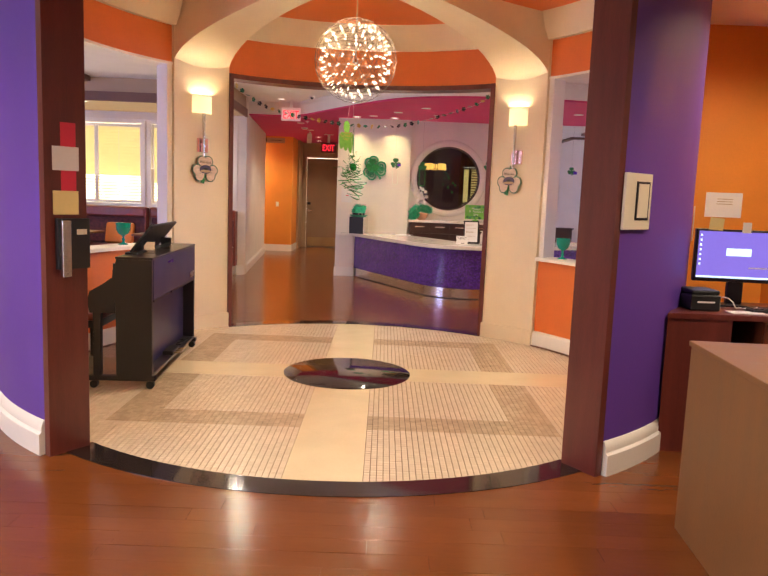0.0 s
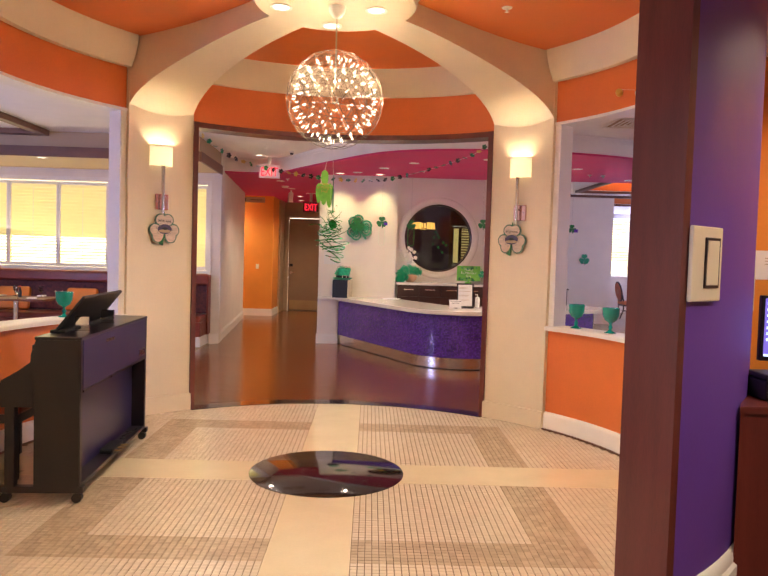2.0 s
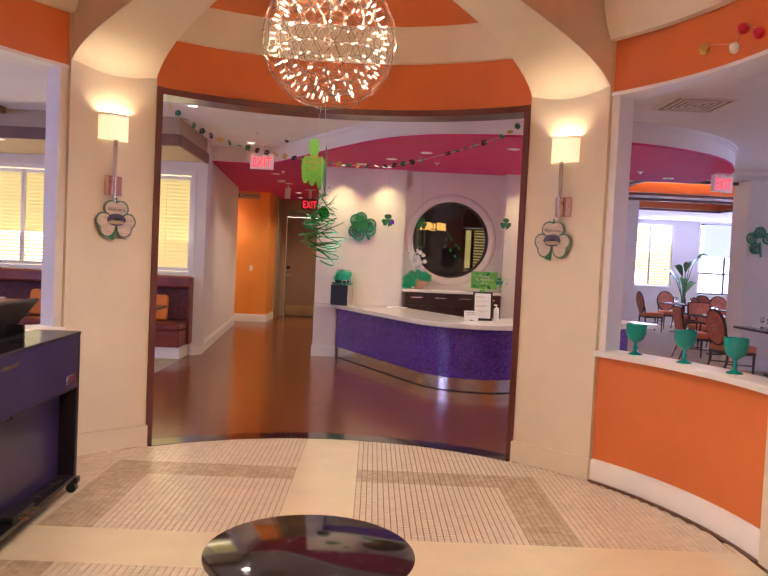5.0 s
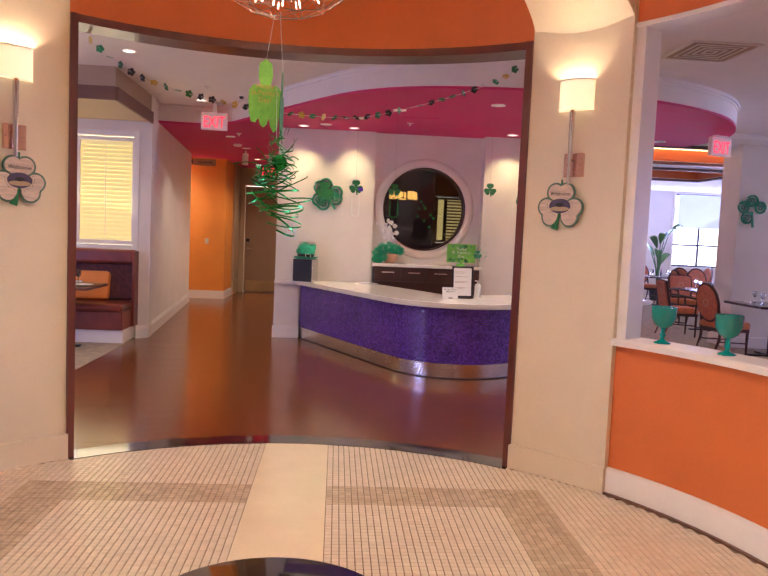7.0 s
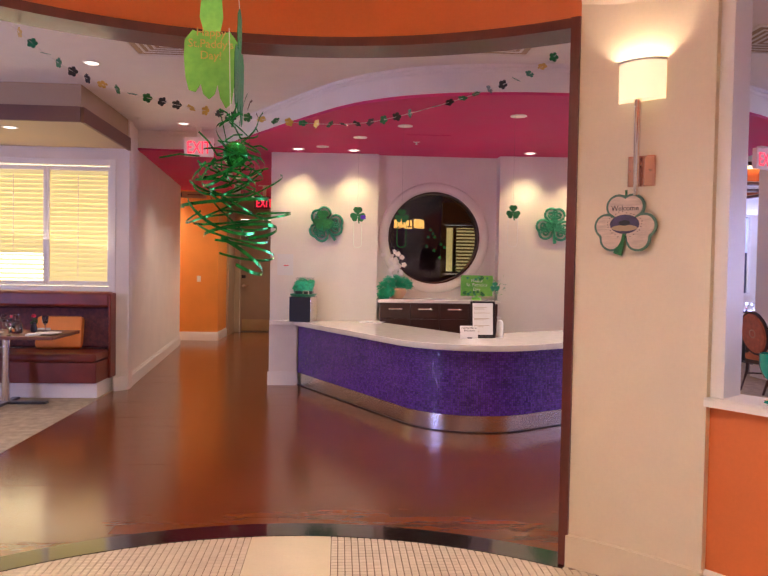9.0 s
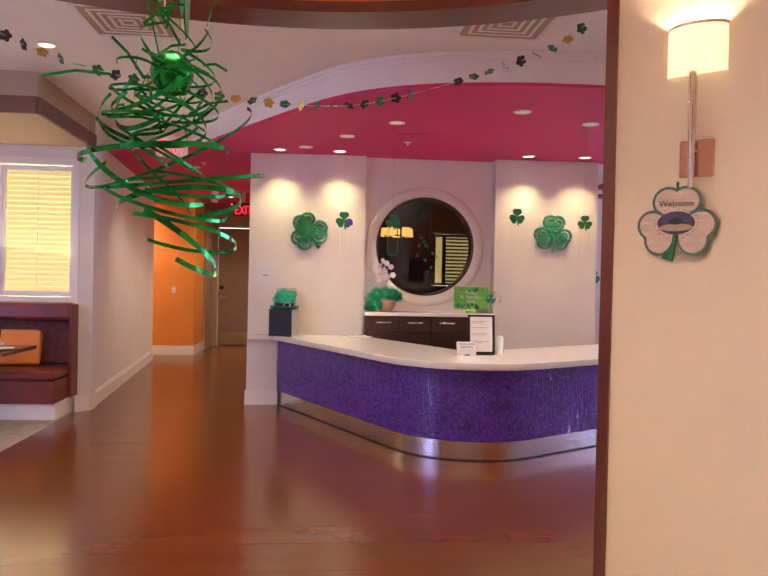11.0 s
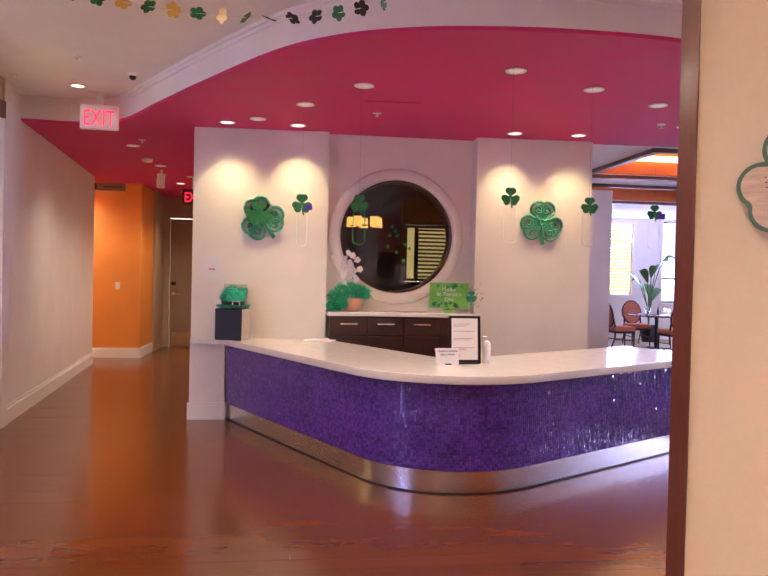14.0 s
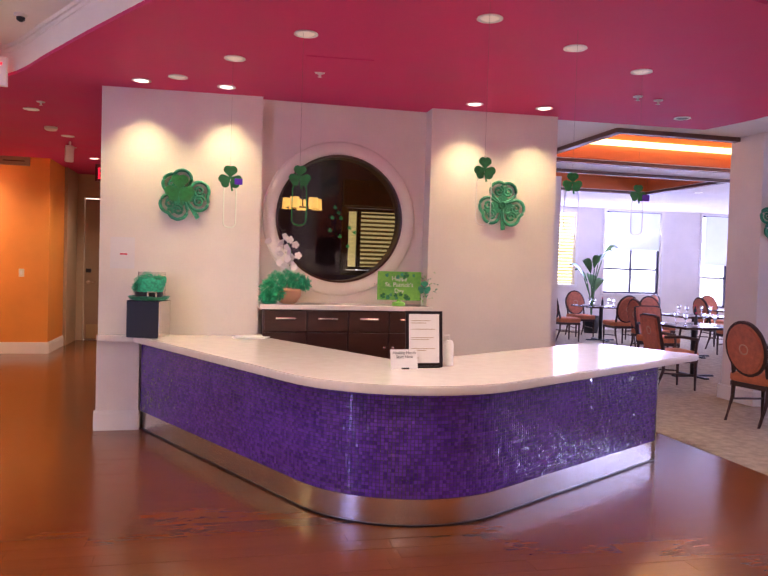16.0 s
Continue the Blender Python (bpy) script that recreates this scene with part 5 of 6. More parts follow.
part("tail", tube([(0.02, 0.0, -0.10), (0.035, -0.01, -0.16), (0.05, -0.02, -0.22)], 0.0012, 4), FOIL, mob)
tin = thing("tinsel_spray", (-0.05, 6.65, 1.745), 0, "curled green metallic tinsel hung under the globe", "decoration")
rng = random.Random(8)
def ribbon(points, width, bm):
    """A flat foil strip along points."""
    pts = [Vector(p) for p in points]
    rows = []
    for i, p in enumerate(pts):
        d = (pts[min(i + 1, len(pts) - 1)] - pts[max(i - 1, 0)]).normalized()
        u = Vector((0, 0, 1)) - d * d.z
        u = (u.normalized() if u.length > 0.05 else Vector((1, 0, 0))) * width / 2
        rows.append((bm.verts.new(p - u), bm.verts.new(p + u)))
    for a, b in zip(rows, rows[1:]):
        bm.faces.new((a[0], a[1], b[1], b[0]))
for k in range(7):
    c = Vector((rng.uniform(-0.05, 0.05), rng.uniform(-0.04, 0.04), 0))
    r0, turns, z0, z1 = rng.uniform(0.025, 0.05), rng.uniform(1.5, 3.2), rng.uniform(0.02, 0.12), rng.uniform(-0.18, -0.04)
    ph = rng.uniform(0, 6.28)
    lean = rng.uniform(-0.4, 0.4)
    pts = [(c.x + r0 * (0.6 + 0.6 * i / 60) * math.cos(ph + turns * 6.283 * i / 60), c.y + r0 * math.sin(ph + turns * 6.283 * i / 60), z0 + (z1 - z0) * i / 60 + lean * r0 * math.cos(ph + turns * 6.283 * i / 60)) for i in range(61)]
    bm = bmesh.new()
    ribbon(pts, rng.uniform(0.003, 0.006), bm)
    part("strand", bm, FOIL, tin)
for k in range(15):
    # wide sweeping arcs that droop in the middle
    r, z = rng.uniform(0.06, 0.115), 0.03 - 0.0165 * k + rng.uniform(-0.02, 0.02)
    m = Matrix.Translation((rng.uniform(-0.02, 0.02), rng.uniform(-0.02, 0.02), z)) @ pose(0, 0, 0, rng.uniform(-22, 22), rng.uniform(-22, 22), rng.uniform(0, 360))
    n = rng.randrange(24, 46)
    bm = bmesh.new()
    ribbon([tuple(m @ Vector((r * (1 + 0.004 * i) * math.cos(i * 0.105), r * math.sin(i * 0.105), -0.03 * math.sin(math.pi * i / n)))) for i in range(n)], rng.uniform(0.004, 0.008), bm)
    part("strand", bm, FOIL, tin)
part("bauble", lathe([(0.0, 0.048), (0.016, 0.052), (0.027, 0.068), (0.029, 0.08), (0.024, 0.096), (0.010, 0.106), (0.0, 0.108)], 20, None, Matrix.Translation((0.015, -0.02, -0.065))), FOIL, tin, "glossy green foil ball", True)
bm = bmesh.new()
for k in range(34):
    a, b = Vector((rng.gauss(0, 0.035), rng.gauss(0, 0.025), rng.uniform(-0.06, 0.12))), Vector((rng.gauss(0, 0.03), rng.gauss(0, 0.03), rng.gauss(0, 0.03)))
    ribbon([a, a + b * 0.5 + Vector((0, 0, 0.006)), a + b], 0.004, bm)
tagged(part("tuft", bm, FOIL, tin, "tangled foil shreds"), kind="stuff")
part("thread", tube([(0, 0, 0.1), (-0.005, 0.0, 0.3)], 0.001, 4), PAPER, tin)

# ornaments on the east lintel
orn = thing("ornament_string", (*polar(2.44, 75), 2.93), 0, "short string of small red, gold and pearl cups", "garland")
spots = []
for a, z, material in ((69.3, 2.934, GOLD), (75.1, 2.877, BEAD), (76.5, 2.973, RED), (79.6, 2.908, RED)):
    p = Vector((*polar(2.435, a), z)) - Vector((*polar(2.44, 75), 2.93))
    spots.append(tuple(p + Vector((0, 0, 0.026))))
    part("ornament", lathe([(0.016, -0.024), (0.026, -0.02), (0.030, 0.0), (0.027, 0.02), (0.0, 0.026)], 14, None, Matrix.Translation(p) @ pose(0, 0, 0, 65, 0, 40 - a)), material, orn, "", True)
part("string", tube(spots, 0.001, 4), PAPER, orn)

# ---- things on the credenza and the counter ----
def fluff(name, parent, material, at, size, n, seed, up=0.3, blade=(0.02, 0.05), wide=0.007):
    rng = random.Random(seed)
    bm = bmesh.new()
    for k in range(n):
        a = Vector((rng.gauss(0, size[0] * 0.24), rng.gauss(0, size[1] * 0.24), rng.uniform(0, size[2] * 0.8)))
        d = Vector((rng.gauss(0, 1), rng.gauss(0, 1), rng.gauss(up, 0.8))).normalized() * rng.uniform(*blade)
        side = d.cross(Vector((rng.gauss(0, 1), rng.gauss(0, 1), rng.gauss(0, 1)))).normalized() * wide
        p = [bm.verts.new(Vector(at) + q) for q in (a - side * 0.4, a + d * 0.5 - side, a + d + Vector((0, 0, -0.012)), a + d * 0.5 + side)]
        bm.faces.new(p)
    return tagged(part(name, bm, material, parent), kind="stuff")


def puffs(name, parent, material, balls, n, seed, blade=(0.014, 0.04), wide=0.004):
    """Downy tufts round a few soft centres (x, y, z, radius)."""
    rng = random.Random(seed)
    bm = bmesh.new()
    for k in range(n):
        x, y, z, r = balls[k % len(balls)]
        out = Vector((rng.gauss(0, 1), rng.gauss(0, 1), rng.gauss(0.1, 1))).normalized()
        a = Vector((x, y, z)) + out * r * rng.uniform(0.35, 1.0)
        d = (out + Vector((rng.gauss(0, 0.6), rng.gauss(0, 0.6), rng.gauss(0, 0.6)))).normalized() * rng.uniform(*blade)
        side = d.cross(Vector((rng.gauss(0, 1), rng.gauss(0, 1), rng.gauss(0, 1)))).normalized() * wide
        bm.faces.new([bm.verts.new(q) for q in (a - side * 0.5, a + d * 0.5 - side, a + d + Vector((0, 0, -0.006)), a + d * 0.5 + side)])
    return tagged(part(name, bm, material, parent), kind="stuff")


CZ = 1.112
bowl = thing("orchid_bowl", (0.93, 13.93, CZ), 0, "terracotta bowl with green feathers and a white orchid on the credenza", "potted plant")
part("bowl", lathe([(0.05, 0), (0.075, 0.012), (0.115, 0.07), (0.118, 0.12), (0.105, 0.135), (0.0, 0.12)], 24), CLAY, bowl, "terracotta bowl", True)
puffs("feather_boa", bowl, FERN, [(-0.15, -0.03, 0.06, 0.06), (-0.17, -0.04, 0.14, 0.07), (-0.11, -0.06, 0.20, 0.075), (-0.02, -0.05, 0.22, 0.07), (0.07, -0.04, 0.21, 0.065), (0.13, -0.02, 0.18, 0.055), (-0.09, -0.10, 0.10, 0.05), (-0.19, -0.02, 0.05, 0.05)], 4800, 1, (0.016, 0.045))
part("stalk", tube([(0, 0, 0.1), (0.005, 0, 0.3), (0.02, 0.0, 0.46), (-0.02, -0.02, 0.56)], 0.004, 6), LEAF, bowl, "", True)
rng = random.Random(21)
for k in range(26):
    c = Vector((rng.gauss(0.0, 0.055) - 0.002 * k, rng.gauss(-0.02, 0.02), 0.25 + 0.0135 * k))
    bm = prism(lobes(0.014, [(0.021 * math.cos(a * 1.2566), 0.021 * math.sin(a * 1.2566)) for a in range(5)]), -0.002, 0.002)
    part("blossom", bm, PETAL, bowl, "", False, Matrix.Translation(c) @ pose(0, 0, 0, 90 + rng.uniform(-40, 40), 0, rng.uniform(-50, 50)))
sg = thing("greeting_sign", (1.93, 13.90, CZ), -4, "green holiday greeting card on a stand on the credenza", "sign")
part("base", lathe([(0.06, 0), (0.06, 0.03), (0.02, 0.04), (0.012, 0.06)], 16), LIME, sg, "", True)
part("card", box(-0.20, 0.20, -0.006, 0.006, 0.05, 0.31, 0.003), LIME, sg, "lime and green patterned card")
text("lettering", "Happy\nSt. Patrick's\nDay", 0.056, PAPER, sg, pose(0, -0.0075, 0.19, 90, 0, 0), 0.0008)
fluff("foliage", sg, LIME, (0.05, 0.05, 0.06), (0.46, 0.06, 0.30), 420, 2, 0.5, (0.02, 0.04), 0.005)
fluff("leaves", sg, MINT, (0.10, 0.05, 0.08), (0.46, 0.05, 0.24), 200, 5, 0.2, (0.02, 0.04), 0.006)
rng = random.Random(44)
for k in range(15):
    shamrock_part("printed_shamrock", rng.uniform(0.014, 0.026), (GREEN, MINT)[k % 2], sg, pose(rng.uniform(-0.17, 0.17), -0.0065, rng.choice((rng.uniform(0.07, 0.11), rng.uniform(0.255, 0.29))), 90, rng.uniform(-30, 30), 0))
hs = thing("small_pinwheel", (2.13, 13.84, CZ), 0, "small green and white paper fan in a holder", "decoration")
part("stick", tube([(0, 0, 0), (0, 0, 0.15)], 0.004, 6), PAPER, hs)
shamrock_part("fan", 0.06, MINT, hs, pose(0.02, -0.004, 0.17, 90, 0, 0))

bx = thing("display_box", (-0.225, 13.87, TOPZ), -17, "glossy black display cube on the worktop", "box")
part("body", box(-0.145, 0.125, -0.13, 0.13, 0, 0.305, 0.004), BLACKBOX, bx)
part("side_panel", box(0.126, 0.129, -0.126, 0.126, 0.003, 0.302), STEEL, bx, "reflective side")
hat = thing("leprechaun_hat", (-0.235, 13.86, TOPZ + 0.305), 0, "green felt hat with a black band and gold buckle", "hat")
brim = lathe([(0.0, 0.0), (0.12, 0.0), (0.155, 0.014), (0.168, 0.034), (0.160, 0.036), (0.12, 0.014), (0.10, 0.012)], 32)
crown = lathe([(0.098, 0.008), (0.104, 0.06), (0.112, 0.12), (0.120, 0.165), (0.112, 0.185), (0.06, 0.190), (0.0, 0.178)], 32)
for bm, k in ((brim, 0.5), (crown, 1.0)):
    for v in bm.verts:
        w = math.atan2(v.co.y, v.co.x)
        v.co.z += (0.010 * math.sin(3 * w + 1) + 0.006 * math.sin(7 * w)) * k * min(1, v.co.z / 0.08)
        v.co.x += 0.12 * v.co.z * k
part("brim", brim, MINT, hat, "", True)
part("crown", crown, FERN, hat, "", True)
part("band", lathe([(0.102, 0.022), (0.110, 0.022), (0.115, 0.072), (0.108, 0.072)], 28, None, None, True), BLACK, hat, "black band", True)
for x0, x1, z0, z1 in ((-0.005, 0.075, 0.018, 0.030), (-0.005, 0.075, 0.066, 0.078), (-0.005, 0.010, 0.030, 0.066), (0.060, 0.075, 0.030, 0.066)):
    part("buckle", box(x0, x1, -0.120, -0.110, z0, z1, 0.003), CHROME, hat, "silver buckle")
puffs("tinsel", hat, FERN, [(-0.05, -0.05, 0.15, 0.06), (0.03, -0.05, 0.16, 0.06), (-0.02, 0.03, 0.18, 0.06), (0.09, -0.03, 0.17, 0.045), (-0.09, -0.02, 0.11, 0.04)], 2600, 9, (0.008, 0.024), 0.003)
# Clear block stands in for the acrylic box that holds the hat.
gl = thing("glass_vase", (-0.20, 13.93, TOPZ + 0.305), 0, "clear acrylic box of the hat, set behind it", "vase")
part("glass", box(-0.13, 0.09, -0.02, 0.06, 0, 0.235, 0.004), CUTGLASS, gl)


def stand_frame(x, y):
    t = thing("sign_holder", (x, y, TOPZ), 2, "black framed notice standing on the worktop", "sign holder")
    lean = pose(0, 0, 0, -6, 0, 0)
    part("frame", box(-0.125, 0.125, -0.008, 0.008, 0, 0.365, 0.004, None, lean), BLACK, t)
    part("notice", box(-0.105, 0.100, -0.011, -0.008, 0.03, 0.345, 0, None, lean), PAPER, t, "white printed sheet")
    for z, w in ((0.30, 0.13), (0.285, 0.10), (0.245, 0.16), (0.19, 0.15), (0.178, 0.12), (0.12, 0.16), (0.108, 0.1), (0.06, 0.05)):
        part("print_line", box(-0.09, -0.09 + w, -0.0125, -0.011, z, z + 0.004, 0, None, lean), TAUPE, t)
    part("foot", box(-0.10, 0.10, -0.03, 0.09, 0, 0.012, 0.004), BLACK, t)


stand_frame(1.64, 12.03)
t = thing("tent_card", (1.49, 11.96, TOPZ), 5, "small white card with a printed notice on the worktop", "card")
part("card", box(-0.09, 0.09, -0.002, 0.002, 0.0, 0.125, 0.001, None, pose(0, 0, 0, -12, 0, 0)), PAPER, t)
text("lettering", "Healthy Hands\nStart Here", 0.026, INK, t, pose(0, 0.006, 0.09, 78, 0, 0), 0.0005)
part("foot", box(-0.02, 0.03, -0.01, 0.05, 0, 0.01, 0.002), INK, t)
t = thing("sanitizer_bottle", (1.83, 12.12, TOPZ), 0, "white pump bottle on the worktop", "bottle")
part("body", lathe([(0.032, 0), (0.034, 0.005), (0.034, 0.14), (0.026, 0.165), (0.012, 0.17)], 20), PAPER, t, "", True)
part("pump", tube([(0, 0, 0.17), (0, 0, 0.20), (-0.035, -0.005, 0.20)], 0.007, 8), WHITE, t)
t = thing("paper_stack", (0.60, 13.80, TOPZ), 12, "loose leaflets on the worktop", "papers")
for k in range(4):
    part("sheet", box(-0.14 + 0.02 * k, 0.12 + 0.015 * k, -0.09, 0.10, 0.004 * k, 0.004 * k + 0.003, 0, None, pose(0, 0, 0, 0, 0, 7 * k - 8)), PAPER, t)
t = thing("wall_notice", (-0.48, front_y(-0.48), 1.52), -3.2, "white printed sheet taped to the white wall", "paper")
part("sheet", box(-0.10, 0.10, -0.003, 0, -0.14, 0.13), PAPER, t)
part("print_line", box(-0.02, 0.04, -0.005, -0.003, -0.02, -0.008), RED, t, "red dash")

# ---- booths ----
def banquette(x0, x1):
    t = thing("banquette", ((x0 + x1) / 2, YB - 0.01, 0), 0, "oxblood leather banquette with a patterned plum back", "bench")
    h = (x1 - x0) / 2
    part("plinth", box(-h - 0.02, h + 0.0, -0.56, 0, 0, 0.17, 0.008), WHITE, t, "white plinth")
    part("seat_base", box(-h, h, -0.60, -0.02, 0.17, 0.40, 0.008), LEATHER, t)
    part("seat", box(-h, h, -0.63, -0.1, 0.40, 0.50, 0.035), LEATHER, t, "padded leather seat")
    part("backrest", box(-h, h, -0.14, -0.04, 0.50, 0.98, 0.03, None, pose(0, 0, 0, -4, 0, 0)), TUFT, t, "patterned plum back cushion")
    part("top_roll", box(-h - 0.01, h + 0.01, -0.17, 0, 0.98, 1.165, 0.035), LEATHER, t, "padded leather top roll")
    part("end_panel", box(h, h + 0.03, -0.20, 0, 0.17, 1.15, 0.008), LEATHER, t)
    return t


banquette(-3.96, -2.45)
banquette(-6.7, -4.05)


def cushion(x, y, turn):
    t = thing("throw_cushion", (x, y, 0.50), turn, "square orange throw cushion on the banquette", "cushion", "orange cushions")
    bm = box(-0.26, 0.26, -0.06, 0.06, 0.0, 0.38, 0.05, None, pose(0, 0, 0.005, -14, 0, 0))
    part("cover", bm, SATIN, t, "", True)


cushion(-3.0, 13.40, 4)
cushion(-4.5, 13.40, -5)
cushion(-5.6, 13.40, 3)


def tall_glass(parent_at, group="tableware"):
    t = thing("water_glass", parent_at, 0, "clear stemmed water glass on the table", "glass", group)
    part("bowl", lathe([(0.028, 0), (0.028, 0.004), (0.005, 0.012), (0.005, 0.07), (0.03, 0.10), (0.034, 0.17), (0.031, 0.17), (0.027, 0.105), (0.0, 0.085)], 14), CUTGLASS, t, "", True)


def dining_table(x, y, turn, w=0.95, d=0.95, top=TABLETOP, ware=True, seed=0):
    t = thing("dining_table", (x, y, 0), turn, "square dining table with a metal pedestal", "table", "dining tables")
    part("tabletop", box(-w / 2, w / 2, -d / 2, d / 2, 0.715, 0.75, 0.006), top, t)
    part("pedestal", tube([(0, 0, 0.02), (0, 0, 0.715)], 0.04, 14), STEEL if top is not TABLETOP else BLACK, t, "", True)
    part("foot", box(-w * 0.34, w * 0.34, -0.04, 0.04, 0, 0.03, 0.01), BLACK, t)
    part("foot", box(-0.04, 0.04, -d * 0.34, d * 0.34, 0.001, 0.031, 0.01), BLACK, t)
    if ware:
        rng = random.Random(seed)
        for k in range(4):
            a = k * math.pi / 2 + 0.5 + radians(turn)
            px, py = x + 0.30 * w * math.cos(a), y + 0.30 * w * math.sin(a)
            tall_glass((px, py, 0.75))
            n = thing("napkin", (x + 0.36 * w * math.cos(a + 0.5), y + 0.36 * w * math.sin(a + 0.5), 0.75), rng.uniform(0, 90), "folded white napkin on the table", "napkin", "tableware")
            part("cloth", prism([(-0.07, -0.05), (0.07, -0.05), (0.05, 0.05), (-0.06, 0.04)], 0, 0.018, None, 0.004), PAPER, n)
        c = thing("condiment_bottle", (x + 0.04, y + 0.03, 0.75), 0, "small dark condiment bottle on the table", "bottle", "tableware")
        part("body", lathe([(0.025, 0), (0.025, 0.10), (0.012, 0.13), (0.012, 0.16)], 12), INK, c, "", True)
        part("cap", lathe([(0.013, 0.158), (0.013, 0.18), (0.0, 0.182)], 10), RED, c)
    return t


dining_table(-3.28, 12.72, 0, 1.25, 0.75, DESKWOOD, True, 1)
dining_table(-5.2, 12.7, 0, 1.15, 0.75, DESKWOOD, True, 2)
for px, py in ((-2.79, 12.58), (-3.35, 12.52), (-3.62, 12.90)):
    t = thing("dinner_plate", (px, py, 0.75), 0, "round white dinner plate on the booth table", "plate", "tableware")
    part("dish", lathe([(0.05, 0.0), (0.07, 0.004), (0.125, 0.018), (0.127, 0.021), (0.07, 0.009), (0.0, 0.007)], 28), PETAL, t, "", True)
t = thing("glass_carafe", (-3.14, 12.66, 0.75), 0, "clear glass water carafe on the booth table", "carafe")
part("body", lathe([(0.045, 0.0), (0.055, 0.02), (0.052, 0.09), (0.022, 0.15), (0.03, 0.20), (0.027, 0.20), (0.018, 0.15), (0.046, 0.085), (0.0, 0.012)], 20), CUTGLASS, t, "", True)
v = thing("bud_vase", (-3.05, 12.85, 0.75), 0, "small dark vase with a red flower on the table", "vase")
part("vase", lathe([(0.03, 0), (0.035, 0.04), (0.02, 0.09), (0.022, 0.1)], 14), BLACK, v, "", True)
fluff("leaves", v, LEAF, (0, 0, 0.09), (0.06, 0.06, 0.06), 40, 14, 0.8)
part("blossom", lathe([(0.0, 0.15), (0.022, 0.16), (0.026, 0.18), (0.0, 0.195)], 10), RED, v, "red blossom", True)


# ---- dining chairs ----
def chair(x, y, turn, arms=False, made={}):
    label = "dark wooden dining %s with rust orange upholstery" % ("armchair, square padded back," if arms else "chair, oval padded back,")
    if arms in made:
        return copy_thing(made[arms], pose(x, y, 0, 0, 0, turn))
    t = thing("dining_armchair" if arms else "dining_chair", (x, y, 0), turn, label, "chair", "dining chairs")
    made[arms] = t
    part("seat", box(-0.245, 0.245, -0.25, 0.23, 0.40, 0.50, 0.03), RUST, t, "padded rust orange seat", True)
    part("seat_frame", box(-0.235, 0.235, -0.24, 0.22, 0.355, 0.405, 0.006), WALNUT, t)
    for sx in (-1, 1):
        part("front_leg", tube([(sx * 0.215, -0.22, 0), (sx * 0.215, -0.22, 0.38)], 0.02, 8, None, False, [0.013, 0.022]), WALNUT, t)
        part("back_leg", tube([(sx * 0.20, 0.30, 0), (sx * 0.205, 0.21, 0.25), (sx * 0.205, 0.20, 0.45), (sx * 0.20, 0.245, 0.66)], 0.02, 8, None, False, [0.014, 0.02, 0.022, 0.018]), WALNUT, t)
        part("side_stretcher", tube([(sx * 0.21, -0.21, 0.2), (sx * 0.205, 0.2, 0.22)], 0.011, 6), WALNUT, t)
        if arms:
            part("armrest", tube([(sx * 0.225, 0.22, 0.68), (sx * 0.265, 0.0, 0.69), (sx * 0.265, -0.2, 0.66)], 0.02, 8), WALNUT, t, "", True)
            part("arm_post", tube([(sx * 0.265, -0.2, 0.66), (sx * 0.235, -0.19, 0.38)], 0.017, 8), WALNUT, t)
    lean = Matrix.Translation((0, 0.225, 0.46)) @ pose(0, 0, 0, -11, 0, 0)
    if arms:
        outline = [(-0.235, 0.0), (0.235, 0.0), (0.245, 0.40), (0.235, 0.485), (0.15, 0.505), (-0.15, 0.505), (-0.235, 0.485), (-0.245, 0.40)]
        inner = [(a * 0.9, 0.03 + b * 0.9) for a, b in outline]
    else:
        outline = [(0.245 * math.cos(k * math.pi / 14), 0.30 + 0.285 * math.sin(k * math.pi / 14)) for k in range(28)]
        inner = [(a * 0.89, 0.30 + (b - 0.30) * 0.9) for a, b in outline]
    up = lean @ pose(0, 0, 0, 90, 0, 0)
    part("back_frame", prism(outline, -0.016, 0.016, None, 0.005, up), WALNUT, t)
    part("backrest", prism(inner, -0.035, 0.035, None, 0.018, up), CHAIRBACK, t, "padded mauve brown back", True)
    for s in (1, -1):
        part("woven_ring", lathe([(0.055, 0.0), (0.055, 0.0375), (0.042, 0.0375), (0.042, 0.0)], 20, None, up @ Matrix.Translation((0, 0.30, 0)) @ pose(0, 0, 0, 0 if s > 0 else 180, 0, 0), True), RING, t, "pale woven ring motif")
    return t


dining_table(6.45, 13.75, 0, seed=3)
chair(5.72, 13.72, 98)
chair(6.4, 12.85, 180)
dining_table(7.05, 16.65, 0, seed=4)
chair(6.05, 15.75, 84, True)
chair(7.1, 17.6, 0, True)
dining_table(8.7, 18.9, 0, seed=5)
for x, y, a in ((7.75, 18.8, 90), (9.6, 18.9, -90), (8.6, 19.85, 0)):
    chair(x, y, a)
dining_table(8.4, 21.6, 0, seed=6)
for x, y, a in ((7.5, 21.5, 90), (8.4, 22.5, 0), (9.3, 21.5, -90), (8.3, 20.7, 180)):
    chair(x, y, a)
dining_table(11.0, 20.3, 0, seed=7)
for x, y, a in ((10.1, 20.2, 90), (11.0, 21.25, 0), (11.9, 20.3, -90)):
    chair(x, y, a)
dining_table(10.6, 17.2, 0, seed=8)
for x, y, a in ((9.7, 17.1, 90), (10.6, 18.1, 0), (11.5, 17.2, -90)):
    chair(x, y, a, True)
dining_table(9.0, 15.2, 0, seed=9)
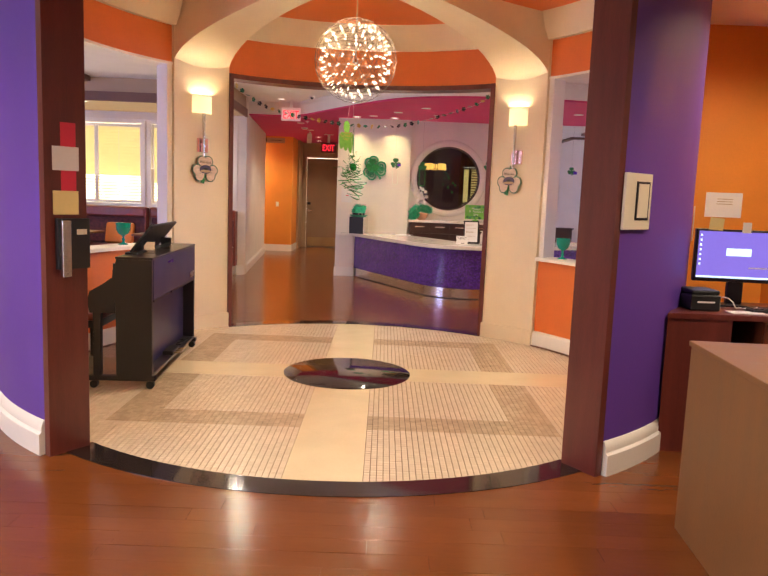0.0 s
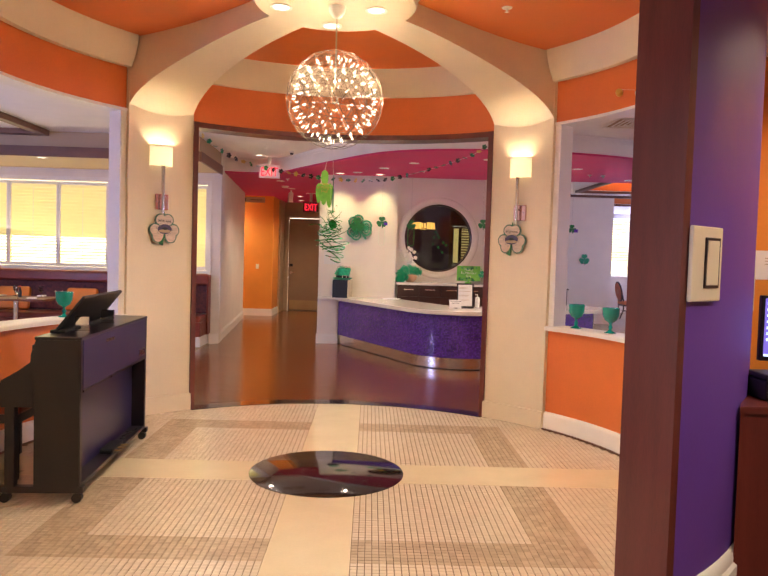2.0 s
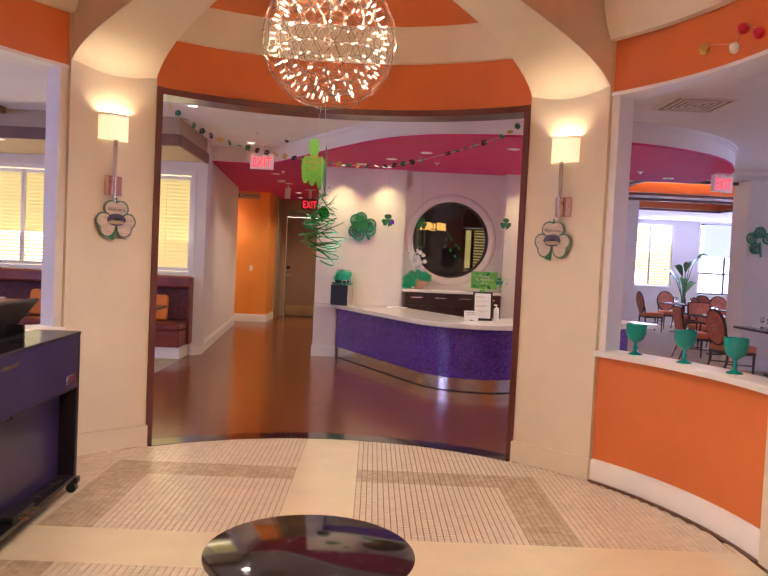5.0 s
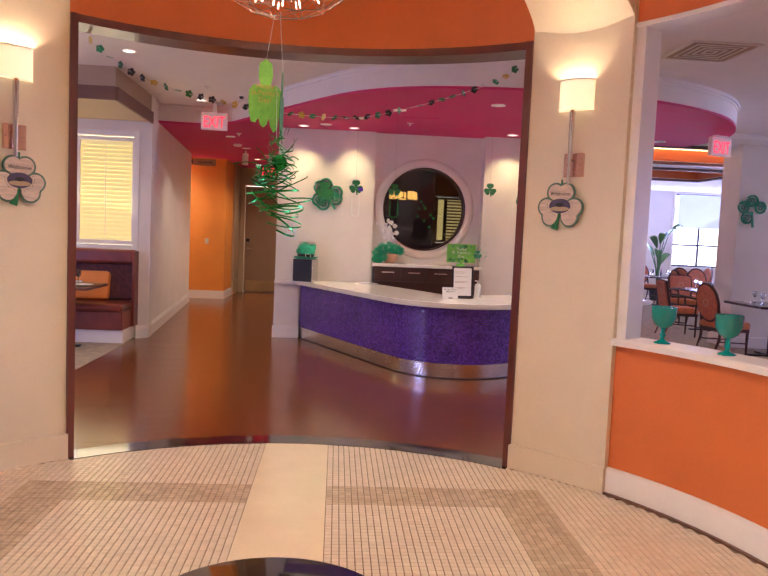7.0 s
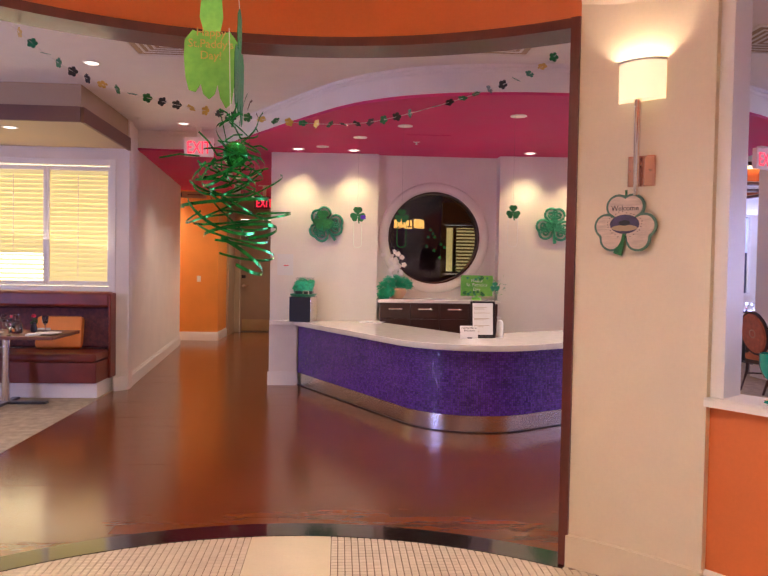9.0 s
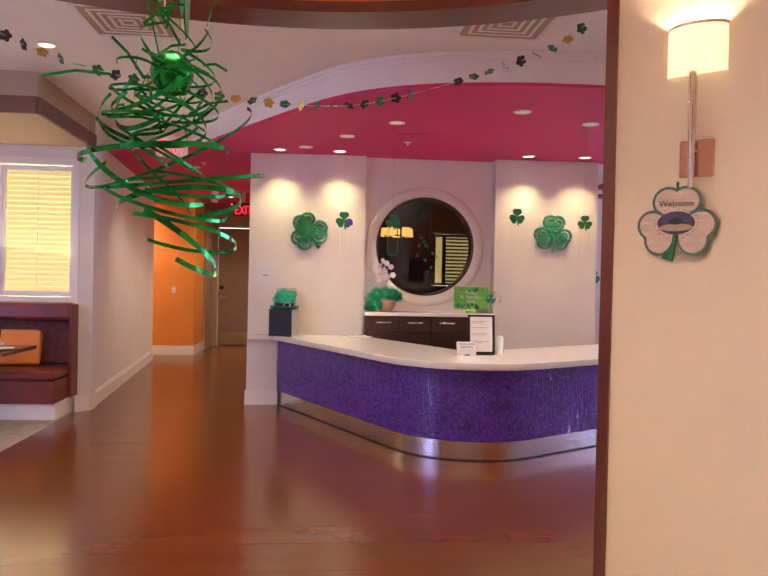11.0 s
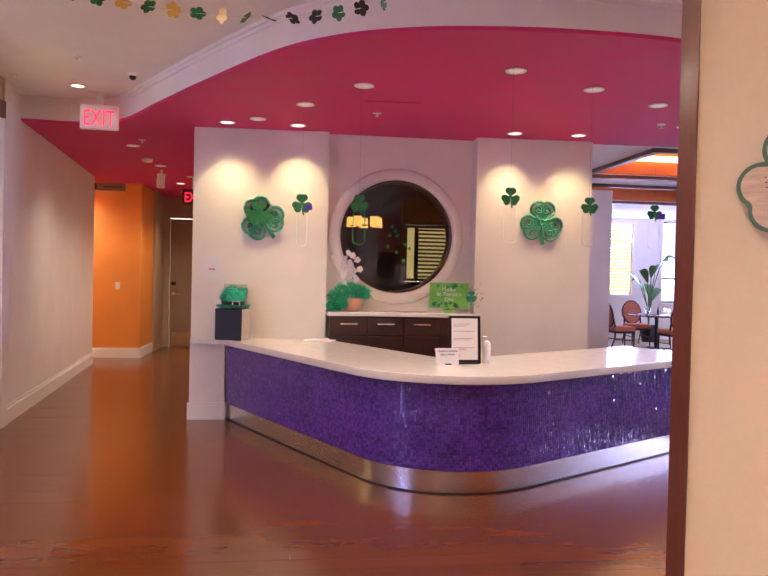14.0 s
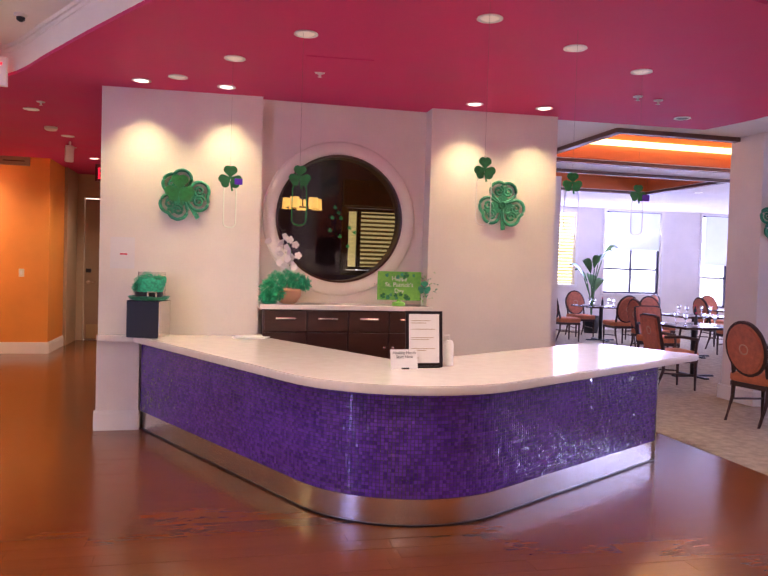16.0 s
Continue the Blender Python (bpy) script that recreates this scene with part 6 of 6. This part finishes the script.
for x, y, a in ((8.1, 15.2, 90), (9.0, 16.1, 0)):
    chair(x, y, a)
# sideboard at the partition
t = thing("sideboard", (4.5, 19.3, 0), 0, "dark low sideboard against the white partition", "sideboard")
part("body", box(-0.6, 0.6, -0.2, 0.18, 0.05, 0.85, 0.006), WALNUT, t)
part("top", box(-0.63, 0.63, -0.23, 0.19, 0.85, 0.88, 0.005), TABLETOP, t)
t = thing("floor_lamp", (4.0, 18.9, 0), 0, "slim dark floor lamp by the partition", "floor lamp")
part("base", lathe([(0.13, 0), (0.13, 0.02), (0.02, 0.035)], 20), BLACK, t)
part("pole", tube([(0, 0, 0.03), (0, 0, 2.0)], 0.012, 8), BLACK, t)
part("arm", tube([(0, 0, 2.0), (0.2, 0, 2.04), (0.3, 0, 1.98)], 0.01, 8), BLACK, t)
part("shade", lathe([(0.09, 0), (0.03, 0.1), (0.026, 0.1), (0.086, 0)], 18, None, Matrix.Translation((0.3, 0, 1.88)), True), BLACK, t)
# plant
pl = thing("potted_palm", (9.12, 23.3, 0), 0, "tall broad-leaved houseplant in a dark pot", "plant")
part("pot", lathe([(0.16, 0), (0.22, 0.4), (0.21, 0.42), (0.19, 0.40), (0.0, 0.38)], 20), BLACK, pl, "dark pot", True)
rng = random.Random(31)
for k in range(8):
    a, h, reach = k * 0.82 + 0.4, 0.98 + 0.115 * k, rng.uniform(0.08, 0.26)
    top_p = Vector((reach * math.cos(a), reach * math.sin(a), h))
    st = part("stalk", tube([(0, 0, 0.38), (top_p.x * 0.3, top_p.y * 0.3, h * 0.7), tuple(top_p)], 0.012, 6), LEAF, pl)
    bm = bmesh.new()
    rows = []
    tip = Vector((0.62 * math.cos(a), 0.62 * math.sin(a), 0.22))
    side = Vector((-math.sin(a), math.cos(a), 0.25))
    for i in range(9):
        u = i / 8
        c = top_p + tip * (0.6 * u) + Vector((0, 0, 0.22 * math.sin(u * 2.4)))
        wd = 0.10 * math.sin(math.pi * min(1, u * 0.95 + 0.05)) + 0.004
        rows.append([bm.verts.new(c - side * wd + Vector((0, 0, 0.03))), bm.verts.new(c), bm.verts.new(c + side * wd + Vector((0, 0, 0.03)))])
    for p, q in zip(rows, rows[1:]):
        bm.faces.new((p[0], p[1], q[1], q[0]))
        bm.faces.new((p[1], p[2], q[2], q[1]))
    part("leaf", bm, LEAF, pl, "", True)
# tall windows with roller shades
for k, (a, b, lo, hi) in enumerate(WINS):
    w = window("window_%d" % (5 + k), a, b, YD - 0.002, lo, hi, "tall dining room window" + (" with yellow shutters" if k == 0 else " with a pale roller shade half down"))
    if k == 0:
        shutters(a, b, YD + 0.06, lo + 0.01, hi - 0.01, 2, w, 0.25, 0.08)
        continue
    for x in (a, (a + b) / 2 - 0.025, b - 0.05):
        part("window_frame", box(x, x + 0.05, YD + 0.06, YD + 0.12, lo, hi, 0.004), WINFRAME, w)
    for z in (lo, (lo + hi) / 2 - 0.45, hi - 0.05):
        part("window_frame", box(a + 0.05, b - 0.05, YD + 0.065, YD + 0.115, z, z + 0.05, 0.004), WINFRAME, w)
    part("roller_shade", box(a + 0.12, b - 0.02, YD + 0.03, YD + 0.036, lo + 1.12, hi - 0.02), SHEER, w, "pale blue roller shade, glowing for daylight")
    part("sill", box(a - 0.05, b + 0.05, YD - 0.08, YD, lo - 0.04, lo, 0.006), WHITE, w)
t = thing("wall_clover", (6.46, 14.52, 2.12), 0, "dark green glitter clover with curled cut-outs on the white column", "decoration", "wall clovers")
up = pose(0, -0.02, 0, 90, 0, 0)
for a in (90, 18, 162, 240):
    c = Vector((math.cos(radians(a)), math.sin(radians(a)))) * 0.14
    lf = part("leaf", tube([tuple(up @ Vector((c.x + 0.08 * math.cos(k * 0.2618), c.y + 0.08 * math.sin(k * 0.2618), 0))) for k in range(24)], 0.016, 6, None, True), MINT, t, "", True)
    part("curl", tube([tuple(up @ Vector((c.x + (0.012 + 0.045 * k / 20) * math.cos(k * 0.5 + a), c.y + (0.012 + 0.045 * k / 20) * math.sin(k * 0.5 + a), 0))) for k in range(21)], 0.011, 6), MINT, lf, "", True)
part("stem", prism([(-0.012, -0.02), (0.02, -0.03), (0.05, -0.26), (0.015, -0.265)], -0.006, 0.006, None, 0, up), MINT, t)

# ---- lobby desk ----
dk = thing("reception_desk", (2.01, 4.93, 0), 0, "dark reddish wooden reception desk with drawers", "desk")
part("side_panel", prism([(0.0, 0.0), (0.40, 0.0), (0.62, 0.62), (0.34, 0.62)], 0, 0.85), MAHOG, dk)
part("desktop", prism([(-0.01, -0.015), (1.30, -0.015), (1.30, 0.62), (0.32, 0.62)], 0.85, 0.885, None, 0.004), MAHOG, dk)
part("body", box(0.62, 1.30, 0.06, 0.62, 0.0, 0.849), DESKWOOD, dk)
for z in (0.60, 0.34, 0.08):
    d = part("drawer_front", box(0.63, 1.14, 0.04, 0.059, z, z + 0.23, 0.003), DESKWOOD, dk)
    part("label_holder", box(0.70, 0.80, 0.034, 0.04, z + 0.13, z + 0.165), PAPER, d, "white label")
mo = thing("monitor", (2.62, 5.36, 0.885), -6, "flat monitor with a violet login screen on the desk", "monitor")
part("casing", box(-0.29, 0.29, -0.02, 0.02, 0.16, 0.51, 0.006), BLACK, mo)
part("screen", box(-0.272, 0.272, -0.0225, -0.02, 0.185, 0.495), SCREEN, mo, "lit violet screen")
part("login_field", box(-0.09, 0.07, -0.0245, -0.0225, 0.335, 0.385), SCREENBAR, mo, "pale login field")
part("task_bar", box(-0.272, 0.272, -0.0245, -0.0225, 0.185, 0.198), SCREENBAR, mo)
for k in range(7):
    part("icon", box(-0.262, -0.25, -0.0245, -0.0225, 0.46 - k * 0.032, 0.475 - k * 0.032), SCREENBAR, mo)
part("caption", box(0.06, 0.18, -0.0245, -0.0225, 0.255, 0.263), PAPER, mo)
part("stand", box(-0.05, 0.05, 0.0, 0.05, 0.01, 0.26, 0.008), BLACK, mo)
part("foot", box(-0.13, 0.13, -0.09, 0.09, 0, 0.012, 0.004), BLACK, mo)
part("sticky_note", box(-0.25, -0.16, -0.024, -0.021, 0.49, 0.57, 0, None, pose(0, 0, 0, 0, 4, 0)), NOTE, mo, "yellow sticky note")
part("sticky_note", box(0.0, 0.055, -0.024, -0.021, 0.49, 0.56), PAPER, mo, "white note")
pr = thing("card_printer", (2.30, 5.16, 0.885), 0, "small black label printer on the desk", "printer")
part("body", box(-0.10, 0.09, -0.10, 0.12, 0, 0.10, 0.01), PLASTIC, pr)
part("lid", box(-0.095, 0.085, -0.09, 0.11, 0.10, 0.13, 0.01), PLASTIC, pr)
part("slot", box(-0.06, 0.05, -0.103, -0.10, 0.05, 0.06), PAPER, pr, "pale slot")
kb = thing("keyboard", (2.81, 5.1, 0.885), -4, "dark keyboard on the desk", "keyboard")
part("case", box(-0.22, 0.2, -0.07, 0.07, 0, 0.018, 0.004), PLASTIC, kb)
for r in range(4):
    for c in range(13):
        part("key", box(-0.205 + c * 0.031, -0.180 + c * 0.031, -0.058 + r * 0.031, -0.033 + r * 0.031, 0.018, 0.025), PLASTIC, kb)
t = thing("desk_papers", (2.55, 5.06, 0.885), 0, "white papers and a looped white cable on the desk", "papers")
part("sheet", box(-0.12, 0.10, -0.08, 0.02, 0, 0.005), PAPER, t)
part("cable", tube([(-0.16 + 0.02 * k, 0.08 + 0.03 * math.sin(k * 0.9), 0.012 + 0.07 * max(0, math.sin(k * 0.5))) for k in range(14)], 0.004, 5), PAPER, t, "", True)
t = thing("wall_notice", (3.02, 6.5, 1.56), 0, "white sheet of paper on the orange wall", "paper")
part("sheet", box(-0.15, 0.15, -0.003, 0, -0.10, 0.10), PAPER, t)
for k in range(3):
    part("print_line", box(-0.06, 0.07, -0.0045, -0.003, 0.045 - k * 0.02, 0.05 - k * 0.02), TAUPE, t)
pod = thing("low_cabinet", (1.695, 3.86, 0), -4, "plain brown laminate cabinet end beside the entrance", "cabinet")
part("body", box(0.0, 0.75, -2.0, 0.0, 0, 0.89, 0.004), OAK, pod)
part("top", box(-0.008, 0.77, -2.01, 0.012, 0.89, 0.915, 0.004), OAK, pod)
# door opener plate on the purple wall
ang = 140.8
px, py = polar(2.645, ang)
dp = thing("door_opener_plate", (px, py, 1.55), 180 - ang, "tall ivory door opener plate on the purple wall", "switch")
part("plate", box(-0.13, 0.13, -0.02, 0, -0.155, 0.155, 0.006), SWITCH, dp)
part("button_frame", box(-0.03, 0.10, -0.025, -0.02, -0.10, 0.11, 0.002), BLACK, dp, "black button outline")
part("button", box(-0.016, 0.086, -0.028, -0.024, -0.088, 0.098, 0.002), SWITCH, dp)
t = thing("light_switch", (*polar(2.645, 113), 1.42), 180 - 113, "narrow ivory switch on the purple wall", "switch")
part("plate", box(-0.04, 0.04, -0.008, 0, -0.12, 0.12, 0.002), SWITCH, t)
# notices on the west jamb of the entrance
ja = 180 + JAMB - 1.1
jx, jy = polar(2.52, ja)
jm = Matrix.Translation((jx, jy, 0)) @ Matrix(((-math.sin(radians(ja)), -math.cos(radians(ja)), 0, 0), (-math.cos(radians(ja)), math.sin(radians(ja)), 0, 0), (0, 0, 1, 0), (0, 0, 0, 1)))
def on_jamb(name, label, category, pieces):
    t = new(name)
    t.matrix_basis = jm
    tagged(t, label, category)
    for nm, x0, x1, z0, z1, d0, d1, material in pieces:
        part(nm, box(x0, x1, d0, d1, z0, z1, 0.001), material, t)
side = -1 if (jm.to_3x3() @ Vector((0, 1, 0))).x < 0 else 1
on_jamb("jamb_notice", "red and white notices taped to the mahogany jamb", "paper", [("red_card", -0.03, 0.06, 1.44, 1.86, min(0, side * 0.002), max(0, side * 0.002), RED), ("sheet", -0.08, 0.075, 1.60, 1.73, min(side * 0.002, side * 0.005), max(side * 0.002, side * 0.005), PAPER), ("note", -0.08, 0.07, 1.36, 1.49, min(side * 0.002, side * 0.005), max(side * 0.002, side * 0.005), NOTE)])
on_jamb("wall_dispenser", "black dispenser with a silver tube on the jamb", "dispenser", [("case", -0.07, 0.12, 1.06, 1.34, min(0, side * 0.03), max(0, side * 0.03), PLASTIC), ("tube", -0.06, -0.01, 1.02, 1.33, min(side * 0.03, side * 0.06), max(side * 0.03, side * 0.06), STEEL), ("name_plate", 0.04, 0.10, 1.25, 1.28, min(side * 0.03, side * 0.034), max(side * 0.03, side * 0.034), SWITCH)])


# ---- floor, tile by tile and plank by plank ----
def tile_mesh(cells, z, h, gap, b=0.0018, across=None):
    """Small bevelled tiles from (x0, x1, y0, y1) cells, as lists for one mesh."""
    verts, faces = [], []
    for x0, x1, y0, y1 in cells:
        side = gap if across is None else across
        x0, x1, y0, y1 = x0 + side, x1 - side, y0 + gap, y1 - gap
        k = len(verts)
        dz = random.uniform(-0.0006, 0.0004)
        verts += [(x0, y0, z), (x1, y0, z), (x1, y1, z), (x0, y1, z), (x0 + b, y0 + b, z + h + dz), (x1 - b, y0 + b, z + h + dz), (x1 - b, y1 - b, z + h + dz), (x0 + b, y1 - b, z + h + dz)]
        faces += [(k + 4, k + 5, k + 6, k + 7), (k, k + 1, k + 5, k + 4), (k + 1, k + 2, k + 6, k + 5), (k + 2, k + 3, k + 7, k + 6), (k + 3, k, k + 4, k + 7)]
    return verts, faces


def sheet(name, cells, z, h, gap, material, parent, label, kind="stuff", b=0.0018, across=None):
    me = bpy.data.meshes.new(name)
    v, f = tile_mesh(cells, z, h, gap, b, across)
    me.from_pydata(v, [], f)
    me.materials.append(material)
    ob = new(name, me)
    if parent:
        ob.parent = parent
    return tagged(ob, label, "", "", kind)


floor_r = structure("floor_rotunda", arc(0.02, 2.43, 0, 360, -0.013, -0.005), JOINT, "round mosaic floor of the rotunda", "floor")
MX, MY, TW, TH = -0.04, 6.635, 0.0366, 0.0366
light_cells, brown_cells, single = [], [], []
for i in range(-67, 68):
    for j in range(-67, 68):
        x0, y0 = MX + i * TW, MY + j * TH
        xc, yc = x0 + TW / 2, y0 + TH / 2
        dx, dy = abs(xc - MX), abs(yc - MY)
        r = math.hypot(xc - CX, yc - CY)
        if r > 2.40 or dx < 0.21 + TW / 2 or dy < 0.215 + TH / 2 or math.hypot(xc - MX, yc - MY) < 0.52:
            continue
        cell = (x0, x0 + TW, y0, y0 + TH)
        m = max(dx, dy)
        if 1.22 < m < 1.51:
            brown_cells.append(cell)
        elif 0.25 < xc < 0.80 and 7.2 < yc < 7.92:
            single.append(cell)
        else:
            light_cells.append(cell)
sheet("mosaic_tiles", light_cells, -0.006, 0.006, 0.0005, TILE, floor_r, "small pale travertine mosaic tiles", "stuff", 0.0010, 0.0018)
sheet("brown_mosaic_tiles", brown_cells, -0.006, 0.006, 0.0007, TILE_BROWN, floor_r, "small brown marble mosaic tiles", "stuff", 0.0010, 0.0010)
tile_data = None
for x0, x1, y0, y1 in single:
    if tile_data is None:
        tile_data = bpy.data.meshes.new("tile")
        v, f = tile_mesh([(-TW / 2, TW / 2, -TH / 2, TH / 2)], 0, 0.006, 0.0005, 0.0010, 0.0018)
        tile_data.from_pydata(v, [], f)
        tile_data.materials.append(TILE_ONE)
    t = new("tile", tile_data)
    t.parent, t.location = floor_r, ((x0 + x1) / 2, (y0 + y1) / 2, -0.006 + random.uniform(-0.0006, 0.0004))
for nm, x0, x1, y0, y1 in (("limestone_strip", MX - 0.2185, MX + 0.2185, 4.27, 6.2), ("limestone_strip", MX - 0.2185, MX + 0.2185, 7.07, 8.99),
                           ("limestone_strip", -2.43, MX - 0.45, MY - 0.2185, MY + 0.2185), ("limestone_strip", MX + 0.45, 2.34, MY - 0.2185, MY + 0.2185)):
    part(nm, box(x0, x1, y0, y1, -0.008, 0.0005, 0.001), LIMESTONE, floor_r, "polished cream limestone strip")
part("limestone_strip", arc(0.02, 0.3, 0, 360, -0.008, -0.001), LIMESTONE, floor_r)
med = bmesh.new()
lathe([(0.545, -0.006), (0.545, 0.0025), (0.542, 0.004), (0.0, 0.004)], 72, med, Matrix.Translation((MX + 0.01, MY, 0)))
part("granite_disc", med, GRANITE, floor_r, "round polished black granite disc", True)
for c, nm in ((0, "north"), (180, "south")):
    ring = structure("floor_threshold_" + nm, arc(2.36, 2.55, c - 36.4, c + 36.4, -0.01, 0.004), GRANITE, "curved black granite threshold", "floor", True)


def planks(x_lo, x_hi, y_lo, y_hi, seed, keep=None, width=0.127):
    rng = random.Random(seed)
    cells, y = [], y_lo
    while y < y_hi - 0.02:
        spans = [(x_lo, x_hi)]
        far = min(abs(y - CY), abs(y + width - CY)) if (y - CY) * (y + width - CY) > 0 else 0
        if far < 2.39:
            h = math.sqrt(2.39 ** 2 - far ** 2)
            spans = [(x_lo, CX - h), (CX + h, x_hi)]
        for a, b in spans:
            x = a
            first = True
            while x < b - 0.01:
                n = rng.uniform(0.4, 1.5) if first else rng.uniform(0.9, 1.7)
                first = False
                e = b if b - (x + n) < 0.35 else x + n
                cells.append((x, min(e, b), y, min(y + width, y_hi)))
                x = e
        y += width
    return cells


floor_n = structure("floor_north", box(-2.42, 4.33, 8.3, 14.2, -0.0128, -0.011), GROUT, "glossy cherry wood floor of the reception", "floor")
near = planks(-2.42, 4.33, 8.0, 14.15, 5)
near.sort(key=lambda c: abs(c[3] - 11.2) + 0.3 * abs((c[0] + c[1]) / 2 - 0.3))
for k, (x0, x1, y0, y1) in enumerate(near[:240]):
    me = bpy.data.meshes.new("plank")
    v, f = tile_mesh([(x0, x1, y0, y1)], -0.011, 0.011, 0.0002, 0.0003)
    me.from_pydata(v, [], f)
    me.materials.append(PLANK)
    p = new("plank", me)
    p.parent = floor_n
sheet("planks", near[240:] + planks(-3.0, -0.6, 14.15, 21.2, 6), -0.011, 0.011, 0.0003, PLANKS, floor_n, "cherry wood planks", "stuff", 0.0003)
floor_s = structure("floor_lobby", box(-2.1, 6.0, -4.0, 4.9, -0.0128, -0.011), GROUT, "glossy cherry wood floor of the lobby", "floor")
sheet("planks", planks(-2.1, 6.0, -4.0, 6.5, 7), -0.011, 0.011, 0.0003, PLANKS, floor_s, "cherry wood planks", "stuff", 0.0003)
structure("floor_east_strip", box(2.3, 4.33, 6.66, 8.3, -0.0125, -0.002), PLANKS, "cherry wood floor", "floor")

# ---- purple mosaic on the counter ----
PIT = 0.0212
cols, rows_n = int(LENGTH / PIT), int((0.760 - 0.162) / PIT)
rng = random.Random(11)
mid = int((LEN1 + LENA * 0.45) / PIT)
verts, faces = [], []
one = bpy.data.meshes.new("tile")
hw = PIT / 2 - 0.0012
one.from_pydata([(-hw, -0.002, -hw), (hw, -0.002, -hw), (hw, -0.002, hw), (-hw, -0.002, hw), (-hw + 0.001, 0.0035, -hw + 0.001), (hw - 0.001, 0.0035, -hw + 0.001), (hw - 0.001, 0.0035, hw - 0.001), (-hw + 0.001, 0.0035, hw - 0.001)], [],
                [(4, 7, 6, 5), (0, 4, 5, 1), (1, 5, 6, 2), (2, 6, 7, 3), (3, 7, 4, 0)])
one.materials.append(MOSAIC_ONE)
facing = part("mosaic_facing", prism([tuple(front(s, 0.0)[0]) for s in STEPS] + [tuple(front(s, -0.004)[0]) for s in STEPS[::-1]], 0.16, 0.762, None, 0, shift), DARKWALL, counter, "purple glass mosaic facing")
for c in range(cols):
    p, n = front((c + 0.5) * PIT, 0.0)
    ang = math.degrees(math.atan2(n.y, n.x)) - 90
    for r in range(rows_n):
        m = pose(p.x - 1.4, p.y - 12.6, 0.163 + (r + 0.5) * PIT, rng.gauss(0, 3.2), 0, ang + rng.gauss(0, 3.0))
        if abs(c - mid) <= 5:
            t = new("tile", one)
            t.parent, t.matrix_basis = facing, m
        else:
            k = len(verts)
            verts += [tuple(m @ v.co) for v in one.vertices]
            faces += [tuple(k + i for i in f.vertices) for f in one.polygons]
me = bpy.data.meshes.new("mosaic_tiles")
me.from_pydata(verts, [], faces)
me.materials.append(MOSAIC)
mt = new("mosaic_tiles", me)
mt.parent = counter
tagged(mt, "small purple glass mosaic tiles", "", "", "stuff")
